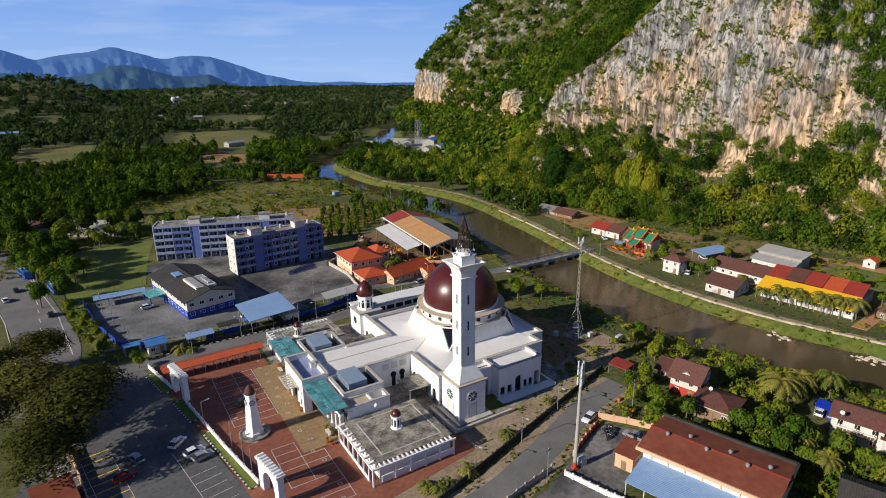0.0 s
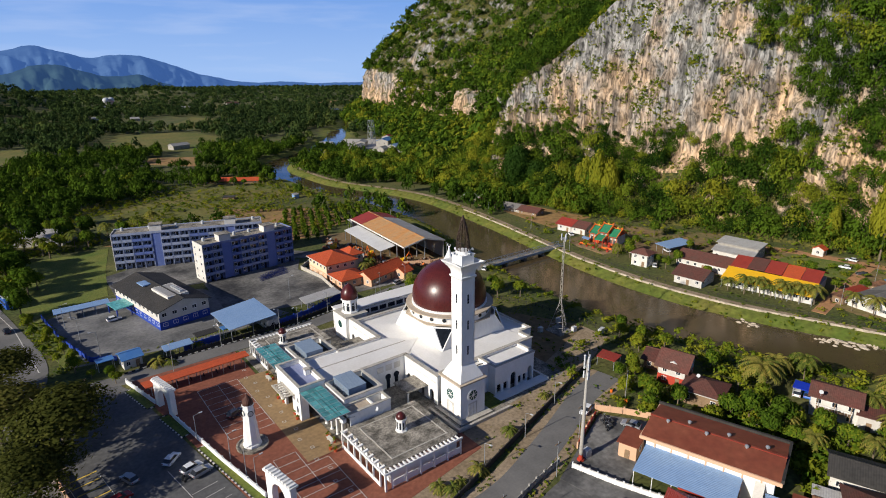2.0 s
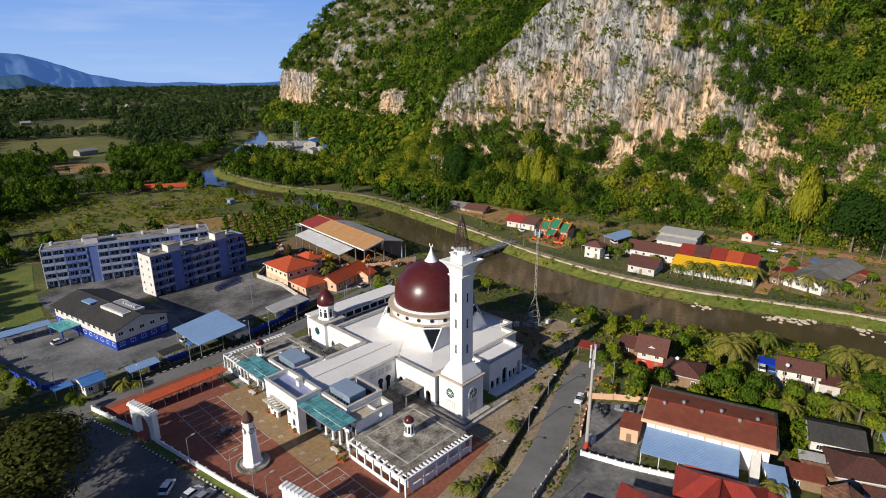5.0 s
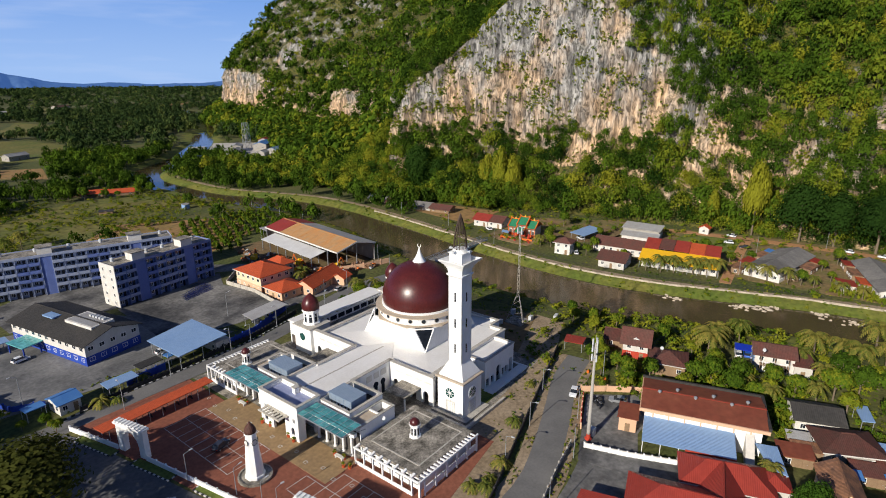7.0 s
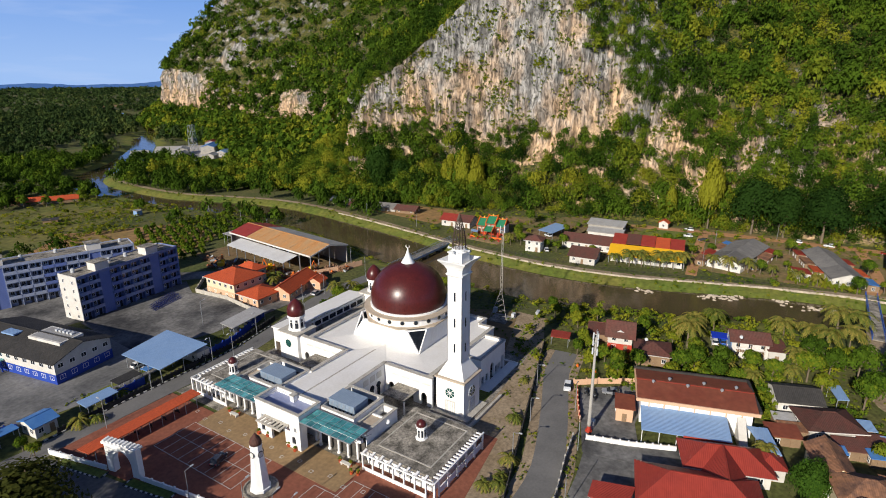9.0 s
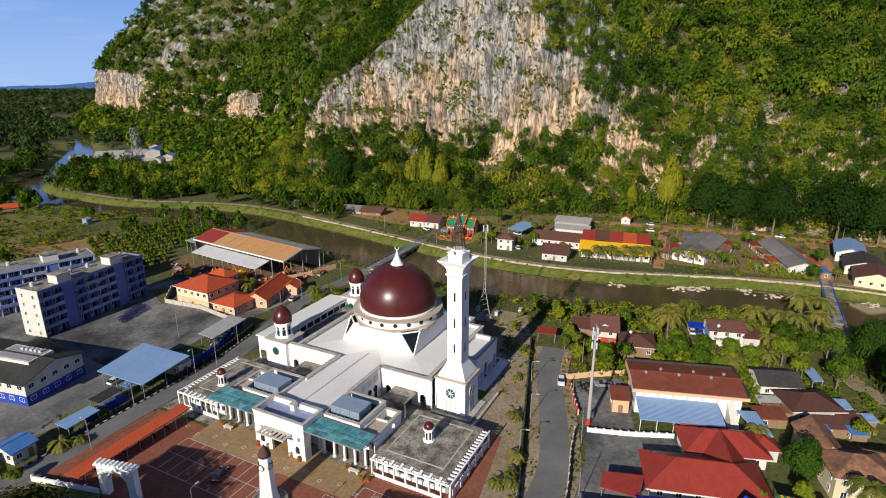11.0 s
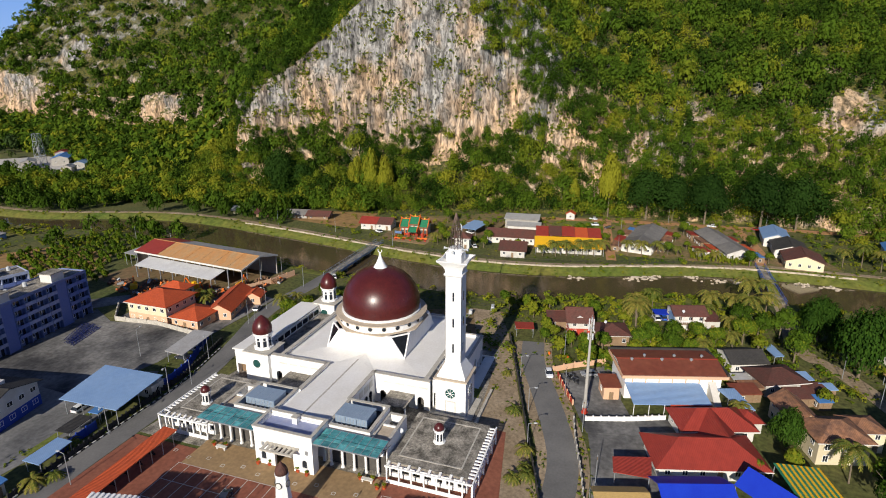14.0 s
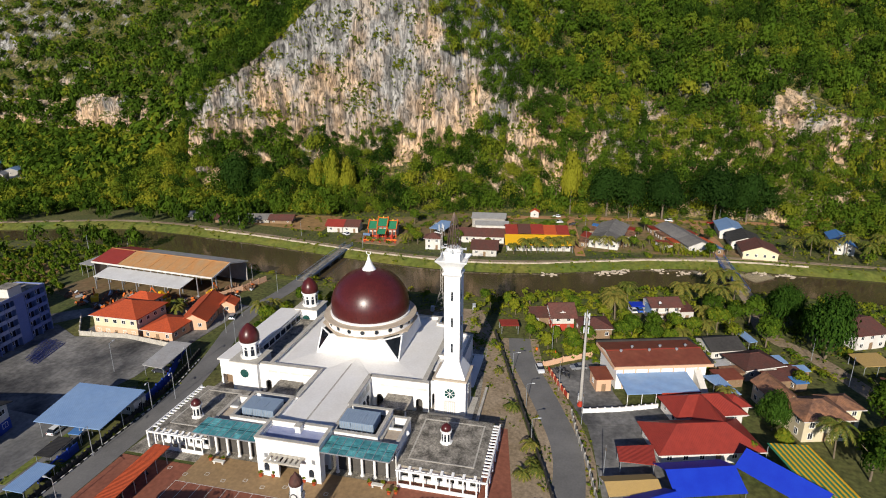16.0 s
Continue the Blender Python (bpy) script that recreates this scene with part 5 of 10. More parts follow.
        pts = [(cx + (r + 0.01) * math.cos(a), cy + (r + 0.01) * math.sin(a), z) for r, z in fine[::3]]
        for u, w in zip(pts, pts[1:]):
            q.bar(u, w, 0.025, 3)
        part("dome_seam", q, "seam", dome)
    # minaret
    mx, my = 64.9, 96.35
    sh = Shape()
    b = 3.55
    mb = part("minaret_base", sh.box(mx - b, mx + b, my - b, my + b, 0, 8.75), "white", mo, "square white minaret base with rosette windows")
    part("base_cornice", Shape().box(mx - b - 0.4, mx + b + 0.4, my - b - 0.4, my + b + 0.4, 8.75, 9.1), "ledge", mb)
    for fx, fy, t in ((-1, 0, 180), (0, -1, 270), (1, 0, 0), (0, 1, 90)):
        q = Shape()
        q.m = pose(mx, my, 0, 0, 0, t) @ pose(b, 0, 5.6, 0, 90, 0)
        rose = part("rosette", q.lathe([(1.55, 0), (1.55, 0.12), (1.2, 0.14)], 24), "white", mb)
        q = Shape()
        q.m = pose(mx, my, 0, 0, 0, t) @ pose(b, 0, 5.6, 0, 90, 0)
        part("rosette_glass", q.lathe([(1.2, 0.0), (1.2, 0.16)], 24), "darkgreen", rose, "dark green round glass")
        for k_ in range(4):
            q = Shape()
            q.m = pose(mx, my, 0, 0, 0, t) @ pose(b + 0.17, 0, 5.6, 90 + 0, 0, 90) @ pose(0, 0, 0, 0, 0, 45 * k_)
            part("rosette_bar", q.box(-1.2, 1.2, -0.05, 0.05, -0.02, 0.03), "white", rose)
        q = Shape()
        q.m = pose(mx, my, 0, 0, 0, t)
        for z0, z1, w in ((0.2, 3.4, 1.25),):
            q.box(b, b + 0.1, -w, -w + 0.25, z0, z1)
            q.box(b, b + 0.1, w - 0.25, w, z0, z1)
            q.box(b, b + 0.08, -w, w, z1, z1 + 0.3)
            for j in range(5):
                q.box(b, b + 0.06, -w + 0.45 * (j + 1), -w + 0.45 * (j + 1) + 0.12, z0, z1)
        part("base_grille", q, "plaster", mb)
    s0 = 1.74
    shaft = part("minaret_shaft", Shape().lathe([(3.3 * 1.4142, 9.1), (3.3 * 1.4142, 9.4), (s0 * 1.4142, 12.5), (s0 * 1.4142, 33.0)], 4, mx, my, turn=0.5), "white", mo, "tall white square minaret shaft")
    for t in (0, 90, 180, 270):
        for z in (15.9, 22.0, 28.1):
            q = Shape()
            q.m = pose(mx, my, 0, 0, 0, t)
            part("slit_window", q.box(s0 - 0.02, s0 + 0.04, -0.2, 0.2, z - 1.05, z + 1.05), "dark", shaft)
        q = Shape()
        q.m = pose(mx, my, 0, 0, 0, t)
        q.box(s0, s0 + 0.08, -s0 - 0.08, -s0 + 0.42, 12.7, 32.8)
        q.box(s0, s0 + 0.08, s0 - 0.42, s0 + 0.08, 12.7, 32.8)
        part("corner_strip", q, "white", shaft)
    sh = Shape()
    lev = [(32.6, 2.5, 1.8), (33.0, 2.95, 2.1), (33.3, 2.95, 2.1), (33.4, 2.55, 1.82), (34.3, 2.75, 1.95), (35.1, 3.35, 2.3), (35.7, 4.05, 2.65), (36.15, 4.7, 3.0), (36.45, 4.85, 3.1), (36.45, 4.45, 2.8), (35.7, 3.9, 2.5)]
    for z, c, m in lev:
        for i in range(8):
            r = c if i % 2 else m
            a = radians(45 * i)
            sh.v.append((mx + r * math.cos(a), my + r * math.sin(a), z))
    sh.f = [(k * 8 + i, k * 8 + (i + 1) % 8, k * 8 + 8 + (i + 1) % 8, k * 8 + 8 + i) for k in range(len(lev) - 1) for i in range(8)] + [tuple(range(8 * len(lev) - 8, 8 * len(lev)))]
    sh.k = [0] * len(sh.f)
    bal = part("balcony", sh, "white", mo, "flaring white minaret balcony with pointed corners")
    part("upper_block", Shape().box(mx - 1.65, mx + 1.65, my - 1.65, my + 1.65, 35.6, 37.9).box(mx - 1.85, mx + 1.85, my - 1.85, my + 1.85, 37.9, 38.1), "white", bal)
    part("spire_ring", Shape().lathe([(1.6, 38.1), (1.6, 38.75), (1.35, 38.8)], 16, mx, my), "white", bal)
    for sx, sy in ((-1, 0), (1, 0), (0, -1), (0, 1)):
        q = Shape()
        q.m = pose(mx + sx * 1.9, my + sy * 1.9, 38.45, 0, 0, math.degrees(math.atan2(sy, sx))) @ pose(0, 0, 0, 0, 90, 0)
        part("loudspeaker", q.lathe([(0.08, -0.3), (0.12, 0.2), (0.34, 0.75), (0.34, 0.8)], 10), "tank", bal)
    # lattice spire with scaffolding
    sp = Shape()
    rad = lambda z: 1.45 * max(0.02, 1 - ((z - 38.7) / 7.7) ** 1.9)
    zs = [38.7, 39.7, 40.7, 41.7, 42.7, 43.7, 44.7, 45.6, 46.3]
    for i in range(12):
        a = 2 * math.pi * i / 12
        for z0, z1 in zip(zs, zs[1:]):
            sp.bar((mx + rad(z0) * math.cos(a), my + rad(z0) * math.sin(a), z0), (mx + rad(z1) * math.cos(a), my + rad(z1) * math.sin(a), z1), 0.075)
    for z in zs[:-1]:
        for i in range(12):
            a, c = 2 * math.pi * i / 12, 2 * math.pi * (i + 1) / 12
            sp.bar((mx + rad(z) * math.cos(a), my + rad(z) * math.sin(a), z), (mx + rad(z) * math.cos(c), my + rad(z) * math.sin(c), z), 0.06)
    for i in range(0, 12, 3):
        for j, (z0, z1) in enumerate(zip(zs, zs[1:])):
            a, c = 2 * math.pi * (i + j % 2) / 12, 2 * math.pi * (i + 1 - j % 2) / 12
            sp.bar((mx + rad(z0) * math.cos(a), my + rad(z0) * math.sin(a), z0), (mx + rad(z1) * math.cos(c), my + rad(z1) * math.sin(c), z1), 0.05)
    part("lattice_spire", sp, "darksteel", bal, "dark bronze lattice spire")
    # corner towers with cupolas
    for tx, ty in ((63.7, 146.6), (96.6, 146.4)):
        w = 3.4
        tw = part("corner_tower", Shape().box(tx - w, tx + w, ty - w, ty + w, 0, 7.7), "white", mo, "square corner tower with octagonal cupola")
        part("tower_cornice", Shape().box(tx - w - 0.35, tx + w + 0.35, ty - w - 0.35, ty + w + 0.35, 7.7, 7.95), "coping", tw)
        for t in (180, 90, 270, 0):
            q = Shape()
            q.m = pose(tx, ty, 0, 0, 0, t) @ pose(w, 0, 4.9, 0, 90, 0)
            part("window_ring", q.lathe([(1.35, 0), (1.35, 0.08), (1.1, 0.12)], 20), "white", tw)
            q = Shape()
            q.m = pose(tx, ty, 0, 0, 0, t) @ pose(w, 0, 4.9, 0, 90, 0)
            part("tower_window", q.lathe([(1.1, 0), (1.1, 0.14)], 20), "darkgreen", tw, "round dark window")
        sh = Shape()
        sh.lathe([(2.5, 7.95), (2.5, 8.3), (2.12, 8.35), (2.12, 11.5), (2.5, 11.7), (2.5, 12.1), (2.25, 12.15)], 8, tx, ty, turn=0.5)
        part("cupola_drum", sh, "white", tw)
        for i in range(8):
            for z0, z1, hw in ((8.6, 10.2, 0.42), (10.35, 11.0, 0.3)):
                q = Shape()
                q.m = pose(tx, ty, 0, 0, 0, 45 * i)
                part("cupola_opening", q.box(1.88, 1.99, -hw, hw, z0, z1), "dark", tw)
        part("cupola_dome", Shape().lathe([tuple(p) for p in smooth_line(np.array([(2.3, 12.1), (2.42, 12.9), (2.32, 13.8), (1.9, 14.8), (1.2, 15.7), (0.5, 16.3), (0.05, 16.6)]), 0.35)], 28, tx, ty), "dome", tw, "maroon cupola", True)
    # gallery between the towers
    gal = placed(Shape(), 93.2, 154.2, 180)
    gal.arcade(31.0, 6.4, 0.4, [(2.2 + 2.9 * i, 1.05, 1.0, 3.4, "pointed") for i in range(10)])
    part("gallery_wall", gal, "white", mo, weld=True)
    part("gallery_back", Shape().box(67.1, 93.2, 147.7, 148.1, 0, 7.0), "white", mo)
    part("gallery_roof", Shape().slab([(61.7, 147.9, 7.5), (94, 147.9, 7.5), (94, 154.8, 7.15), (61.7, 154.8, 7.15)], 0.3), "roofwhite", mo, "white gallery roof")
    part("gallery_end_wall", Shape().box(61.9, 62.3, 150.1, 154.2, 3.0, 6.9), "white", mo)
    part("gallery_end_post", Shape().box(61.9, 62.4, 153.7, 154.2, 0, 3.0), "white", mo)
    # brown sheet set back in the opening below the end wall
    part("gallery_screen", Shape().box(63.4, 63.6, 150.1, 154.0, 0, 3.0), "timber", mo, "brown sheet behind the gallery end opening")
    for i in range(8):
        x = 68.2 + 3.05 * i
        part("gallery_window", Shape().box(x, x + 2.4, 147.62, 147.7, 5.2, 6.5), "dark", mo)
    # annex beside the minaret
    sh = Shape()
    placed(sh, 74.6, 95.9, 0)
    sh.arcade(13.0, 7.2, 0.5, [(1.3, 0.7, 0.5, 2.7, "flat"), (3.4, 0.7, 0.5, 2.7, "flat"), (6.0, 0.95, 0, 3.5, "round"), (8.3, 0.65, 0.5, 2.7, "flat"), (9.9, 0.65, 0.5, 2.7, "flat"), (11.7, 0.8, 0, 3.4, "round")])
    sh.m = None
    sh.box(74.6, 75.1, 96.4, 102.2, 0, 7.2)
    sh.box(87.1, 87.6, 96.4, 102.2, 0, 7.2)
    part("annex_wall", sh, "white", mo, weld=True)
    # dark sheet paints the shade seen through the annex openings
    part("annex_interior", Shape().box(75.4, 86.8, 97.4, 97.6, 0, 6.8), "dark", mo)
    part("annex_roof", Shape().box(75.1, 87.1, 96.4, 102.2, 6.9, 7.1), "roofwhite", mo)
    sh = Shape()
    ring_wall(sh, 74.4, 87.7, 95.8, 102.2, 7.2, 7.8, 0.45)
    part("annex_parapet", sh, "white", mo)
    part("annex_coping", coping(Shape(), 74.4, 87.7, 95.8, 102.2, 7.8, 0.45), "coping", mo)
    sh = Shape()
    placed(sh, 68.5, 98.5, 0)
    sh.arcade(6.1, 7.4, 0.5, [(3.6, 1.3, 0, 3.8, "round")])
    part("link_wall", sh, "white", mo, weld=True)
    # dark sheet paints the shade seen through the link arch
    part("link_interior", Shape().box(68.5, 74.6, 100.4, 100.6, 0, 7), "shadowroom", mo)
    part("link_roof", Shape().box(68.5, 74.6, 99.0, 102.2, 6.6, 6.8), "roofwhite", mo)
    part("annex_step", Shape().box(74.0, 90.5, 93.2, 95.8, 0, 0.35).box(90.2, 90.5, 93.2, 100, 0.35, 0.7), "white", mo)
    # plinth of the minaret
    part("minaret_plinth", Shape().box(60.2, 69.6, 91.2, 101, 0, 0.4).box(58.4, 59.0, 90.2, 101, 0, 0.8).box(58.4, 74.0, 89.6, 90.2, 0, 0.8), "coping", mo)


def frame_grid(x0, x1, y0, y1, z, n):
    sh = Shape()
    for i in range(n + 1):
        y = y0 + i * (y1 - y0) / n
        sh.box(x0, x1, y - 0.06, y + 0.06, z - 0.12, z + 0.08)
    for x in (x0, (x0 + x1) / 2, x1):
        sh.box(x - 0.07, x + 0.07, y0, y1, z - 0.14, z + 0.06)
    for i in (0, n // 2, n):
        y = y0 + i * (y1 - y0) / n
        sh.bar((x0 + 0.3, y, z - 0.1), (x1 + 1.0, y, z - 1.5), 0.07)
    return sh


mosque()


# ---- buildings round the mosque ----
MESHES = {}


def shared(key, shape, materials):
    if key not in MESHES:
        me = bpy.data.meshes.new(key)
        me.from_pydata(shape.v, [], shape.f)
        for x in materials:
            me.materials.append(M[x])
        if any(shape.k):
            me.polygons.foreach_set("material_index", shape.k)
        MESHES[key] = me
    return MESHES[key]


def put(name, me, parent, m):
    ob = new(name, me)
    ob.parent = parent
    ob.matrix_basis = m
    return ob


def window(parent, m, w, h, glass="dark", frame_mat="white"):
    """A framed window, its face along local x, looking to -y; pane under the frame."""
    f = Shape()
    t = 0.09
    f.box(-w / 2, w / 2, -0.08, 0.02, -h / 2, -h / 2 + t).box(-w / 2, w / 2, -0.08, 0.02, h / 2 - t, h / 2)
    f.box(-w / 2, -w / 2 + t, -0.08, 0.02, -h / 2 + t, h / 2 - t).box(w / 2 - t, w / 2, -0.08, 0.02, -h / 2 + t, h / 2 - t).box(-0.03, 0.03, -0.07, 0.02, -h / 2 + t, h / 2 - t)
    ob = put("window", shared(f"window_{w}_{h}_{frame_mat}", f, [frame_mat]), parent, m)
    put("pane", shared(f"pane_{w}_{h}_{glass}", Shape().box(-w / 2 + t, w / 2 - t, -0.04, -0.01, -h / 2 + t, h / 2 - t), [glass]), ob, Matrix())
    return ob


def sides(L, W):
    """The four faces of a block: pose of the face's middle at the ground and its length; outside is -y."""
    return [(pose(0, -W / 2, 0), L), (pose(L / 2, 0, 0, 0, 0, 90), W), (pose(0, W / 2, 0, 0, 0, 180), L), (pose(-L / 2, 0, 0, 0, 0, 270), W)]


def house(x, y, turn, L, W, H, roof="hip", rh=1.6, over=0.6, roofm="brownroof", wallm="plaster", floors=1, step=3.2, label="", name="house", category="house", low=None, win=(1.1, 1.2), z=0.0, group=""):
    ob = thing(name, label, category, (x, y, z), turn, group)
    sh = Shape()
    if roof == "gable":
        sh.prism([(-L / 2, -W / 2), (L / 2, -W / 2), (L / 2, W / 2), (-L / 2, W / 2)], -0.3, H)
        for xx in (-L / 2, L / 2 - 0.15):
            sh.add([(xx, -W / 2, H), (xx, W / 2, H), (xx, 0, H + rh * 0.96), (xx + 0.15, -W / 2, H), (xx + 0.15, W / 2, H), (xx + 0.15, 0, H + rh * 0.96)], [(0, 2, 1), (3, 4, 5), (0, 3, 5, 2), (1, 2, 5, 4)])
    else:
        sh.box(-L / 2, L / 2, -W / 2, W / 2, -0.3, H)
    part("wall", sh, wallm, ob)
    if low:
        part("lower_wall", Shape().box(-L / 2 - 0.06, L / 2 + 0.06, -W / 2 - 0.06, W / 2 + 0.06, -0.3, low[1]), low[0], ob)
    r = Shape()
    a, b = L / 2 + over, W / 2 + over
    if roof == "hip":
        r.hip(-a, a, -b, b, H, rh)
    elif roof == "gable":
        r.gable(-a, a, -b, b, H + 0.12 - rh * over / b, rh * (1 + over / b))
    elif roof == "mono":
        r.slab([(-a, -b, H + 0.15), (a, -b, H + 0.15), (a, b, H + 0.15 + rh), (-a, b, H + 0.15 + rh)], 0.16)
    part("roof", r, roofm, ob)
    if roof == "hip":
        part("gutter", Shape().box(-a - 0.08, a + 0.08, -b - 0.1, -b, H - 0.2, H - 0.02), "plaster", ob)
    if roof in ("hip", "gable"):
        rl = (a - b if roof == "hip" and a > b else a) if not (roof == "hip" and a <= b) else 0
        if rl:
            part("ridge_cap", Shape().box(-rl, rl, -0.16, 0.16, H + rh - 0.06 + (0.12 if roof == "gable" else 0), H + rh + 0.07 + (0.12 if roof == "gable" else 0)), roofm, ob)
    for side, (m, ln) in enumerate(sides(L, W)):
        n = int(ln / step)
        for f in range(floors):
            for i in range(n):
                u = (i + 0.5) * ln / n - ln / 2
                zc = (f + 0.5) * H / floors + 0.1
                if side == 0 and f == 0 and i == n // 2:
                    d = put("door", shared("door_leaf", Shape().box(-0.5, 0.5, -0.09, 0.0, 0, 2.05), ["timber"]), ob, m @ pose(u, 0, 0))
                    put("door_handle", shared("door_handle", Shape().box(0.32, 0.42, -0.16, -0.09, 0.98, 1.04), ["steel"]), d, Matrix())
                    continue
                window(ob, m @ pose(u, 0, zc), *win)
    return ob


def apartment(x, y, turn, L, label, paint):
    W, H, n = 9.0, 14.0, 5
    ob = thing("apartment_block", label, "apartment block", (x, y, 0), turn, "apartment blocks")
    fh = H / n
    # wall and balcony colours carry the front's shade; the white end wall does not
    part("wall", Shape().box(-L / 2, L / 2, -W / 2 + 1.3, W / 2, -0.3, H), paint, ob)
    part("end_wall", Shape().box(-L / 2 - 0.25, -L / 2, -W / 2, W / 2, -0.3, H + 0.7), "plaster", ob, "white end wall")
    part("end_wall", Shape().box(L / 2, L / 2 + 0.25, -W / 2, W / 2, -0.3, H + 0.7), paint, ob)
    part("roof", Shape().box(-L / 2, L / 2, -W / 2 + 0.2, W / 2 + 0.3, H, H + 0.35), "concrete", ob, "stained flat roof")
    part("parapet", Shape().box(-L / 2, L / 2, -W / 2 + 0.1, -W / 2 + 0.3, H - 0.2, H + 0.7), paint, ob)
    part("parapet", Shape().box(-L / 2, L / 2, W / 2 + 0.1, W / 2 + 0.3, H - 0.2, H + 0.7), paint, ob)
    cols = int(L / 3.4)
    cw = L / cols
    for c in range(cols + 1):
        part("fin", Shape().box(-L / 2 + c * cw - 0.12, -L / 2 + c * cw + 0.12, -W / 2 + 0.1, -W / 2 + 1.3, 0, H), paint, ob)
    stairs = {cols // 4, 3 * cols // 4}
    for c in range(cols):
        x0, x1 = -L / 2 + c * cw + 0.12, -L / 2 + (c + 1) * cw - 0.12
        if c in stairs:
            part("stair_panel", Shape().box(x0, x1, -W / 2 + 0.3, -W / 2 + 0.6, 0, H), "aptblue", ob, "blue stair wall")
            continue
        for f in range(n):
            z = f * fh
            if f:
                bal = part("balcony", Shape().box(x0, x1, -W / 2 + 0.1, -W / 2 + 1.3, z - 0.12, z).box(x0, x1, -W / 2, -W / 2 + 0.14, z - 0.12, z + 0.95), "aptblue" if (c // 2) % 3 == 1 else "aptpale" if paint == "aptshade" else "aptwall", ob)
            window(ob, pose((x0 + x1) / 2 - 0.6, -W / 2 + 1.3, z + 1.6), 1.2, 1.3)
            put("door", shared("flat_door", Shape().box(-0.42, 0.42, -0.06, 0.02, 0, 2.05), ["dark"]), ob, pose((x0 + x1) / 2 + 0.75, -W / 2 + 1.3, z))
    for m, ln in sides(L, W)[1:]:
        k = int(ln / 3.6)
        for f in range(n):
            for i in range(k):
                window(ob, m @ pose((i + 0.5) * ln / k - ln / 2, 0 if ln > W else -0.26, f * fh + 1.5), 0.9 if ln <= W else 1.4, 1.2)
    for c in stairs:
        xx = -L / 2 + (c + 0.5) * cw
        hd = part("stair_head", Shape().box(xx - 2.2, xx + 2.2, -W / 2 + 1.0, 0.5, H, H + 2.9), "plaster", ob)
        part("stair_head_roof", Shape().box(xx - 2.5, xx + 2.5, -W / 2 + 0.7, 0.8, H + 2.9, H + 3.1), "concrete", hd)
    for i in range(6):
        xx = -L / 2 + 3 + i * (L - 6) / 5
        part("roof_tank", Shape().lathe([(0.6, H + 0.35), (0.6, H + 1.5), (0.3, H + 1.7)], 10, xx, 2.0), "tank", ob)
    return ob


apartment(60.6, 225.0, 6.3, 36.0, "five-storey faded blue and white apartment block, shade tinted into walls and balconies", "aptshade")
apartment(47.4, 251.5, -17.9, 56.0, "long five-storey pale apartment block with blue stair panels", "aptwall")


def police_station():
    ob = house(24.4, 203.9, 100.7, 34.5, 15.6, 6.2, "gable", 2.3, 0.9, "darkroof", "plaster", 2, 3.0, "two-storey white and blue police station with dark roof", "police_station", "police station", ("bluewall", 2.7), (1.5, 1.2))
    part("skylight", Shape().box(3, 8, 1.2, 3.8, 8.0, 8.4), "bluesheet", ob, "pale blue skylight")
    part("roof_well", Shape().box(-13.5, -1.5, -3.6, 3.0, 7.2, 8.5), "plaster", ob, "white roof well")
    part("well_floor", Shape().box(-13.0, -2.0, -3.1, 2.5, 8.45, 8.55), "greysheet", ob)
    for i in range(5):
        part("vent_box", Shape().box(-12 + 1.4 * i, -11.2 + 1.4 * i, -2.4, -1.5, 8.5, 9.1), "tank", ob)
    porch = part("porch_roof", Shape().slab([(2, 7.7, 3.5), (10, 7.7, 3.5), (10, 13.3, 3.3), (2, 13.3, 3.3)], 0.25), "glass", ob, "teal porch roof")
    for px in (2.4, 9.6):
        for py in (8.6, 12.9):
            part("post", Shape().box(px - 0.15, px + 0.15, py - 0.15, py + 0.15, 0, 3.2), "bluewall", porch)


police_station()


def canopy(quad, z0, z1, roofm, label, name="carport", posts=(3, 2), th=0.16, category="carport", beam=True):
    """An open roof on posts: quad runs round in plan, z0 at the first two corners, z1 at the others."""
    c = [sum(p[i] for p in quad) / 4 for i in (0, 1)]
    ob = thing(name, label, category, (*c, 0))
    q = [(p[0] - c[0], p[1] - c[1], z) for p, z in zip(quad, (z0, z0, z1, z1))]
    part("roof", Shape().slab(q, th), roofm, ob)
    v = [Vector(p) for p in q]
    for i in range(posts[0]):
        for j in range(posts[1]):
            s, t = 0.05 + 0.9 * i / max(1, posts[0] - 1), 0.05 + 0.9 * j / max(1, posts[1] - 1)
            p = (v[0] * (1 - s) + v[1] * s) * (1 - t) + (v[3] * (1 - s) + v[2] * s) * t
            part("post", Shape().bar((p.x, p.y, 0), (p.x, p.y, p.z - th), 0.09, 6), "steel", ob)
    if beam:
        for j in (0.05, 0.95):
            a, b = v[0] * (1 - j) + v[3] * j, v[1] * (1 - j) + v[2] * j
            part("beam", Shape().bar((a.x, a.y, a.z - th - 0.1), (b.x, b.y, b.z - th - 0.1), 0.1), "steel", ob)
    return ob


canopy([(33.2, 179.5), (33.8, 163.6), (48.2, 164.4), (47.6, 181.6)], 4.3, 5.0, "bluesheet", "light blue metal carport roof on steel posts", posts=(4, 3))
house(47.0, 173.2, 93, 15, 4.0, 2.9, "mono", 0.2, 0.2, "greysheet", "plaster", 1, 3.0, "low white office under the blue carport roof", "office", "office")
canopy([(60.3, 175.6), (59.8, 169.3), (73.8, 170.9), (73.7, 177.4)], 3.6, 3.6, "greysheet", "pale grey metal carport roof", posts=(2, 4))
canopy([(-5, 217), (-5, 212), (10.7, 212.3), (10.8, 217)], 3.0, 3.0, "bluesheet", "blue roofed open shelter by the lane", "shelter", (2, 5), category="shelter")
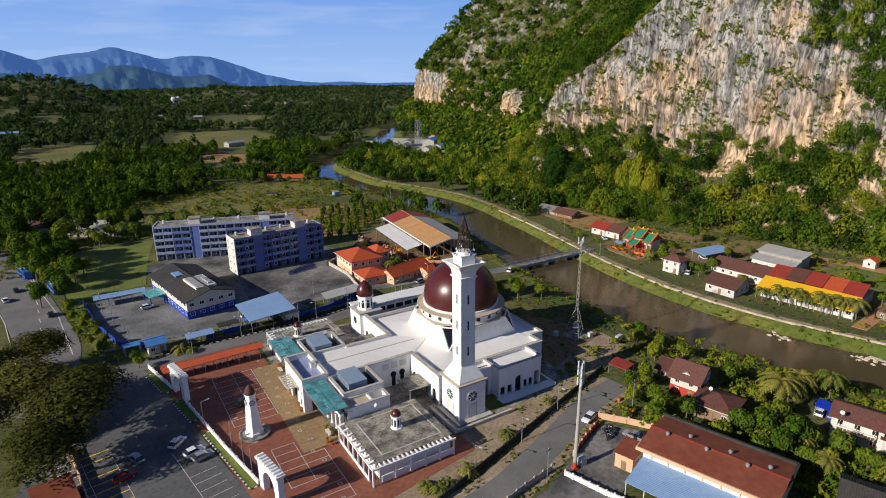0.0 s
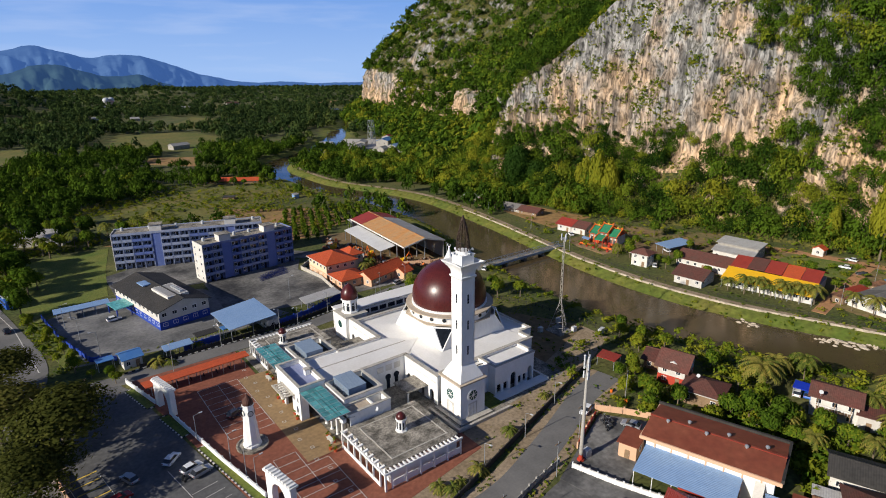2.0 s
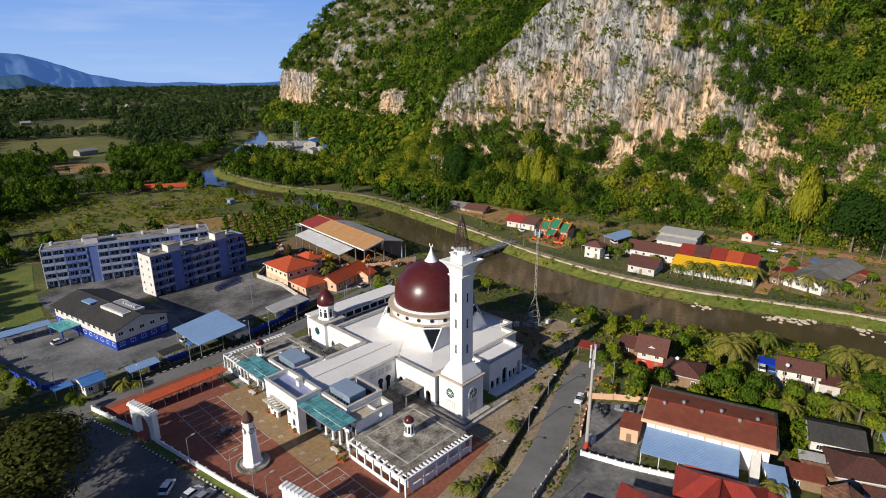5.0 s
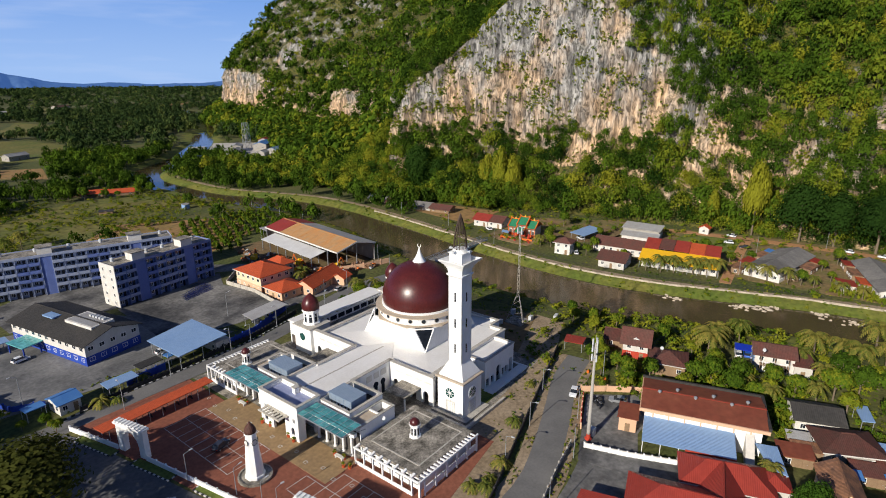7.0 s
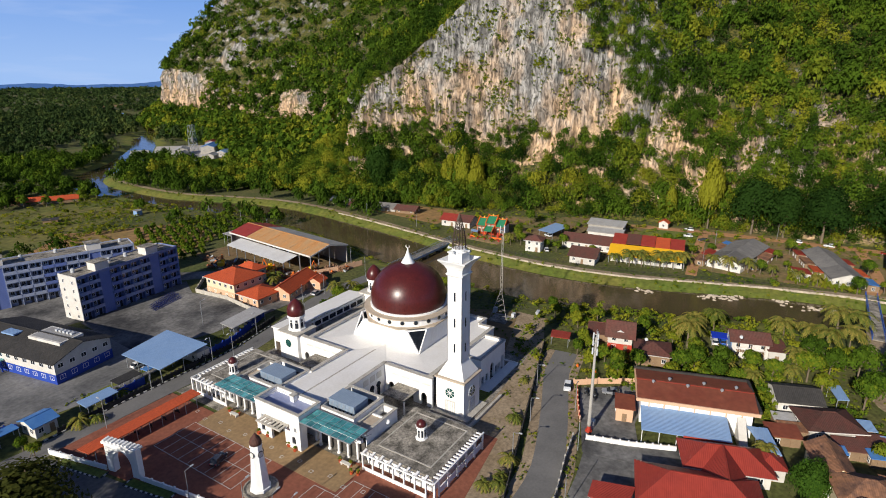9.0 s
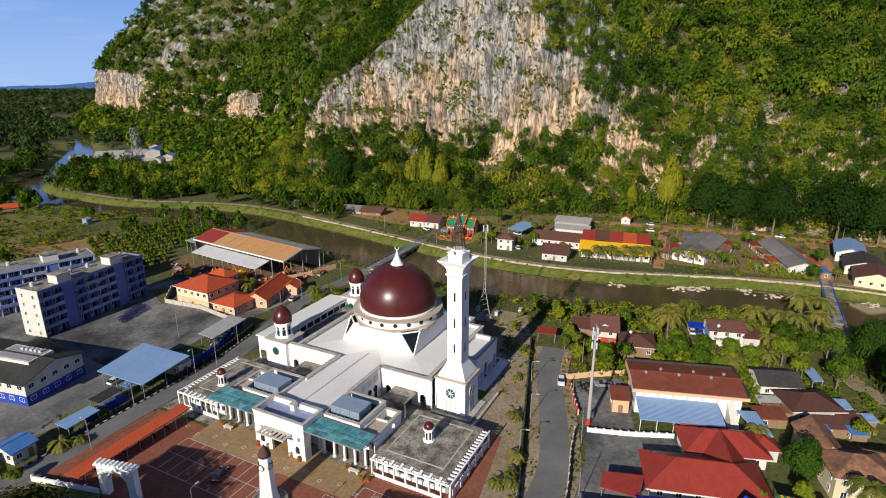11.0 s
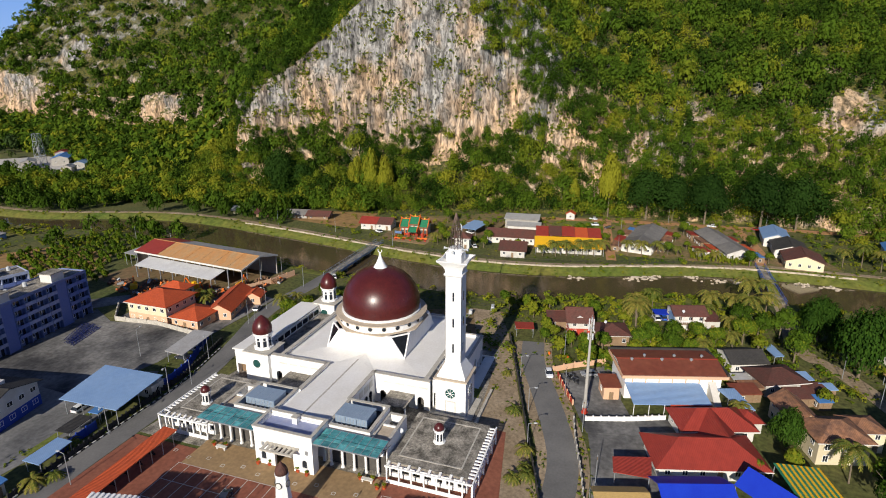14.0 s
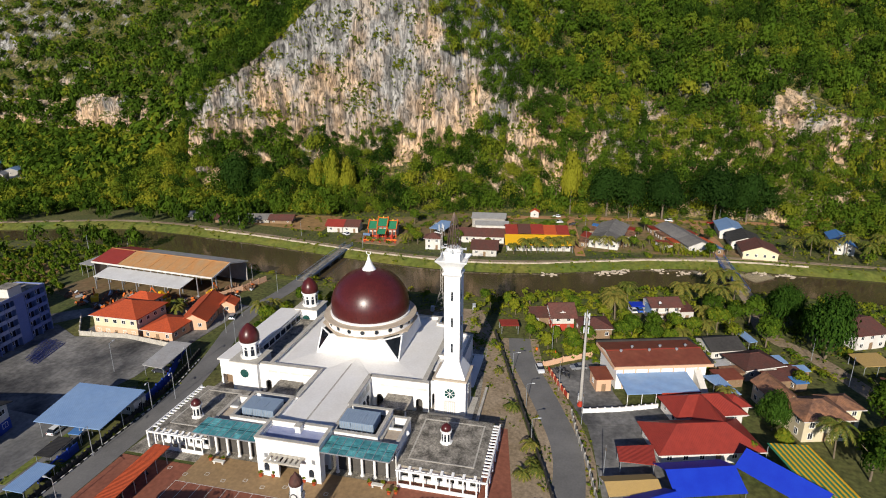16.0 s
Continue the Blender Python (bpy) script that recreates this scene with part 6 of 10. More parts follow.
canopy([(16.4, 168.5), (16.4, 164.2), (24, 164.8), (24, 168.8)], 2.9, 2.9, "bluesheet", "pale blue sheet roof over a stall", "shelter", (2, 3), category="shelter")
canopy([(25.6, 171.6), (25.8, 168.0), (32.0, 168.6), (31.8, 172.0)], 2.8, 2.8, "darkroof", "dark sheet roof over a stall", "shelter", (2, 3), category="shelter")
canopy([(33.0, 171.0), (33.2, 168.4), (37.0, 168.8), (36.8, 171.4)], 2.8, 2.9, "blueroof", "small blue sheet roof", "shelter", (2, 2), category="shelter")
house(8.6, 168.6, 5, 4.6, 5.2, 2.9, "gable", 0.9, 0.5, "blueroof", "plaster", 1, 2.0, "small guard house with blue roof", "guard_house", "guard house")
canopy([(0.5, 171.5), (0.8, 168.5), (5.0, 168.8), (4.8, 171.8)], 2.7, 2.7, "blueroof", "blue sheet shelter beside the guard house", "shelter", (2, 2), category="shelter")
canopy([(7.8, 150.9), (8.2, 147.2), (33.4, 146.9), (33.4, 150.4)], 2.7, 3.4, "redroof", "long red tiled motorcycle shelter", "shelter", (2, 9), category="shelter")


def workshop():
    ob = thing("workshop_shed", "large open shed with rusty and red sheet roof", "shed", (123.8, 215.4, 0), -6.0)
    for k_ in range(6):
        y0, y1 = -27 + k_ * 7.0, -20.1 + k_ * 7.0
        part("roof", Shape().slab([(-9.5, y0, 7.5), (0, y0, 9.9), (0, y1, 9.9), (-9.5, y1, 7.5)], 0.2), "rust", ob, "rust-streaked sheet roof")
    part("roof", Shape().slab([(0, -27, 9.9), (9.5, -27, 7.7), (9.5, 15, 7.7), (0, 15, 9.9)], 0.2), "greysheet", ob)
    part("roof", Shape().slab([(-9.5, 15.1, 7.5), (0, 15.1, 9.9), (0, 27, 9.9), (-9.5, 27, 7.5)], 0.2), "redmetal", ob, "red sheet roof")
    part("roof", Shape().slab([(0, 15.1, 9.9), (9.5, 15.1, 7.7), (9.5, 27, 7.7), (0, 27, 9.9)], 0.2), "redmetal", ob)
    part("ridge_cap", Shape().box(-0.25, 0.25, -27, 27, 9.88, 10.0), "rust", ob)
    part("low_roof", Shape().slab([(-16.2, -19, 4.9), (-9.3, -19, 6.3), (-9.3, 19, 6.3), (-16.2, 19, 4.9)], 0.18), "palesheet", ob, "lower pale grey sheet roof")
    part("fascia", Shape().box(-9.7, -9.5, -27, 27, 7.0, 7.6), "plaster", ob)
    part("gable_fascia", Shape().add([(-9.5, -27.15, 7.0), (0, -27.15, 9.4), (0, -27.15, 9.95), (-9.5, -27.15, 7.55), (-9.5, -27, 7.0), (0, -27, 9.4), (0, -27, 9.95), (-9.5, -27, 7.55)], [(0, 1, 2, 3), (7, 6, 5, 4), (3, 2, 6, 7), (0, 4, 5, 1)]), "plaster", ob)
    part("gable_fascia", Shape().add([(0, -27.15, 9.4), (9.5, -27.15, 7.2), (9.5, -27.15, 7.75), (0, -27.15, 9.95), (0, -27, 9.4), (9.5, -27, 7.2), (9.5, -27, 7.75), (0, -27, 9.95)], [(0, 1, 2, 3), (7, 6, 5, 4), (3, 2, 6, 7), (0, 4, 5, 1)]), "plaster", ob)
    part("back_wall", Shape().box(9.0, 9.3, -26.5, 26.5, 0, 7.4), "greywall", ob)
    part("end_wall", Shape().box(-9, 9.0, 26.2, 26.5, 0, 7.4), "greywall", ob)
    for i in range(9):
        y = -26.6 + i * 6.6
        for x in (-9.2, 0):
            part("column", Shape().box(x - 0.15, x + 0.15, y - 0.15, y + 0.15, 0, 7.2 if x < -1 else 9.6), "steel", ob)
    for i in range(7):
        y = -18.6 + i * 6.2
        part("column", Shape().box(-16.0, -15.7, y - 0.12, y + 0.12, 0, 4.7), "steel", ob)


workshop()
canopy([(119.5, 251.5), (118.6, 245), (128, 244), (129, 250.5)], 5.2, 5.6, "greysheet", "pale sheet roof beyond the workshop", "shed", (3, 2), category="shed")
house(85.0, 199.6, -90, 14.6, 12.4, 6.4, "hip", 2.8, 0.8, "redroof", "cream", 2, 2.6, "two-storey cream house with orange tiled hip roof", low=("peach", 3.0), win=(1.3, 1.2))
house(94.5, 202.5, -90, 8.5, 6.0, 6.0, "hip", 2.0, 0.6, "redroof", "cream", 2, 2.8, "rear wing with orange hip roof")
house(84.2, 186.2, -90, 9.6, 10.0, 3.3, "hip", 1.9, 0.7, "redroof", "peach", 1, 2.8, "single-storey peach house with orange tiled roof")
house(96.5, 183.0, 16, 18.5, 7.4, 3.3, "gable", 2.2, 0.7, "redroof", "peach", 1, 2.8, "long peach bungalow with orange tiled gable roof")
house(103.5, 178.8, 16, 4.5, 5.0, 3.0, "gable", 1.4, 0.6, "redroof", "peach", 1, 2.8, "small peach porch building with orange roof")


def hall():
    ob = house(90.1, 50.4, -73.3, 22.4, 11.4, 6.6, "gable", 1.0, 0.9, "maroonroof", "white", 1, 30, "white hall with shallow maroon metal roof and vents", "community_hall", "hall")
    part("fascia", Shape().box(-12.3, 12.3, -6.9, -6.6, 5.9, 6.6), "peach", ob, "salmon eave fascia")
    part("fascia", Shape().box(-12.3, -12.0, -6.6, 6.6, 5.9, 6.6), "peach", ob)
    part("fascia", Shape().box(12.0, 12.3, -6.6, 6.6, 5.9, 6.6), "peach", ob)
    for i, x in enumerate((-8.6, -5.0, -1.4, 2.2, 5.6, 8.8)):
        y = 1.1 if i % 2 else -0.9
        v = part("roof_vent", Shape().lathe([(0.2, 7.0), (0.2, 7.7), (0.38, 7.8), (0.38, 8.1), (0.15, 8.25)], 10, x, y), "steel", ob, "pale metal turbine vent")
    aw = part("awning", Shape().slab([(-11.2, -13.4, 3.2), (6.2, -13.4, 3.2), (6.2, -5.6, 4.3), (-11.2, -5.6, 4.3)], 0.15), "bluesheet", ob, "light blue awning")
    for i in range(6):
        x = -11.0 + i * 3.4
        part("awning_post", Shape().bar((x, -13.2, 0), (x, -13.2, 3.1), 0.08, 6), "white", aw)
    part("awning_fascia", Shape().box(-3.0, 6.2, -13.5, -13.4, 2.8, 3.22), "redpaint", aw)
    for i in range(7):
        x = -9.5 + i * 3.1
        part("pilaster", Shape().box(x - 0.12, x + 0.12, -5.85, -5.7, 0, 5.9), "peach", ob)
    part("back_gutter", Shape().box(-12.4, 12.4, 6.5, 7.0, 6.4, 7.1), "darkroof", ob, "dark back parapet")
    part("end_gutter", Shape().box(12.0, 12.5, -6.6, 6.5, 6.5, 7.2), "darkroof", ob)
    part("roof_flashing", Shape().box(-12.2, 12.2, -0.3, 0.3, 7.66, 7.76), "redmetal", ob)
    part("ramp_stair", Shape().add([(8.2, -5.7, 0), (8.2, -5.7, 4.8), (8.2, -12, 0), (9.8, -5.7, 0), (9.8, -5.7, 4.8), (9.8, -12, 0)], [(0, 1, 2), (3, 5, 4), (1, 4, 5, 2), (0, 2, 5, 3), (0, 3, 4, 1)]), "plaster", ob)


hall()
house(82.0, 63.0, -73.3, 3.6, 5.0, 3.4, "mono", 0.4, 0.4, "maroonroof", "peach", 1, 3.0, "small salmon porch with maroon roof", "porch", "porch")
canopy([(86.8, 39.0), (80.0, 35.0), (79.0, 32.0), (87.5, 35.2)], 3.4, 3.8, "bluesheet", "light blue lean-to roof", "lean_to", (3, 2), category="lean-to")
house(61.2, 44.0, -74.2, 19.7, 9.6, 3.0, "hip", 3.1, 1.0, "redmetal", "plaster", 1, 3.0, "low white building with big red metal hip roof", "school_building", "building")
house(73.6, 41.4, -71, 14.8, 7.8, 3.0, "hip", 2.7, 0.8, "redmetal", "plaster", 1, 3.0, "white rear wing with red metal roof", "school_building", "building")
house(67.6, 40.6, 14, 10, 7.0, 3.0, "gable", 2.8, 0.6, "redmetal", "plaster", 1, 3.0, "linking wing with red metal gable roof", "school_building", "building")
house(77.6, 34.0, -71, 4.6, 5.0, 2.8, "hip", 1.5, 0.5, "redmetal", "plaster", 1, 2.4, "small white end wing with red roof", "school_building", "building")
canopy([(49.8, 60.4), (50.2, 53.6), (55.8, 53.6), (53.6, 60.8)], 2.6, 3.2, "redmetal", "small red metal roof over a porch", "shelter", (2, 2), category="shelter")


def tent(x, y, turn, L, W, eave, top, m, label):
    ob = thing("tent", label, "tent", (x, y, 0), turn)
    part("canvas", Shape().gable(-L / 2, L / 2, -W / 2, W / 2, eave, top - eave, 0.05), m, ob)
    for sx in (-1, 1):
        for sy in (-1, 1):
            part("pole", Shape().bar((sx * L * 0.48, sy * W * 0.48, 0), (sx * L * 0.48, sy * W * 0.48, eave), 0.06, 6), "steel", ob)
    return ob


tent(47.4, 46.6, -72, 13.3, 9.4, 3.2, 5.4, "bluetarp", "large royal blue canvas marquee tent")
tent(49.2, 31.8, 47, 15, 7.0, 3.6, 6.2, "bluetarp", "royal blue canvas marquee with steep roof")
tent(38.6, 55.4, -60, 9, 6.0, 3.0, 4.6, "bluetarp", "royal blue canvas tent beside a tan one")
tent(43.2, 58.8, -73, 10, 5.4, 2.7, 3.7, "tantarp", "tan canvas tent beside a blue one")


def striped():
    ob = thing("striped_canopy", "green and yellow striped sheet canopy roof", "canopy", (52.7, 26.5, 0), 14)
    for i in range(16):
        y0 = -4.16 + i * 0.52
        part("roof_strip", Shape().slab([(-7.5, y0, 4.2 + 0.04 * i), (7.5, y0, 4.2 + 0.04 * i), (7.5, y0 + 0.52, 4.24 + 0.04 * i), (-7.5, y0 + 0.52, 4.24 + 0.04 * i)], 0.1), "greenroof" if i % 2 else "yellowroof", ob)
    for sx in (-7.2, 0, 7.2):
        for sy in (-3.9, 3.9):
            part("post", Shape().bar((sx, sy, 0), (sx, sy, 4.2), 0.08, 6), "steel", ob)


striped()
house(73.6, 18.9, -74, 10.0, 8.2, 5.4, "hip", 2.3, 0.7, "patchroof", "cream", 2, 2.8, "old two-storey cream house with brown hip roof", win=(1.1, 1.6))
house(80.6, 24.2, 16, 9.5, 5.6, 4.8, "gable", 1.9, 0.6, "patchroof", "cream", 2, 2.8, "rear wing of the old house with brown roof")
house(78.4, 12.6, -74, 6.4, 5.6, 4.9, "hip", 1.5, 0.6, "patchroof", "cream", 2, 2.8, "low side wing with patched brown roof")
house(106.8, 31.0, -70, 9.0, 8.0, 3.4, "gable", 1.6, 0.6, "darkroof", "plaster", 1, 3.0, "low house with dark grey roof")
house(98.4, 24.6, -64, 10.5, 8.0, 3.4, "hip", 2.0, 0.7, "brownroof", "greywall", 1, 3.0, "low house with dark brown hip roof")
for x, y, t, L_, W_, m in ((90.6, 32.4, -70, 6.0, 4.2, "maroonroof"), (93.4, 30.6, -70, 5.4, 2.6, "patchroof"), (96.6, 32.6, -70, 4.0, 2.2, "greysheet"), (92.6, 20.4, -70, 5.6, 4.0, "brownroof"), (95.6, 16.4, -70, 5.0, 5.6, "brownroof"), (101.6, 18.6, -70, 4.6, 3.2, "bluesheet"), (91.6, 16.0, -70, 3.0, 2.4, "blueroof"), (89.2, 22.6, -70, 2.4, 2.0, "blueroof"), (98.0, 13.4, -70, 2.8, 2.2, "bluesheet")):
    house(x, y, t, L_, W_, 2.2, "mono", 0.35, 0.3, m, "timber", 1, 2.4, "low lean-to with patched tin roof between the houses", "shed", "shed", group="patched lean-tos")
canopy([(116, 24.6), (109.6, 22.6), (110.4, 20.4), (116.8, 22.2)], 3.0, 3.2, "bluesheet", "pale blue sheet roof", "lean_to", (2, 2), category="lean-to")
ob = house(116.2, 74.0, -75, 6.4, 8.2, 4.8, "gable", 2.5, 0.9, "brownroof", "plaster", 2, 2.6, "two-storey white and red house with maroon roof", low=("redpaint", 2.3))
part("gable_trim", Shape().add([(-1.3, -3.3, 5.35), (1.3, -3.3, 5.35), (0, -3.3, 5.85), (-1.3, -2.6, 5.4), (1.3, -2.6, 5.4), (0, -2.6, 5.85)], [(0, 1, 2), (3, 5, 4), (0, 2, 5, 3), (1, 4, 5, 2), (0, 3, 4, 1)]), "plaster", ob, "small white gable on the roof")
house(118.8, 80.4, -75, 5.5, 7.0, 2.8, "gable", 1.5, 0.8, "brownroof", "timber", 1, 2.6, "low wing with maroon roof beside the white house")
house(112.2, 64.2, -75, 8.4, 8.0, 3.6, "hip", 1.7, 0.7, "brownroof", "timber", 1, 2.8, "timber bungalow with maroon roof and satellite dish")
canopy([(110.2, 92.0), (105.8, 90.6), (106.6, 85.4), (111, 86.4)], 2.7, 2.9, "redmetal", "small carport with red roof", "carport", (2, 2))
house(130.0, 43.2, -74, 9.0, 7.4, 5.0, "gable", 1.5, 0.7, "brownroof", "plaster", 2, 2.6, "white two-storey house with rusty maroon roof and balcony")
ob = thing("balcony_rail", "white timber balcony on the front of the rusty roofed house", "balcony", (130.0, 43.2, 0), -74)
part("floor_slab", Shape().box(-3.4, 3.2, -5.1, -3.9, 2.5, 2.65), "timber", ob)
part("rail", Shape().box(-3.4, 3.2, -5.1, -5.04, 3.5, 3.6), "white", ob)
for i in range(12):
    part("baluster", Shape().box(-3.4 + 0.594 * i, -3.34 + 0.594 * i, -5.1, -5.04, 2.65, 3.5), "white", ob)
for x in (-3.3, 0.0, 3.1):
    part("post", Shape().box(x - 0.07, x + 0.07, -5.08, -4.94, 0, 5.0), "timber", ob)
ob = thing("blue_sheet", "bright blue sheet hung on the house end", "sheet", (130.0, 43.2, 0), -74)
part("cloth", Shape().box(-4.66, -4.54, -3.4, 1.4, 1.6, 4.6), "bluesheet", ob)
house(130.6, 36.6, -74, 4, 6.0, 3.4, "mono", 0.6, 0.5, "brownroof", "plaster", 1, 2.8, "low rear extension with rusty roof")
canopy([(133.6, 53.0), (129.6, 52.0), (130.6, 47.4), (134.6, 48.4)], 2.7, 2.7, "bluetarp", "blue canvas car shelter on posts", "carport", (2, 2))
house(125.4, -8.4, -66, 9.4, 13.0, 4.8, "gable", 1.8, 0.8, "brownroof", "plaster", 2, 3.0, "white house with dark maroon roof beside a large tree")
canopy([(108.6, -1.0), (101.6, -2.2), (102.8, -9.4), (109.6, -8.0)], 2.9, 3.6, "tantarp", "tan sheet carport roof", "carport", (2, 3))
house(94.0, -10.0, -66, 10, 8, 3.2, "hip", 1.6, 0.6, "brownroof", "cream", 1, 3.0, "low cream house with brown roof")

# across the river
house(203.6, 183.6, -84, 7.5, 8.6, 3.4, "gable", 1.9, 0.9, "redmetal", "plaster", 1, 3.0, "riverside house with pale red roof")
house(204.6, 176.0, -84, 7.4, 8.6, 3.4, "gable", 1.9, 0.9, "brownroof", "plaster", 1, 3.0, "brown roofed riverside house")


def temple():
    """Three halls side by side, each with a green gable roof between orange gable bands; a porch and a walled forecourt."""
    ob = thing("temple", "white and red temple with three green tiled roofs and orange ridges", "temple", (199, 158.6, 0), -80)
    for x0, x1, h in ((-6.5, -2.4, 4.0), (-2.1, 2.3, 5.3), (2.6, 6.6, 4.0)):
        hall_ = part("hall_wall", Shape().box(x0, x1, -2.2, 5.2, 0, h + 0.3), "plaster", ob)
        part("plinth", Shape().box(x0 - 0.06, x1 + 0.06, -2.35, -2.2, 0, 0.9), "redpaint", hall_)
        for y0, y1 in ((-3.5, 1.5), (6.5, 1.5)):
            part("hall_roof", Shape().slab([(x0, y0, h), (x1, y0, h), (x1, y1, h + 2.7), (x0, y1, h + 2.7)][::1 if y0 < y1 else -1], 0.2), "greenroof", hall_, "green tiled roof")
            for x in (x0 - 0.12, x1 + 0.12):
                part("gable_band", Shape().bar((x, y0, h + 0.25), (x, y1, h + 2.95), 0.26, 6), "orange", hall_, "orange gable band")
            part("eave_band", Shape().bar((x0, y0, h + 0.05), (x1, y0, h + 0.05), 0.16, 6), "redpaint", hall_)
        gable = Shape()
        for x in (x0 + 0.02, x1 - 0.22):
            gable.add([(x + d, y, z) for d in (0, 0.2) for y, z in ((-2.2, h + 0.3), (5.2, h + 0.3), (1.5, h + 2.5))], [(0, 2, 1), (3, 4, 5), (0, 1, 4, 3), (1, 2, 5, 4), (2, 0, 3, 5)])
        part("gable_wall", gable, "redpaint", hall_)
        xm, hw = (x0 + x1) / 2, (x1 - x0) / 2 + 0.3
        ridge_ = Shape()
        for k in range(8):
            u0, u1 = -1 + k / 4, -0.75 + k / 4
            ridge_.bar((xm + u0 * hw, 1.5, h + 2.95 + 0.8 * u0 ** 4), (xm + u1 * hw, 1.5, h + 2.95 + 0.8 * u1 ** 4), 0.22)
        part("curved_ridge", ridge_, "orange", hall_)
        part("ridge_finial", Shape().lathe([(0.3, h + 3.0), (0.42, h + 3.3), (0.15, h + 3.6), (0.05, h + 4.0)], 8, xm, 1.5), "yellowline", hall_)
        for i in range(2):
            xx = x0 + (i + 0.5) * (x1 - x0) / 2
            part("doorway", Shape().box(xx - 0.6, xx + 0.6, -2.28, -2.18, 0.1, 2.5), "shadowroom", hall_)
        for xx in (x0 + 0.2, xm, x1 - 0.2):
            part("column", Shape().lathe([(0.26, 0), (0.26, 0.3), (0.18, 0.4), (0.18, h - 0.1)], 8, xx, -3.1), "orange", hall_)
    porch = part("porch_roof", Shape().slab([(-1.9, -7.4, 3.0), (2.1, -7.4, 3.0), (2.1, -3.6, 4.4), (-1.9, -3.6, 4.4)], 0.2), "greenroof", ob, "green tiled porch roof")
    for x in (-2.0, 2.2):
        part("gable_band", Shape().bar((x, -7.4, 3.2), (x, -3.6, 4.6), 0.2, 6), "orange", porch)
        for y in (-7.1, -4.2):
            part("column", Shape().lathe([(0.2, 0), (0.2, 3.0)], 8, x * 0.9, y), "redpaint", porch)
    for x0, x1 in ((-7.6, -2.6), (2.8, 7.4)):
        part("forecourt_wall", Shape().box(x0, x1, -9.2, -9.0, 0, 0.9), "orange", ob)
    part("forecourt_wall", Shape().box(-7.8, -7.6, -9.2, -2.4, 0, 0.9), "orange", ob)
    part("incense_burner", Shape().lathe([(0.5, 0), (0.7, 0.6), (0.8, 1.1), (0.3, 1.3), (0.5, 2.0), (0.1, 2.6)], 10, 4.8, -6.2), "redpaint", ob)
    sheet_ = thing("blue_tarpaulin", "sagging blue tarpaulin on poles before the temple", "tarpaulin", (192.4, 164.4, 0), -70)
    part("cover", Shape().slab([(-1.6, -1.2, 2.2), (1.6, -1.2, 1.7), (1.6, 1.2, 2.1), (-1.6, 1.2, 2.6)], 0.06), "bluesheet", sheet_)
    for x, y, z in ((-1.5, -1.1, 2.2), (1.5, -1.1, 1.7), (1.5, 1.1, 2.1), (-1.5, 1.1, 2.6)):
        part("pole", Shape().bar((x, y, 0), (x, y, z), 0.05, 5), "steel", sheet_)
    # red rows of unknown use, built as low slabs on legs
    for i in range(9):
        bench = thing("red_bench", "low red slab on legs on the temple forecourt", "bench", (187.6 + 1.9 * (i % 2) + 0.1 * i, 163.6 - 1.75 * i, 0.05), 12 + 5 * (i % 3), "temple benches")
        part("seat", Shape().box(-0.9, 0.9, -0.4, 0.4, 0.42, 0.5), "redpaint", bench)
        for u in (-0.7, 0.7):
            part("leg", Shape().box(u - 0.06, u + 0.06, -0.32, 0.32, 0, 0.42), "redpaint", bench)


temple()
sheet("temple_court", [[(184, 148), (194, 147), (194, 166), (185, 165)]], "tanpave", 0.12, "pale paved temple court", "courtyard")
house(186.0, 131.0, -82, 6.5, 6.0, 5.0, "hip", 1.8, 0.8, "brownroof", "plaster", 2, 2.8, "small two-storey white house with brown hip roof")
canopy([(205, 138), (203, 130), (217, 127), (219, 135)], 3.4, 4.0, "bluesheet", "blue metal carport roof", "carport", (3, 2))
house(203.8, 112.8, -84, 21, 12.6, 3.4, "gable", 1.8, 0.9, "brownroof", "plaster", 1, 3.0, "long low white house with brown roof")
house(183.6, 107.8, -84, 10, 10.5, 3.4, "gable", 2.2, 0.9, "brownroof", "plaster", 1, 3.0, "white bungalow with brown roof beside the river path")
house(218.0, 110.0, -84, 15, 7.5, 4.2, "gable", 1.0, 0.6, "greysheet", "plaster", 1, 3.2, "pale metal roofed workshop")
house(228.6, 113.0, -84, 16, 8.0, 4.6, "mono", 0.8, 0.6, "greysheet", "greywall", 1, 3.2, "pale grey metal roofed shed", "shed", "shed")


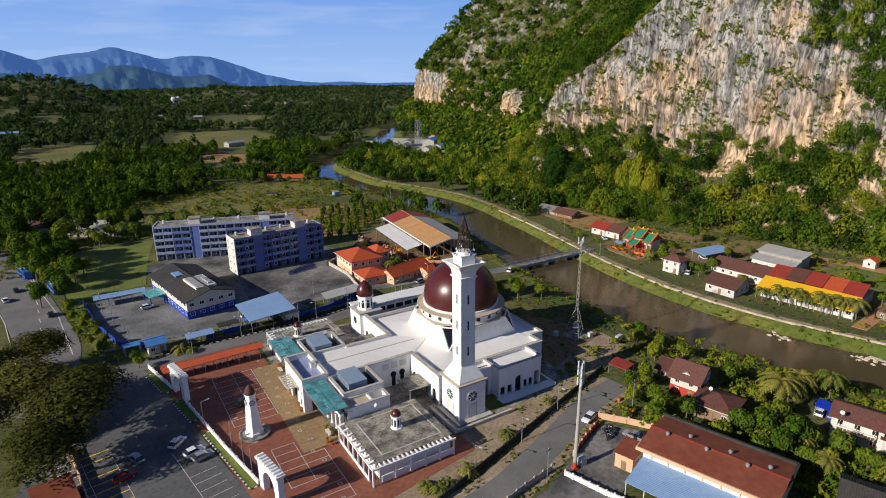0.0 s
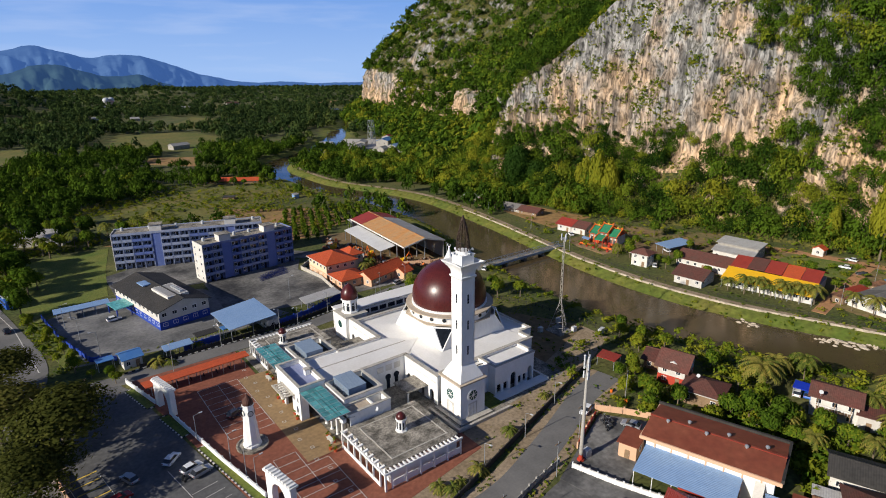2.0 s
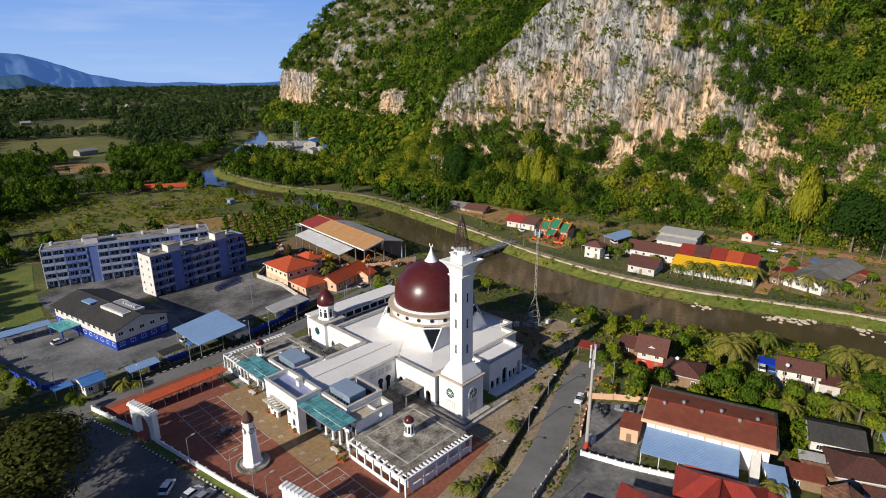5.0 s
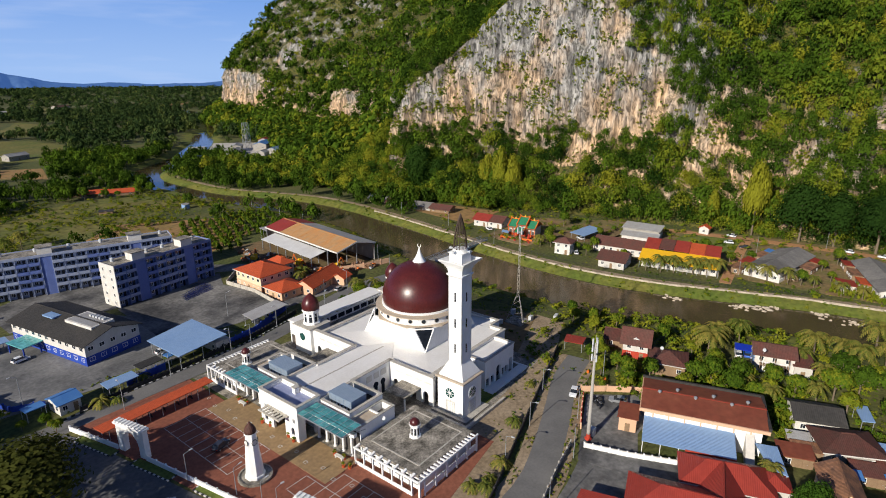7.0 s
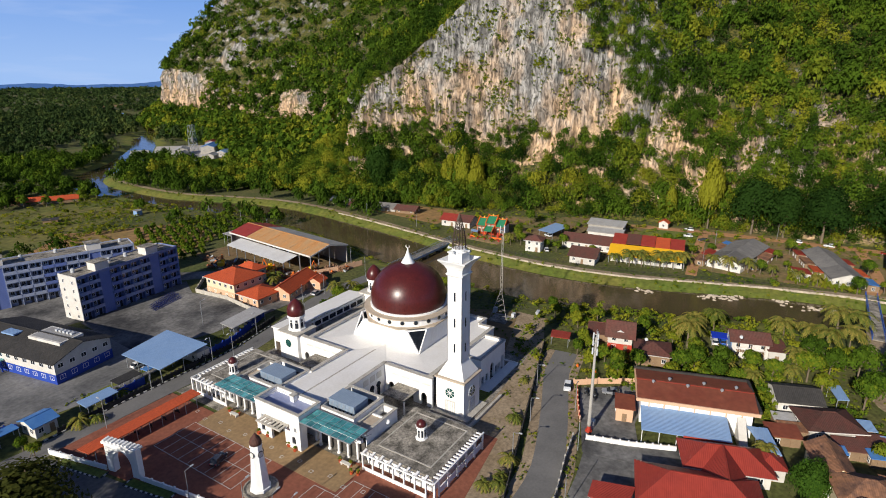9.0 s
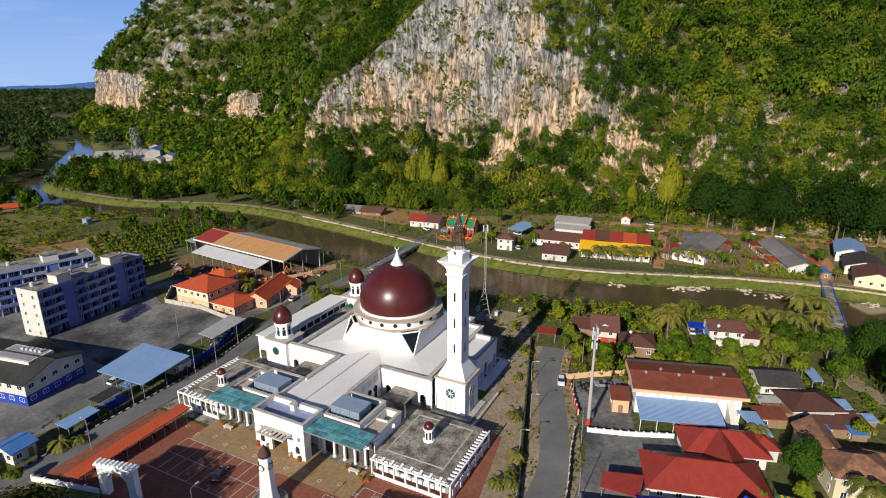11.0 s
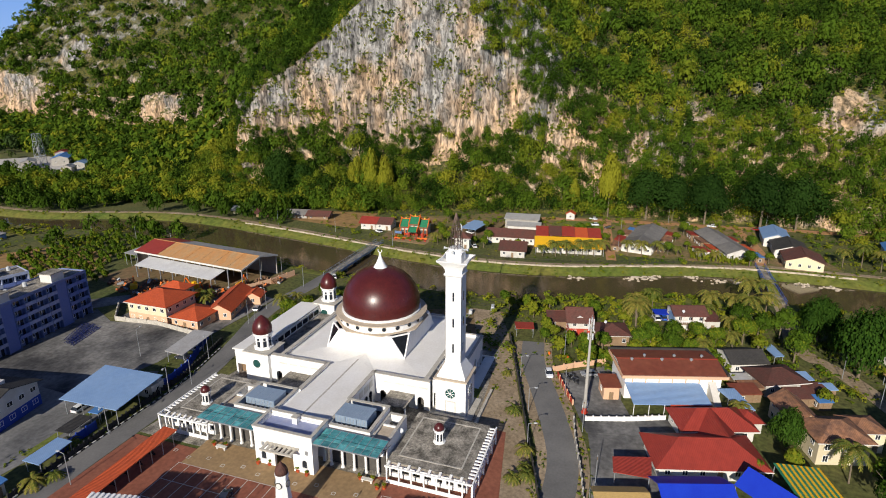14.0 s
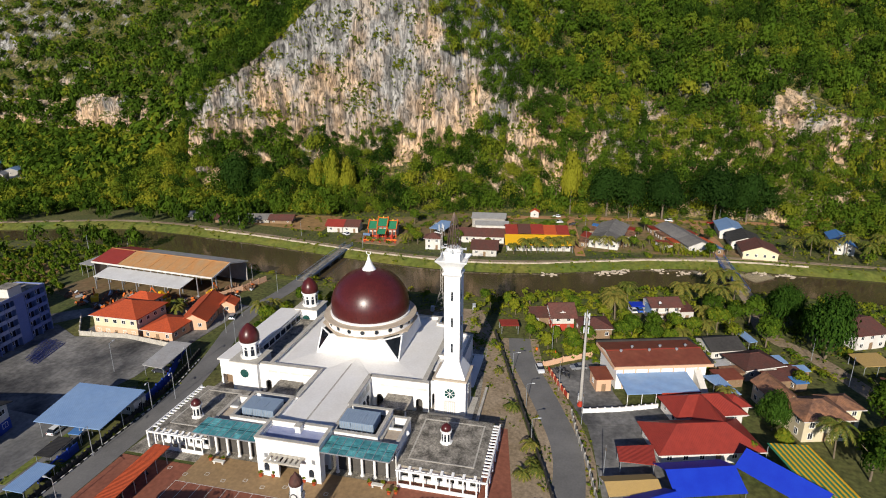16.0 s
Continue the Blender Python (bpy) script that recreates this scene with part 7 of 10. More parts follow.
def market():
    ob = thing("market_hall", "yellow sheeted hall with patched red roofs behind", "hall", (196, 86.5, 0), -80)
    part("wall", Shape().box(-13.5, 13.5, -5, 18, 0, 3.4), "plaster", ob)
    part("yellow_roof", Shape().slab([(-14.5, -7.4, 3.4), (14.0, -7.4, 3.4), (14.0, 0.9, 5.7), (-14.5, 0.9, 5.7)], 0.2), "yellowroof", ob, "bright yellow sheet roof")
    for i, (m, z) in enumerate((("redmetal", 6.0), ("brownroof", 6.3), ("redmetal", 6.2), ("redroof", 5.9), ("redmetal", 5.8))):
        x0 = -14 + i * 5.6
        part("front_roof", Shape().slab([(x0, 1.0, z - 0.1), (x0 + 5.5, 1.0, z - 0.1), (x0 + 5.5, 9.0, z + 2.1), (x0, 9.0, z + 2.1)], 0.15), m, ob)
        part("back_roof", Shape().slab([(x0, 9.0, z + 2.1), (x0 + 5.5, 9.0, z + 2.1), (x0 + 5.5, 19, z - 1.4), (x0, 19, z - 1.4)], 0.15), m, ob)
    for i in range(9):
        part("post", Shape().bar((-14 + 3.5 * i, -7.2, 0), (-14 + 3.5 * i, -7.2, 3.3), 0.1, 6), "steel", ob)
        if i < 8:
            window(ob, pose(-12.2 + 3.5 * i, -5, 1.8), 1.4, 1.2)


market()
for i in range(3):
    house(206 + 11 * i, 57.5 - 2.2 * i, -12, 10.6, 12.5, 3.4, "gable", 2.0, 0.6, "oldroof", "plaster", 1, 3.0, "terrace house with weathered grey roof", group="riverside terrace")
for i in range(3):
    house(208 + 11 * i, 20.0 + 3.4 * i, 17, 10.6, 10.5, 3.4, "gable", 1.9, 0.6, "oldroof", "plaster", 1, 3.0, "low house with weathered grey roof and red awning", group="riverside terrace")
for x, y, t, L_, W_, m in ((204, 66.6, -12, 7, 3.6, "patchroof"), (213, 65.6, -12, 8, 3.2, "redmetal"), (224, 62.6, -12, 7, 3.4, "patchroof"), (231, 60.6, -12, 4, 3.6, "blueroof"), (208, 48.4, -12, 6, 3.4, "oldroof"), (219, 45.8, -12, 8, 3.6, "patchroof"), (228, 44.6, -12, 5, 3.2, "redmetal"),
                           (212, 28.4, 17, 7, 3.4, "redroof"), (222, 31.6, 17, 8, 3.4, "patchroof"), (232, 34.6, 17, 6, 3.2, "redmetal"), (206, 12.2, 17, 7, 3.6, "blueroof"), (216, 15.0, 17, 8, 3.6, "redroof"), (228, 18.8, 17, 7, 3.4, "redmetal")):
    house(x, y, t, L_, W_, 2.4, "mono", 0.5, 0.3, m, "timber", 1, 2.6, "low lean-to shed with patched sheet roof beside a terrace", "shed", "shed")
house(205, 33, 17, 6, 5, 3.0, "mono", 0.5, 0.4, "redmetal", "plaster", 1, 3.0, "small red roofed lean-to house")
house(205.0, -4.0, -4, 13, 13.0, 3.6, "gable", 2.4, 0.8, "brownroof", "cream", 1, 3.0, "pale yellow walled house with brown roof")
house(220.0, -2.2, -4, 15, 12.0, 3.6, "gable", 2.2, 0.7, "darkroof", "plaster", 1, 3.0, "house with dark patched roof")
house(238.0, 0.0, -4, 18, 10.0, 4.0, "gable", 2.0, 0.7, "bluesheet", "plaster", 1, 3.0, "house with blue sheet roof")
house(225.0, -42, -10, 22, 7.0, 4.0, "gable", 1.6, 0.7, "blueroof", "plaster", 1, 3.2, "long house with blue roof among palms")
house(252, 92, 0, 3.4, 4.2, 3.0, "gable", 1.2, 0.5, "redroof", "plaster", 1, 2.6, "tiny white shrine with red roof at the hill foot", "shrine", "shrine")
for x, y, t, m, w in ((208, 246, -70, "brownroof", "timber"), (211, 229, -80, "oldroof", "greywall"), (212, 217, -80, "brownroof", "timber"), (210, 262, -70, "greysheet", "cream")):
    house(x, y, t, 11, 7.5, 2.3, "gable", 1.5, 1.1, m, w, 1, 3.0, "small low riverside house among trees", win=(1.0, 0.9))


# ---- plants ----
rng = np.random.default_rng(7)


def leaf_quads(c, n, size, sides=4):
    """Irregular leaf sprays at the places c, facing n."""
    k = len(c)
    n = n / np.maximum(np.linalg.norm(n, axis=1, keepdims=True), 1e-6)
    a = np.cross(n, rng.normal(size=(k, 3)))
    a /= np.maximum(np.linalg.norm(a, axis=1, keepdims=True), 1e-6)
    b = np.cross(n, a)
    out = np.empty((k, sides, 3))
    for i, (u, v) in enumerate(((-1, -0.25), (0.15, -0.85), (1, 0.2), (-0.2, 0.9)) if sides == 4 else ((-0.9, -0.6), (0.95, -0.35), (-0.1, 1.0))):
        s = size * rng.uniform(0.6, 1.25, k)
        out[:, i] = c + a * (u * s)[:, None] + b * (v * s)[:, None] * 0.8 + n * (rng.normal(size=k) * 0.15 * size)[:, None]
    return out


def crown_cloud(k, lobes, flat=0.8, size=0.14, spread=0.62, sides=4):
    """Leaf sprays of a crown of unit radius, its foot at z = 0."""
    lc = rng.normal(size=(lobes, 3))
    lc /= np.linalg.norm(lc, axis=1, keepdims=True)
    lc *= rng.uniform(0.25, spread, (lobes, 1))
    lc[:, 2] = np.abs(lc[:, 2]) * 1.1 - 0.1
    lr = rng.uniform(0.32, 0.55, lobes)
    w = lr ** 2 / (lr ** 2).sum()
    which = rng.choice(lobes, k, p=w)
    d = rng.normal(size=(k, 3))
    d[:, 2] = np.where(d[:, 2] < -0.35, -d[:, 2], d[:, 2])
    d /= np.linalg.norm(d, axis=1, keepdims=True)
    c = lc[which] + d * (lr[which] * rng.uniform(0.72, 1.06, k))[:, None]
    q = leaf_quads(c, d + rng.normal(size=(k, 3)) * 0.2, size, sides)
    q[..., 2] = (q[..., 2] + 0.55) * flat
    return q


def tint_of(quads_, base, spread=0.12):
    return np.clip(base + rng.normal(size=len(quads_)) * spread, 0, 1)


def cloud_mesh(name, q, tint, m="leaf"):
    k = q.shape[-2]
    q = q.reshape(-1, k, 3)
    return fast_mesh(name, q.reshape(-1, 3), np.arange(len(q) * k).reshape(-1, k), M[m], tint)


def forest(name, pos, rad, tall, count, label, tints, leaf=0.17, flat=0.95, templates=10, lobes=7, m="leaf"):
    """Many crowns in one mesh: pos (n, 3), rad crown radii, count leaf sprays in each."""
    count = int(count * 1.9)
    tm = [crown_cloud(count, lobes, flat, leaf * 0.84, sides=3) for _ in range(templates)]
    allq, allt = [], []
    pick = rng.integers(0, templates, len(pos))
    ang = rng.uniform(0, 2 * math.pi, len(pos))
    for i in range(len(pos)):
        t = tm[pick[i]]
        ca_, sa_ = math.cos(ang[i]), math.sin(ang[i])
        x = (t[..., 0] * ca_ - t[..., 1] * sa_) * rad[i] + pos[i, 0]
        y = (t[..., 0] * sa_ + t[..., 1] * ca_) * rad[i] + pos[i, 1]
        allq.append(np.stack([x, y, t[..., 2] * tall[i] + pos[i, 2]], -1).astype(np.float32))
        allt.append(np.clip(tints[i] + rng.normal(size=count) * 0.05, 0, 1))
    me = cloud_mesh(name, np.concatenate(allq), np.concatenate(allt), m)
    return tagged(new(name, me), label, "trees", "", "stuff")


# hill woods
def hill_woods():
    P, Rr, H, T = [], [], [], []
    far_P, far_R, far_T = [], [], []
    tuft_P, tuft_R, tuft_T = [], [], []
    low = []
    taken = collections.defaultdict(list)
    lo, hi = arc[np.argmax(HL[:, 1] > -170)], arc[np.argmax(HL[:, 0] > 600)]
    for _ in range(82000):
        s = rng.uniform(lo, hi)
        i = int(np.searchsorted(arc, s).clip(1, len(HL) - 1))
        row = HL[i]
        r0 = rng.random()
        if r0 < 0.16:
            u = rng.uniform(0.0, 1.0)
        elif r0 < 0.42:
            u = 1 + rng.uniform(0.0, 1.0)
        else:
            u = 2 + 0.5 * rng.random() ** 1.3
        x, y, z = hill_point(row, arc[i], u)
        dist = math.hypot(x + 25, y - 35)
        if (z - 75) / dist > 0.15:
            continue
        cliffy = 1 < u <= 2
        patch = noise.noise((x / 34, y / 34, z / 34)) + 0.6 * noise.noise((x / 13, y / 13, z / 13))
        t = float(np.clip((0.45 if rng.random() < 0.64 else 0.08) + 0.42 * patch + rng.normal() * 0.17, 0.0, 1.0))
        if y < 304:
            if bare_rock(y, z, arc[i]) and u < 2.04:
                if noise.noise((arc[i] / 14, z / 6, 1.5)) > 0.16 or rng.random() < 0.16:
                    for _k in range(3):
                        tuft_P.append((x - 0.9, y + rng.normal() * 1.2, z + rng.normal() * 0.9))
                        tuft_R.append(rng.uniform(0.4, 1.3))
                        tuft_T.append(float(np.clip(0.55 + rng.normal() * 0.25, 0, 1)))
                continue
            steep = cliffy and row[8] > 0.5
        else:
            steep = cliffy and row[8] > 0.62
            if steep and rng.random() > 0.08:
                continue
            if cliffy and not steep and noise.noise((arc[i] / 24, z / 15, 6.6)) > 0.25:
                continue
        if rng.random() < ((0.0 if dist < 430 else 0.45) if u <= 1 else 0.91 if dist > 430 else 0.0):
            continue
        r = 2.8 + 4.8 * rng.random() ** 1.5
        if y < 125:
            r *= 1.25
        if u <= 1:
            r = 3.8 + 6.0 * rng.random() ** 1.4
            if y < 304 and any(bare_rock(y, z + r * k_, arc[i]) for k_ in (0.5, 1.1, 1.7)) and rng.random() < 0.93:
                continue
            t = float(np.clip((0.50, 0.05, 0.80)[int(np.searchsorted([0.46, 0.78], rng.random()))] + 0.30 * patch + rng.normal() * 0.12, 0, 1))
        if steep:
            r = (rng.uniform(3.0, 5.6) if y < 168 else rng.uniform(1.8, 4.0)) if y < 304 else rng.uniform(1.0, 2.4)
        if y < 125 and u > 1:
            t = min(1.0, t + 0.03)
        if steep or u <= 1 or rng.random() < 0.9:
            if y < 304 and u <= 2 and bare_rock(y, z + r * 0.8, arc[i]) and rng.random() < 0.8:
                continue
        k = dist > 430
        if not k:
            # crowns keep apart, so that each one stands out
            cx, cy, cz = int(x // 9), int(y // 9), int(z // 9)
            if any((a - x) ** 2 + (b - y) ** 2 + (c - z) ** 2 < (0.34 * (q + r)) ** 2 for o in itertools.product((-1, 0, 1), repeat=3) for a, b, c, q in taken[cx + o[0], cy + o[1], cz + o[2]]):
                continue
            taken[cx, cy, cz].append((x, y, z, r))
        if k:
            far_P.append((x - (1.0 if u > 1 else 0), y, z - r * 0.4))
            far_R.append(r * 1.3)
            # lower tint paints the shade of slopes turned from the sun
            far_T.append(max(0.0, t - 0.16))
        elif u <= 1:
            low.append((x, y, z - r * 0.2, r, r * rng.uniform(1.05, 1.6), t))
        else:
            P.append((x - (r * 0.4 if steep else 0.5 if u > 1 else 0), y, z - r * 0.4))
            Rr.append(r)
            H.append(r * rng.uniform(1.15, 1.8))
            # beyond y 235 the leaf colour is darkened to stand for shade
            T.append(max(0.0, t - 0.14) if y > 235 else t)
    forest("hill_woods", np.array(P), np.array(Rr), np.array(H), 125, "dense mixed green forest on the limestone slopes", np.array(T), 0.122, 1.0, 16, 10)
    low = np.array(low)
    forest("talus_woods", low[:, :3], low[:, 3], low[:, 4], 230, "tall mixed green trees at the foot of the cliff", low[:, 5], 0.092, 1.0, 18, 14)
    far_R = np.array(far_R)
    forest("far_hill_woods", np.array(far_P), far_R, far_R * rng.uniform(1.0, 1.4, len(far_R)), 26, "distant green forest on the end of the hill", np.array(far_T), 0.24, 1.0, 8, 6)
    tuft_R = np.array(tuft_R)
    forest("cliff_scrub", np.array(tuft_P), tuft_R, tuft_R * 1.3, 14, "dry scrub and tufts on ledges of the cliff", np.array(tuft_T), 0.34, 1.0, 10, 4)


hill_woods()

CLEAR = [[(-14, 60), (60, -40), (150, -40), (150, 60), (135, 110), (140, 180), (150, 262), (100, 258), (60, 300), (-8, 292), (-14, 262), (-60, 262), (-60, 60)],
         FIELD_A, FIELD_B, FIELD_C, [(330, 1200), (420, 1150), (450, 1300), (360, 1400)],
         [(-10, 300), (16, 296), (68, 306), (118, 300), (158, 306), (156, 400), (90, 405), (30, 380), (-5, 340)], [(256, 418), (290, 434), (328, 478), (332, 560), (300, 590), (262, 548), (246, 468)],
         FIELD_D, [(20, 500), (44, 512), (36, 530), (14, 520)], [(186, -20), (206, -20), (262, -20), (264, 120), (252, 132), (240, 152), (228, 178), (226, 232), (206, 238), (186, 200)],
         [(-70, 330), (-38, 280), (-15, 180), (-10, 180), (-22, 262), (-48, 340), (-70, 420), (-100, 420)]]


FAR_HOMES = ((22, 1090), (-36, 1073), (-90, 1150), (-75, 890), (124, 1064), (168, 1015), (238, 645), (313, 685), (135, 625), (112, 411), (124, 402), (175, 1360), (205, 1380), (150, 1330), (300, 1240), (190, 1388), (60, 1190))


def plain_woods():
    sets = [(300, 620, 2200, 50, (3.2, 5.8)), (620, 1300, 3400, 28, (4.2, 7.5)), (1300, 3000, 8000, 12, (6.5, 12))]
    for k, (d0, d1, n, count, (r0, r1)) in enumerate(sets):
        d = np.sqrt(rng.uniform(d0 * d0, d1 * d1, n * 2))
        a = np.radians(rng.uniform(44, 101, n * 2))
        x, y = d * np.cos(a), d * np.sin(a)
        ok = river_gap(x, y) > 4
        for p in CLEAR:
            ok &= ~in_poly(x, y, p)
        ok &= ~((x > 232 + np.maximum(0, (y - 320) * 0.52)) & (y < 900)) & ~((x > 450) & (y < 1000))
        for hx, hy in FAR_HOMES:
            hd = math.hypot(hx, hy)
            along, side = (x * hx + y * hy) / hd - hd, np.abs(x * hy - y * hx) / hd
            ok &= ~((side < (16 if hd > 600 else 9)) & (along < 12) & (along > (-75 if hd > 600 else -14)))
        clump = np.array([noise.noise((u / 90, v / 90, 3.3)) for u, v in zip(x, y)])
        ok &= (clump > -0.28) | (rng.random(len(x)) < 0.25)
        ok &= ~((x > -14) & (x < 150) & (y < 300))
        x, y, clump = x[ok][:n], y[ok][:n], clump[ok][:n]
        z = ground_z(x, y) - 0.8
        r = rng.uniform(r0, r1, len(x))
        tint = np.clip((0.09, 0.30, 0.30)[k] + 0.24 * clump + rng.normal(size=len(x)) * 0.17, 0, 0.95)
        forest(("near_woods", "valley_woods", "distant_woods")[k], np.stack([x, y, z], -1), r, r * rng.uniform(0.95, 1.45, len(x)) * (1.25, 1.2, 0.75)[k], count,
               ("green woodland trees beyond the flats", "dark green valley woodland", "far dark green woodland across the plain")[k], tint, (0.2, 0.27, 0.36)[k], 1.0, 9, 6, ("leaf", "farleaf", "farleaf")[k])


plain_woods()


def bank_woods():
    """Trees along the far bank and round the village, and bushes on both banks."""
    P, Rr, T = [], [], []
    for _ in range(900):
        y = rng.uniform(196, 440)
        x = rng.uniform(0, 1)
        edge = np.interp(y, [196, 260, 300, 370, 440], [194, 202, 206, 190, 184])
        x0, x1 = edge + 10, np.interp(y, [196, 300, 330, 440], [240, 236, 262, 300])
        xx = x0 + (x1 - x0) * x
        if in_poly(np.array(xx), np.array(y), CLEAR[6]) or (y < 240 and xx < 226) or (xx < 214 and 205 < y < 268):
            continue
        P.append((xx, y, -0.8))
        Rr.append(3.0 + 4.6 * rng.random() ** 1.5)
        T.append(np.clip(0.26 + rng.normal() * 0.2, 0, 1))
    for _ in range(420):
        y = rng.uniform(-160, 135)
        if -26 < y < 66:
            continue
        xx = rng.uniform(261, 276) if y > -15 else rng.uniform(236, 272)
        if y < -15 and rng.random() < 0.6:
            xx = rng.uniform(200, 270)
        if any(abs(xx - a) < 12 and abs(y - b) < 9 for a, b in ((238, 0), (225, -42), (252, 92), (235, 30))) or abs(xx - np.interp(y, [-60, -10, 16, 46, 74, 92, 106, 122], [262, 262, 258.5, 256.5, 253.5, 250, 247, 236])) < 4.5:
            continue
        P.append((xx, y, -0.8))
        Rr.append(rng.uniform(3.0, 5.8))
        T.append(np.clip(0.28 + rng.normal() * 0.17, 0, 0.9))
    P, Rr = np.array(P), np.array(Rr)
    forest("bank_woods", P, Rr, Rr * rng.uniform(1.1, 1.5, len(Rr)), 120, "tall green trees along the river bank and hill foot", np.array(T), 0.14, 1.0, 12, 10)
    # scrub
    P, Rr, T = [], [], []
    for _ in range(2600):
        i = rng.integers(10, len(RIV) - 40)
        x, y, hw = RIV[i]
        if not -120 < y < 420:
            continue
        side = -1 if rng.random() < 0.6 else 1
        off = hw + (rng.uniform(1.5, 9) if side < 0 else rng.uniform(0.5, 8.0))
        px, py = np.array([x, y]) + nrm[i] * side * off
        if abs(py - 174) < 5 or (abs(py - 12) < 5):
            continue
        P.append((px, py, float(ground_z(px, py)) - 0.3))
        Rr.append(rng.uniform(0.7, 2.0) * (0.45 if 225 < py < 410 else 1) if side < 0 else 0.3 + 1.1 * rng.random() ** 2)
        T.append(np.clip(0.55 + rng.normal() * 0.16, 0, 0.95))
    for _ in range(5200):
        x, y = rng.uniform(-45, 158), rng.uniform(252, 425)
        if in_poly(np.array(x), np.array(y), CLEAR[0]) or float(river_gap(x, y)) < 3 or (rng.random() < 0.75 and noise.noise((x / 22, y / 22, 0.4)) < 0.0):
            continue
        P.append((x, y, -0.2))
        Rr.append(rng.uniform(0.6, 2.2))
        T.append(np.clip(0.50 + rng.normal() * 0.2, 0, 0.98))
    for _ in range(1500):
        x, y = rng.uniform(94, 150), rng.uniform(-40, 100)
        if float(river_gap(x, y)) < 2 or x < 122 and rng.random() < 0.4:
            continue
        if any(abs(x - a) < 9 and abs(y - b) < 8 for a, b in ((116, 76), (112, 64), (124, 43), (126, 50), (125, -8), (108, 89))) or abs(y - np.interp(x, [94, 110, 123, 166], [0, 6, 14, 12])) < 4:
            continue
        if any(abs(x - a) < b and abs(y - c) < d for a, b, c, d in ((90, 8.5, 50, 13), (106, 7, 30, 7), (97, 9, 24, 9), (100, 8, 84, 4.5), (105, 6, -5, 6))):
            continue
        P.append((x, y, -0.3))
        Rr.append(rng.uniform(0.7, 2.6))
        T.append(np.clip(0.5 + rng.normal() * 0.18, 0, 0.95))
    for _ in range(420):
        x, y = rng.uniform(97, 122), rng.uniform(34, 72)
        if any(abs(x - a) < 6.5 and abs(y - b) < 7 for a, b in ((116, 75), (112, 64), (119, 80))) or (abs(x - 90) < 9 and abs(y - 50) < 14) or (x > 121 and 36 < y < 54):
            continue
        P.append((x, y, -0.6))
        Rr.append(rng.uniform(1.3, 3.0))
        T.append(np.clip(0.42 + rng.normal() * 0.2, 0, 0.95))
    homes = [(o.matrix_basis.translation.x, o.matrix_basis.translation.y) for o in scene.collection.objects if o.name.split(".")[0] in ("house", "temple", "market_hall", "shed", "carport", "shrine")]
    for _ in range(2600):
        x, y = rng.uniform(186, 262), rng.uniform(-60, 240)
        if float(river_gap(x, y)) < 8 or any(abs(x - a) < 8.5 and abs(y - b) < 9 for a, b in homes) or rng.random() < 0.35:
            continue
        if 190 < y < 238 and 190 < x < 228 and rng.random() < 0.9:
            continue
        if 70 < y < 104 and 178 < x < 214 or 52 < y < 78 and abs(x - 262 + (78 - y) * 0.02) < 4:
            continue
        P.append((x, y, -0.3))
        Rr.append(0.5 + 2.2 * rng.random() ** 2)
        T.append(np.clip(0.45 + rng.normal() * 0.2, 0, 0.95))
    P, Rr = np.array(P), np.array(Rr)
    forest("scrub", P, Rr, Rr * rng.uniform(0.7, 1.2, len(Rr)), 20, "bright green scrub and bushes on the banks", np.array(T), 0.26, 0.9, 10, 5)


bank_woods()


def tufts():
    """Weeds and rough grass on verges, yards' edges and banks."""
    P, Rr, T = [], [], []

    def patch(n, x0, x1, y0, y1, keep, r=(0.2, 0.6)):
        for _ in range(n):
            x, y = rng.uniform(x0, x1), rng.uniform(y0, y1)
            if keep(x, y) and noise.noise((x / 6, y / 6, 7.1)) > -0.15:
                P.append((x, y, float(ground_z(x, y)) - 0.05))
                Rr.append(rng.uniform(*r))
                T.append(np.clip(0.55 + rng.normal() * 0.2, 0, 1))

    lane = lambda x: np.interp(x, [36, 46, 56, 70, 80, 92, 104], [70, 69.6, 70.6, 75, 78.6, 83, 85])
    patch(1500, 37, 104, 64, 96, lambda x, y: 3.3 < abs(y - lane(x)) < 6.0)
    patch(500, 60, 122, 78, 108, lambda x, y: abs(y - 86 - (x - 83) * 0.31) < 7 and y - lane(min(x, 104)) > 4)
    patch(1500, -16, 2, 172, 226, lambda x, y: in_poly(np.array(x), np.array(y), [(-14, 214), (-8, 222), (0, 176), (-8, 174)]), (0.2, 0.75))
    patch(600, -10, 60, 163.5, 176, lambda x, y: 164.2 < y < 166.2 or y > 173.4)
    patch(1300, 96, 150, -30, 110, lambda x, y: river_gap(x, y) > 2, (0.25, 0.8))
    patch(1400, 178, 262, -30, 200, lambda x, y: river_gap(x, y) > 2, (0.25, 0.9))
    patch(900, 96, 132, 100, 160, lambda x, y: river_gap(x, y) > 1, (0.2, 0.6))
    patch(4200, 124, 204, -30, 260, lambda x, y: -1.5 < river_gap(x, y) < 7.5, (0.25, 0.85))
    P_, Rr_ = np.array(P), np.array(Rr)
    forest("reeds", *(lambda q: (q, rng.uniform(0.5, 1.0, len(q)), rng.uniform(1.2, 2.4, len(q))))(np.stack([rng.uniform(198, 213, 260), rng.uniform(15, 37, 260), np.full(260, -0.4)], -1)), 16, "tall pale green reeds on the river bank", rng.uniform(0.55, 1.0, 260), 0.4, 1.0, 6, 3)
    forest("grass_tufts", P_, Rr_, Rr_ * 0.9, 8, "tufts of weeds and rough grass on verges", np.array(T), 0.5, 0.9, 8, 3)


tufts()


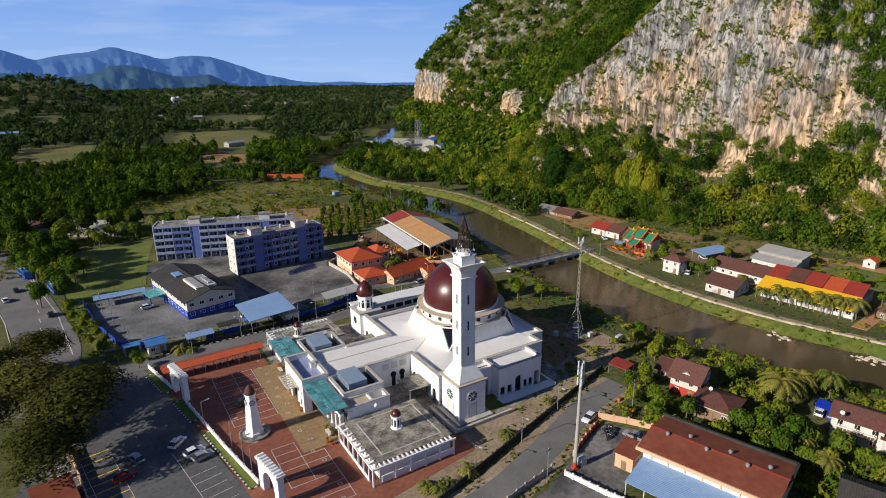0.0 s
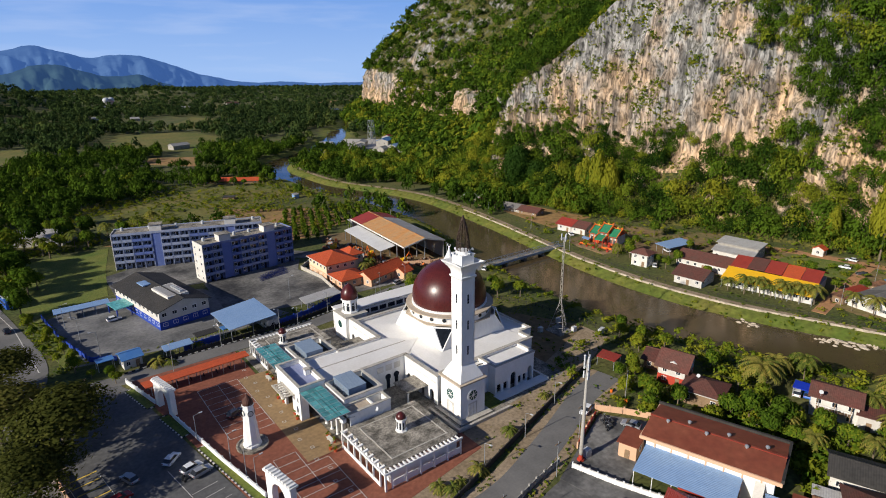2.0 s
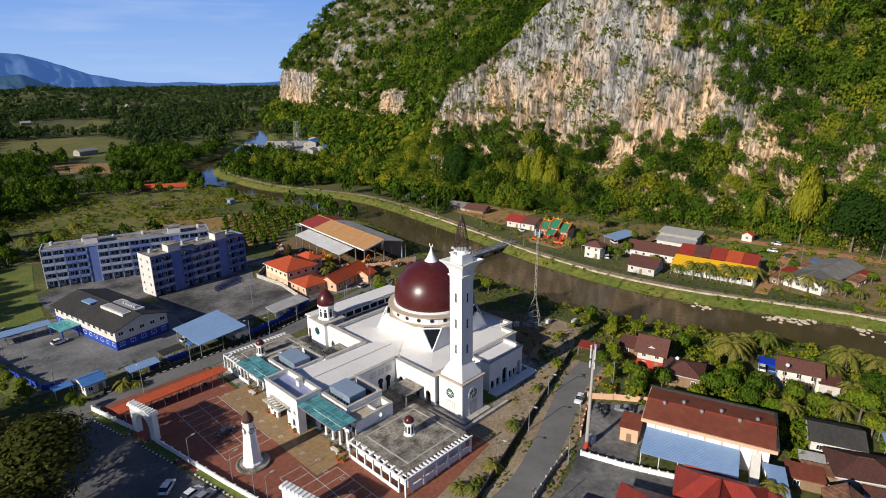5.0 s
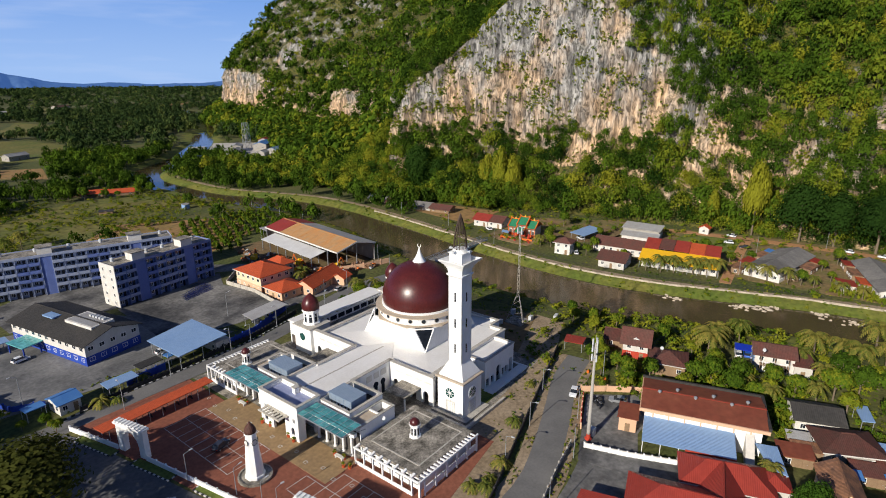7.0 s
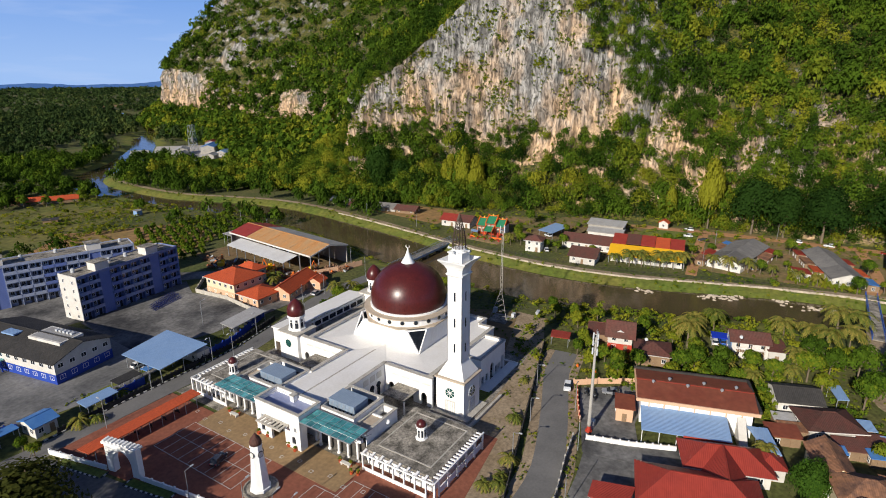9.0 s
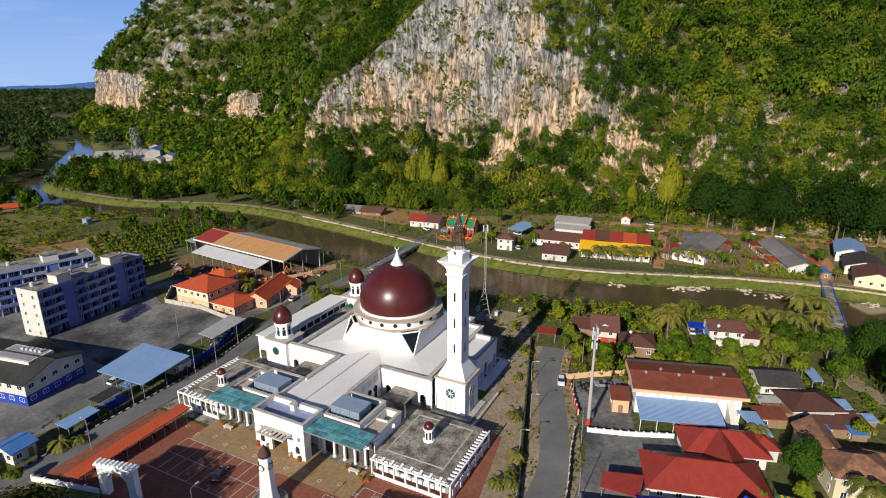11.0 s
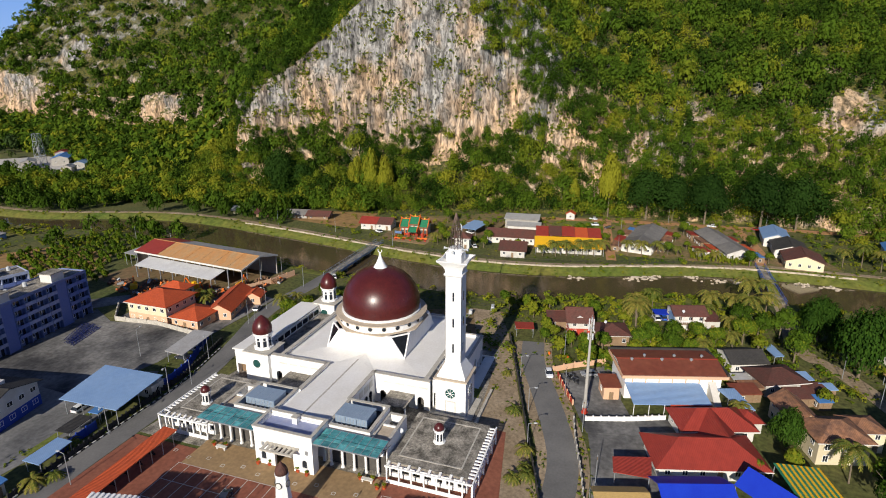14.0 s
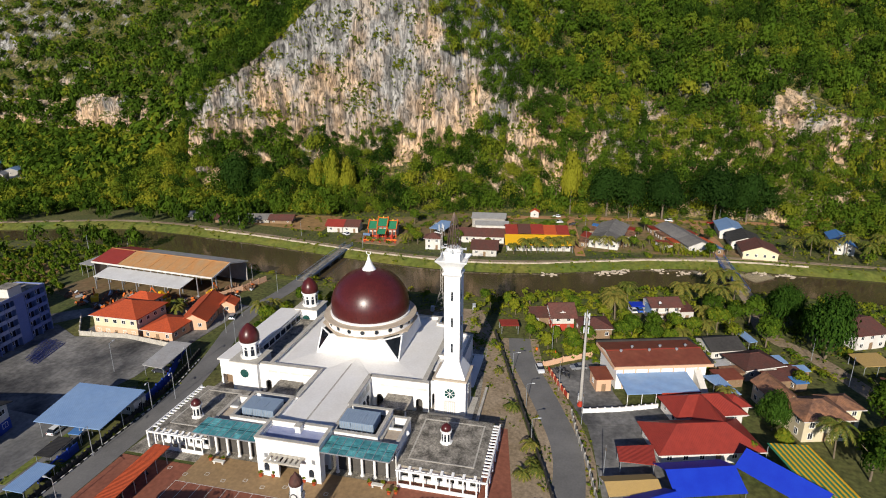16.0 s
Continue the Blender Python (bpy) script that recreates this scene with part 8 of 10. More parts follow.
# single trees
def limbs(sh, h, r, crown_r, k):
    """A tapered trunk with limbs that reach into the crown."""
    sh.bar((0, 0, -0.3), (0.15 * r, 0, h * 0.55), r, 8, 0, r * 0.7)
    for i in range(k):
        a = 2 * math.pi * (i + rng.uniform(-0.3, 0.3)) / k
        z0 = h * rng.uniform(0.35, 0.55)
        e = (crown_r * 0.62 * math.cos(a), crown_r * 0.62 * math.sin(a), z0 + h * rng.uniform(0.25, 0.45))
        m_ = (e[0] * 0.45, e[1] * 0.45, z0 + (e[2] - z0) * 0.6)
        sh.bar((0.1 * r, 0, z0), m_, r * 0.55, 6, 0, r * 0.35)
        sh.bar(m_, e, r * 0.35, 5, 0, r * 0.12)
    return sh


def tree_kind(crown_r, h, k, leaf, tint, label, lobes=9, flat=0.8, trunk_r=0.25, m="leaf", lift=0.24):
    ob = thing("tree", label, "tree", (0, 0, 0))
    part("trunk", limbs(Shape(), h, trunk_r, crown_r, 6), "bark", ob)
    q = crown_cloud(k, lobes, 1.0, leaf / crown_r) * np.array([crown_r, crown_r, (h * 0.72) * flat])
    q[..., 2] += h * lift
    c = new("crown", cloud_mesh("crown", q, tint_of(q, tint), m))
    c.parent = ob
    return ob


def plant(kinds, rows, group):
    """Each kind's first specimen takes the first row; all further rows are copies. Rows: kind, x, y, turn, scale."""
    used = set()
    for kind, x, y, turn, sc in rows:
        z = float(ground_z(x, y))
        m = pose(x, y, z, 0, 0, turn)
        ob = kinds[kind]
        if kind in used:
            ob = copy_thing(ob, m)
        used.add(kind)
        ob.matrix_basis = m @ Matrix.Diagonal((sc, sc, sc, 1))
        ob["group"] = group


def palm_kind(h, fronds, flen, tint, label):
    ob = thing("palm_tree", label, "palm tree")
    sh = Shape()
    p = [(0.5 * math.sin(i / 5), 0.25 * i / 5, h * i / 6) for i in range(7)]
    for a, b in zip(p, p[1:]):
        sh.bar(a, b, 0.2 - 0.01 * p.index(a), 7, 0, 0.19 - 0.01 * p.index(a))
    part("trunk", sh, "bark", ob)
    qs = []
    top = np.array(p[-1])
    for i in range(fronds):
        a = 2 * math.pi * i / fronds + rng.uniform(-0.2, 0.2)
        lift = rng.uniform(-0.25, 1.05)
        d = np.array([math.cos(a), math.sin(a), 0])
        n = 11
        ts = np.linspace(0, 1, n + 1)
        spine = top + np.outer(ts * flen, d) + np.outer(flen * (lift * ts - (0.55 + 0.35 * lift) * 1.25 * ts ** 2), np.array([0, 0, 1]))
        sidev = np.array([-math.sin(a), math.cos(a), 0])
        for j in range(n):
            w0 = flen * 0.17 * math.sin(math.pi * (0.12 + 0.86 * ts[j])) ** 0.7
            for sgn in (-1, 1):
                mid = (spine[j] + spine[j + 1]) / 2
                tip = mid + sidev * sgn * w0 + (spine[j + 1] - spine[j]) * 0.9 + np.array([0, 0, -0.35 * w0])
                qs.append([spine[j], spine[j + 1], tip + (spine[j + 1] - spine[j]) * 0.15, tip - (spine[j + 1] - spine[j]) * 0.25])
    q = np.array(qs)
    c = new("fronds", cloud_mesh("fronds", q, tint_of(q, tint, 0.16), "palmleaf"))
    c.parent = ob
    return ob


kinds = dict(
    a=tree_kind(4.2, 8.5, 1300, 0.36, 0.30, "leafy green broadleaf garden tree"),
    b=tree_kind(3.4, 7.0, 1000, 0.34, 0.48, "light green garden tree with loose crown"),
    c=tree_kind(5.0, 10.0, 1600, 0.38, 0.12, "dark green dense tree"),
    r=tree_kind(12.5, 13.5, 6500, 0.48, 0.30, "broad dark olive rain tree shading the car park", 18, 0.62, 0.6, "oliveleaf", 0.36),
    g=tree_kind(11.5, 21, 7000, 0.50, 0.05, "huge dark green spreading tree at the hill foot", 24, 1.0, 0.5, "darkleaf", 0.06),
    n=tree_kind(7.6, 16.5, 7500, 0.34, 0.20, "large dense dark green tree beside the lane", 20, 1.25, 0.4, "greenleaf", -0.03),
    y=tree_kind(6.5, 25, 4200, 0.46, 0.80, "tall pale yellow-green tree with slender trunk at the hill foot", 18, 1.0, 0.35, lift=0.16),
    d=tree_kind(2.2, 3.6, 700, 0.26, 0.55, "small round bright green tree", 6, 1.0, 0.12),
)
rows = [("g", 262, 55, 0, 1.12), ("g", 264, 42, 70, 1.0), ("g", 262, 27, 140, 1.08), ("g", 261, 2, 200, 1.2), ("g", 264, -14, 20, 1.1), ("g", 246, 262, 100, 1.25), ("g", 250, 250, 30, 0.9), ("y", 262, 74, 0, 1.1), ("y", 252, 206, 60, 1.0), ("y", 250, 196, 10, 0.9), ("y", 252, 216, 130, 0.85), ("y", 262, 92, 200, 0.6), ("n", 109.8, 3.6, 0, 1.0), ("n", 128, 8.6, 80, 0.75), ("n", 71.6, 27.2, 30, 0.5), ("a", 100.4, 70.4, 0, 0.75), ("b", 97.6, 69.0, 40, 0.8), ("a", 104, 66.0, 10, 0.7), ("b", 103, 57.5, 0, 0.8), ("a", 108, 56, 70, 0.8), ("b", 104.6, 50, 20, 0.8), ("a", 108.5, 48, 200, 0.8),
        ("b", 109.5, 43, 90, 0.75), ("a", 121, 28.6, 50, 0.95), ("c", 126, 24, 20, 0.8), ("b", 115, 25.6, 0, 0.9), ("a", 113.6, 17.2, 10, 0.9), ("c", 131, 28, 120, 0.8), ("b", 133.5, 20.4, 0, 0.9), ("a", 117, 36, 60, 0.7),
        ("d", 63.6, 27.4, 0, 1.2), ("a", 76.6, 4.4, 0, 1.0), ("b", 70.6, 3.0, 0, 1.1), ("c", 84, 1.0, 0, 0.9), ("b", 66.0, 8.6, 0, 1.0), ("a", 61.6, 12.6, 120, 1.0), ("b", 92.0, 15.6, 0, 0.7), ("c", 58, 14, 30, 0.9), ("b", 60, 3, 30, 1.2),
        ("a", 84.6, 156.6, 0, 0.75), ("b", 90.0, 157.6, 10, 0.85), ("a", 95.0, 160.0, 70, 0.8), ("b", 101, 157, 30, 0.9), ("a", 107, 150, 0, 0.8), ("b", 112, 146, 60, 0.9), ("a", 117, 141, 0, 0.8), ("b", 121, 148, 0, 0.8), ("a", 113, 158, 0, 0.7), ("b", 124, 137, 90, 0.85),
        ("r", -9.5, 133, 0, 1.1), ("r", -20, 147, 60, 1.0), ("r", -19, 171, 130, 0.8), ("r", -15, 119, 200, 0.85), ("r", -32, 165, 20, 0.9), ("r", -30, 138, 80, 0.9), ("a", -4, 172, 90, 0.55), ("b", 3.5, 159.6, 0, 0.5),
        ("b", -13, 246, 0, 1.3), ("c", -15, 258, 70, 1.3), ("b", -24, 292, 40, 1.4), ("c", -20, 276, 0, 1.4), ("a", -16, 236, 0, 1.1), ("c", -11, 268, 0, 1.1), ("a", -12, 300, 0, 1.5), ("c", -4, 310, 0, 1.4), ("b", 5, 302, 0, 1.1), ("c", 17, 314, 0, 1.1), ("c", 30, 300, 0, 0.9),
        ("c", -20, 223, 0, 0.9), ("a", -18, 330, 0, 1.3), ("c", -30, 310, 0, 1.5), ("c", -36, 330, 40, 1.5), ("c", -28, 346, 40, 1.5), ("b", 4, 330, 40, 1.2), ("c", 12, 346, 40, 1.3), ("a", -14, 282, 90, 1.3), ("b", -7, 251, 90, 1.0), ("c", -26, 265, 90, 1.2), ("a", 15, 296, 90, 1.0), ("c", -13, 224, 0, 1.0), ("b", -18, 246, 10, 1.2), ("c", 54, 263, 0, 0.8), ("d", 86, 248, 0, 1.3), ("d", 30, 266, 0, 1.2), ("d", -11, 205, 0, 0.8), ("d", -8.5, 196, 0, 0.7), ("d", -5, 186, 0, 0.8), ("d", -9.5, 190, 0, 0.6), ("d", -6.8, 181, 30, 0.7),
        ("a", 194, 143, 0, 0.75), ("a", 189, 139, 60, 0.7), ("b", 188, 122, 0, 0.7), ("b", 206, 148, 30, 0.7), ("a", 223, 150, 10, 0.9), ("a", 190, 127, 10, 0.5), ("b", 220, 66, 10, 0.7), ("a", 215, 128, 0, 0.6),
        ("a", 111.5, 53.4, 0, 0.85), ("c", 112, 48, 60, 0.8), ("b", 116, 46.6, 20, 0.9), ("a", 117, 41, 0, 0.8), ("b", 121, 55, 30, 0.8), ("a", 104, 82, 0, 0.55), ("b", 107, 79.6, 60, 0.7), ("d", 110, 82, 0, 1.2), ("c", 128, 18, 10, 0.95), ("a", 119, 15, 20, 0.9), ("c", 136, 10, 10, 0.9), ("c", 118, 4, 10, 1.0), ("b", 130, 3, 40, 1.0),
        ("b", -12, 216, 0, 0.6), ("d", -3.5, 178.5, 0, 0.9), ("d", -7.5, 200, 0, 0.9), ("d", -12, 211, 0, 1.0), ("b", -5.4, 193, 30, 0.45), ("c", -22, 252, 30, 1.3), ("a", -28, 285, 30, 1.5), ("c", -10, 243, 10, 1.1), ("b", 0, 291, 10, 1.1), ("c", 8, 312, 10, 1.2), ("a", 3, 163.5, 0, 0.4), ("b", -1, 166, 60, 0.4),
        ("b", 193, 108, 0, 0.6), ("a", 196, 122, 20, 0.7), ("b", 212, 72, 20, 0.7), ("a", 222, 84, 20, 0.7), ("b", 216, 96, 0, 0.7), ("a", 202, 46, 0, 0.7), ("b", 224, 42, 0, 0.7), ("a", 236, 38, 0, 0.8), ("b", 213, 38, 0, 0.6), ("a", 196, 16, 0, 0.8), ("b", 203, 8, 0, 0.7), ("a", 220, 12, 0, 0.8),
        ("d", 99, 76.6, 0, 1.1), ("d", 104, 74.4, 0, 1.1), ("d", 60, 34, 0, 0.9), ("d", 117, 52, 0, 1.1), ("d", 113.5, 53, 10, 1.1), ("d", 112, 40, 10, 1.2), ("a", 128, 99, 10, 0.6), ("b", 124, 96.5, 0, 0.7), ("d", 127, 91, 0, 1.1), ("d", 121, 88, 0, 1.2), ("b", 127, 84, 0, 0.8), ("a", 126, 70, 0, 0.7), ("b", 122, 61, 0, 0.8)]
rows += [("c", 104, 404, 0, 0.8), ("c", 113, 398, 50, 0.6), ("a", 119, 394, 90, 0.55), ("a", 133, 398, 0, 0.8), ("b", 130, 390, 10, 0.8), ("c", 138, 392, 0, 0.7), ("c", 98, 412, 30, 0.9), ("b", 108, 366, 10, 0.6), ("c", 134, 340, 10, 0.75), ("a", 96, 420, 0, 1.0)]
plant(kinds, rows, "garden trees")
kinds = dict(
    p=palm_kind(8.5, 26, 4.2, 0.42, "tall coconut palm with drooping fronds"),
    q=palm_kind(5.6, 24, 3.6, 0.48, "yellow-green coconut palm with drooping fronds"),
    s=palm_kind(1.3, 18, 2.0, 0.40, "young palm beside the lane"),
)
rows = [("q", 124.5, 57.4, 0, 1.35), ("p", 138, 52.6, 40, 0.85), ("q", 128.6, 57, 80, 1.2), ("q", 141.6, 35, 10, 1.2), ("q", 156.4, 22, 10, 1.35), ("q", 157, 16.8, 80, 1.3), ("q", 134.4, 57.6, 140, 1.1), ("q", 109.6, 39.8, 0, 0.8), ("p", 137, 25, 0, 1.0), ("p", 140.4, 19.6, 90, 1.05), ("q", 133.6, 37, 0, 0.95), ("q", 117.4, 31.6, 20, 0.8), ("q", 127, 31, 20, 0.9), ("p", 141, 29, 20, 0.85),
        ("s", 66.6, 82.6, 0, 1.1), ("s", 53.6, 77.0, 60, 1.2), ("s", 45.6, 75.6, 20, 1.1), ("s", 44.0, 78.2, 0, 1.0), ("s", 48.4, 76.4, 40, 0.9), ("s", 83.0, 88.0, 0, 0.8), ("s", 13.6, 163.0, 0, 1.3), ("s", 25.5, 166.6, 50, 1.2), ("s", 17.4, 161.0, 90, 1.0),
        ("q", 198.4, 56.4, 0, 1.0), ("q", 200.0, 49.8, 70, 1.0), ("p", 197.6, 62, 30, 0.7), ("q", 190.4, 80, 0, 1.05), ("q", 187.8, 86.2, 60, 1.05), ("q", 192.0, 75.4, 0, 1.05), ("q", 185.4, 90.4, 0, 1.05), ("q", 194.0, 71.6, 40, 1.05), ("q", 184.4, 95.6, 30, 0.75), ("q", 189.0, 83, 100, 0.75), ("q", 191.4, 77.6, 150, 0.8),
        ("p", 210, -26, 0, 1.0), ("p", 205, -31, 50, 0.95), ("p", 212, -40, 90, 1.05), ("p", 202, -44, 0, 1.0), ("p", 208, -19, 20, 0.8), ("p", 216, -54, 0, 1.0), ("p", 200, -58, 0, 0.9), ("q", 198.6, 33.6, 0, 0.8), ("q", 199, 27.6, 0, 0.7), ("q", 202, 42, 0, 0.7),
        ("q", 93.6, 190.6, 0, 0.75), ("q", 97.4, 192.0, 60, 0.8), ("p", 97.0, 163.6, 0, 0.75), ("q", 104, 163, 0, 0.8), ("p", 10, 300, 0, 0.9), ("p", 24, 306, 40, 0.9), ("p", 38, 312, 0, 0.9), ("p", -2, 296, 70, 0.9), ("p", 46, 320, 20, 0.85), ("q", -8, 306, 70, 1.0),
        ("p", 186, 142.6, 0, 0.6), ("q", 190, 146, 0, 0.6), ("q", 69, -2, 0, 1.0), ("p", 64, 18, 0, 0.9), ("q", 80, 34.6, 0, 0.7), ("q", 113, 46, 0, 0.7)]
plant(kinds, rows, "palms")
# orchard rows
bush = crown_cloud(170, 6, 1.0, 0.2) * np.array([1.7, 1.7, 2.6])
bush_me = cloud_mesh("orchard_tree", bush, tint_of(bush, 0.30))
for i in range(16):
    for j in range(11):
        x, y = 88 + i * 4.3 + j * 2.1 + rng.normal() * 0.25, 250 + j * 5.2 - i * 0.9 + rng.normal() * 0.25
        if float(river_gap(x, y)) < 8 or rng.random() < 0.06 or (x > 106 and y < 251) or x > 152:
            continue
        ob = tagged(new("orchard_tree", bush_me), "small dark green fruit tree in an orchard row", "tree", "orchard rows")
        s = rng.uniform(0.85, 1.25)
        ob.matrix_basis = pose(x, y, -0.1, 0, 0, rng.uniform(0, 360)) @ Matrix.Diagonal((s, s, s, 1))


# ---- forecourt: gates, walls, clock tower, kerbs, lines ----
def gate(x, y, turn, label):
    ob = thing("gate_arch", label, "gate", (x, y, 0), turn, "forecourt gates")
    part("arch", Shape().arcade(8.0, 6.4, 1.2, [(4.0, 2.3, 0, 2.4, "pointed")]), "white", ob, weld=True)
    part("cornice", Shape().box(-0.3, 8.3, -0.3, 1.5, 6.4, 6.8), "white", ob)
    for i in range(9):
        part("merlon", Shape().box(-0.1 + i * 0.95, 0.35 + i * 0.95, -0.1, 1.3, 6.8, 7.1), "white", ob)


gate(9.3, 142.8, -77.2, "white pointed gate arch of the forecourt, car park side")
gate(18.2, 96.0, -79.6, "white pointed gate arch near the lane")


def low_wall(name, line, h, th, material, label, category="wall", post=None, postm=None, cap=None, z=0.0):
    """A wall along a line, in panels, with posts at the joints."""
    ob = thing(name, label, category, (*line[0], z))
    p = [Vector((a - line[0][0], b - line[0][1], 0)) for a, b in line]
    for a, b in zip(p, p[1:]):
        n = max(1, round((b - a).length / (post or 6.0)))
        ang = math.degrees(math.atan2(b.y - a.y, b.x - a.x))
        ln = (b - a).length / n
        me = shared(f"{name}_panel_{ln:.2f}_{h}_{material}", Shape().box(0.02, ln - 0.02, -th / 2, th / 2, 0, h), [material])
        if cap:
            mc = shared(f"{name}_cap_{ln:.2f}_{h}_{cap}", Shape().box(0, ln, -th / 2 - 0.06, th / 2 + 0.06, h, h + 0.1), [cap])
        for i in range(n):
            q = a + (b - a) * (i / n)
            w = put("panel", me, ob, pose(q.x, q.y, 0, 0, 0, ang))
            if cap:
                put("cap", mc, w, Matrix())
            if post:
                put("post", shared(f"{name}_post_{h}_{postm or material}", Shape().box(-0.16, 0.16, -0.16, 0.16, 0, h + 0.3), [postm or material]), ob, pose(q.x, q.y, 0, 0, 0, ang))
    return ob


def rail_fence(name, line, h, material, label, gap=3.0):
    """Thin posts with two rails."""
    ob = thing(name, label, "fence", (*line[0], 0))
    p = [Vector((a - line[0][0], b - line[0][1], 0)) for a, b in line]
    for a, b in zip(p, p[1:]):
        n = max(1, round((b - a).length / gap))
        for i in range(n):
            q = a + (b - a) * (i / n)
            put("post", shared(f"{name}_post", Shape().box(-0.06, 0.06, -0.06, 0.06, -0.4, h), [material]), ob, pose(q.x, q.y, 0))
        for z in (h * 0.5, h * 0.92):
            part("rail", Shape().bar((a.x, a.y, z), (b.x, b.y, z), 0.035, 4), material, ob)
    return ob


low_wall("forecourt_wall", [(5.6, 158), (9.2, 143.2)], 1.1, 0.3, "white", "low white forecourt wall with posts", post=3.0)
low_wall("forecourt_wall", [(11.1, 134.6), (15.0, 112.0), (18.1, 96.6)], 1.1, 0.3, "white", "long low white forecourt wall beside the lawn", post=3.0)
low_wall("forecourt_wall", [(19.7, 87.8), (20.6, 80)], 1.1, 0.3, "white", "low white forecourt wall by the gate", post=3.0)


def kerb_strip(a, b, w):
    """A lawn strip with a kerb of black and white stones along its outer edge."""
    a, b = Vector((*a, 0)), Vector((*b, 0))
    ang = math.degrees(math.atan2(b.y - a.y, b.x - a.x))
    ob = thing("kerbed_lawn", "narrow lawn strip edged with black and white kerb stones", "lawn", tuple(a), ang, "kerbed lawns")
    ln = (b - a).length
    part("lawn", Shape().box(0.15, ln - 0.15, 0.25, w, 0, 0.16), "grass", ob)
    n = int(ln / 0.62)
    for i in range(n):
        put("kerb_stone", shared("kerb_" + ("white" if i % 2 else "black"), Shape().box(0.01, 0.60, 0, 0.28, 0, 0.24), ["line" if i % 2 else "black"]), ob, pose(i * 0.62, 0, 0))
    for s_, x in ((0, 0), (1, ln - 0.28)):
        for j in range(int(w / 0.62)):
            put("kerb_stone", shared("kerbend_" + ("white" if j % 2 else "black"), Shape().box(0, 0.28, 0.01, 0.60, 0, 0.24), ["line" if j % 2 else "black"]), ob, pose(x, 0.3 + j * 0.62, 0))


kerb_strip((4.2, 153.6), (6.9, 141.6), 2.2)
kerb_strip((8.2, 136.2), (10.5, 125.2), 2.2)
kerb_strip((12.0, 119.4), (16.2, 95.8), 2.0)


def clock_tower():
    ob = thing("clock_tower", "white tapering clock obelisk with brown cap", "clock tower", (21.7, 113.4, 0))
    part("planter", Shape().lathe([(3.3, 0.1), (3.3, 0.6), (3.0, 0.62), (3.0, 0.4), (0.5, 0.4)], 20), "concrete", ob, "round dark planter kerb")
    part("shaft", Shape().lathe([(1.95, 0.1), (1.95, 0.9), (1.75, 1.0), (1.02, 9.6), (1.2, 9.7), (1.2, 10.1)], 8, turn=0.5), "white", ob)
    part("cap", Shape().lathe([(1.12, 10.1), (1.1, 10.6), (0.85, 11.3), (0.4, 11.8), (0.06, 12.4)], 16), "brownroof", ob, "brown dome cap", True)
    for t in (180, 270, 0, 90):
        q = Shape()
        q.m = pose(0, 0, 0, 0, 0, t) @ pose(1.06, 0, 8.2, 0, 90 - 5, 0)
        part("clock_face", q.lathe([(0.62, 0), (0.62, 0.08)], 18), "black", ob)
        q = Shape()
        q.m = pose(0, 0, 0, 0, 0, t) @ pose(1.12, 0, 8.2, 0, 90 - 5, 0)
        part("clock_dial", q.lathe([(0.48, 0), (0.48, 0.06)], 18), "plaster", ob)


clock_tower()


def lines(name, segs, w, z, material, label):
    sh = Shape()
    for (x0, y0), (x1, y1) in segs:
        d = Vector((x1 - x0, y1 - y0, 0)).normalized()
        n = Vector((-d.y, d.x, 0)) * w / 2
        a, b = Vector((x0, y0, z)), Vector((x1, y1, z))
        sh.add([a - n, b - n, b + n, a + n], [(0, 1, 2, 3)])
    return setting(name, sh, material, label, "marking")


segs = [((18.5, 118), (18.5, 142.4)), ((23.4, 118), (23.4, 142.4)), ((28.3, 118), (28.3, 142.4))] + [((18.5, 118 + 2.71 * i), (28.3, 118 + 2.71 * i)) for i in range(10)]
segs += [((23.0, 92), (23.0, 105.4)), ((27.8, 92), (27.8, 105.4)), ((32.6, 84), (32.6, 100))] + [((23.0, 84 + 2.7 * i), (27.8, 84 + 2.7 * i)) for i in range(9)] + [((27.8, 84 + 2.7 * i), (32.6, 84 + 2.7 * i)) for i in range(7)]
for i in range(16):
    x, y = 29.9 + (i % 2) * 1.0, 84 + i * 4.1
    segs += [((x, y), (x + 0.7, y)), ((x + 0.7, y), (x + 0.7, y + 0.7)), ((x + 0.7, y + 0.7), (x, y + 0.7)), ((x, y + 0.7), (x, y))]
lines("court_lines", segs, 0.13, 0.19, "line", "white painted bay lines on red paving")
segs = []
for i in range(11):
    d = Vector((-0.17, 0.985))
    a = Vector((-6.0, 97.0)) + d * (2.7 * i)
    segs.append(((a.x, a.y), (a.x + 5.0, a.y + 0.9)))
lines("bay_lines", segs, 0.3, 0.13, "yellowline", "yellow painted parking bay lines")
segs = []
for i in range(12):
    d = Vector((-0.17, 0.985))
    a = Vector((-10.8, 96.2)) + d * (2.7 * i)
    segs.append(((a.x, a.y), (a.x + 4.4, a.y + 0.8)))
for i in range(5):
    a = Vector((14.2, 96.0)) + Vector((-0.17, 0.985)) * (2.7 * i)
    segs.append(((a.x, a.y), (a.x - 5.0, a.y - 0.9)))
segs += [((-1.0, 97.9), (-5.4, 123.0)), ((-6.2, 97.0), (-10.6, 122)), ((9, 95), (5.5, 115.5))]
lines("bay_outline", segs, 0.12, 0.13, "line", "white painted parking bay lines")
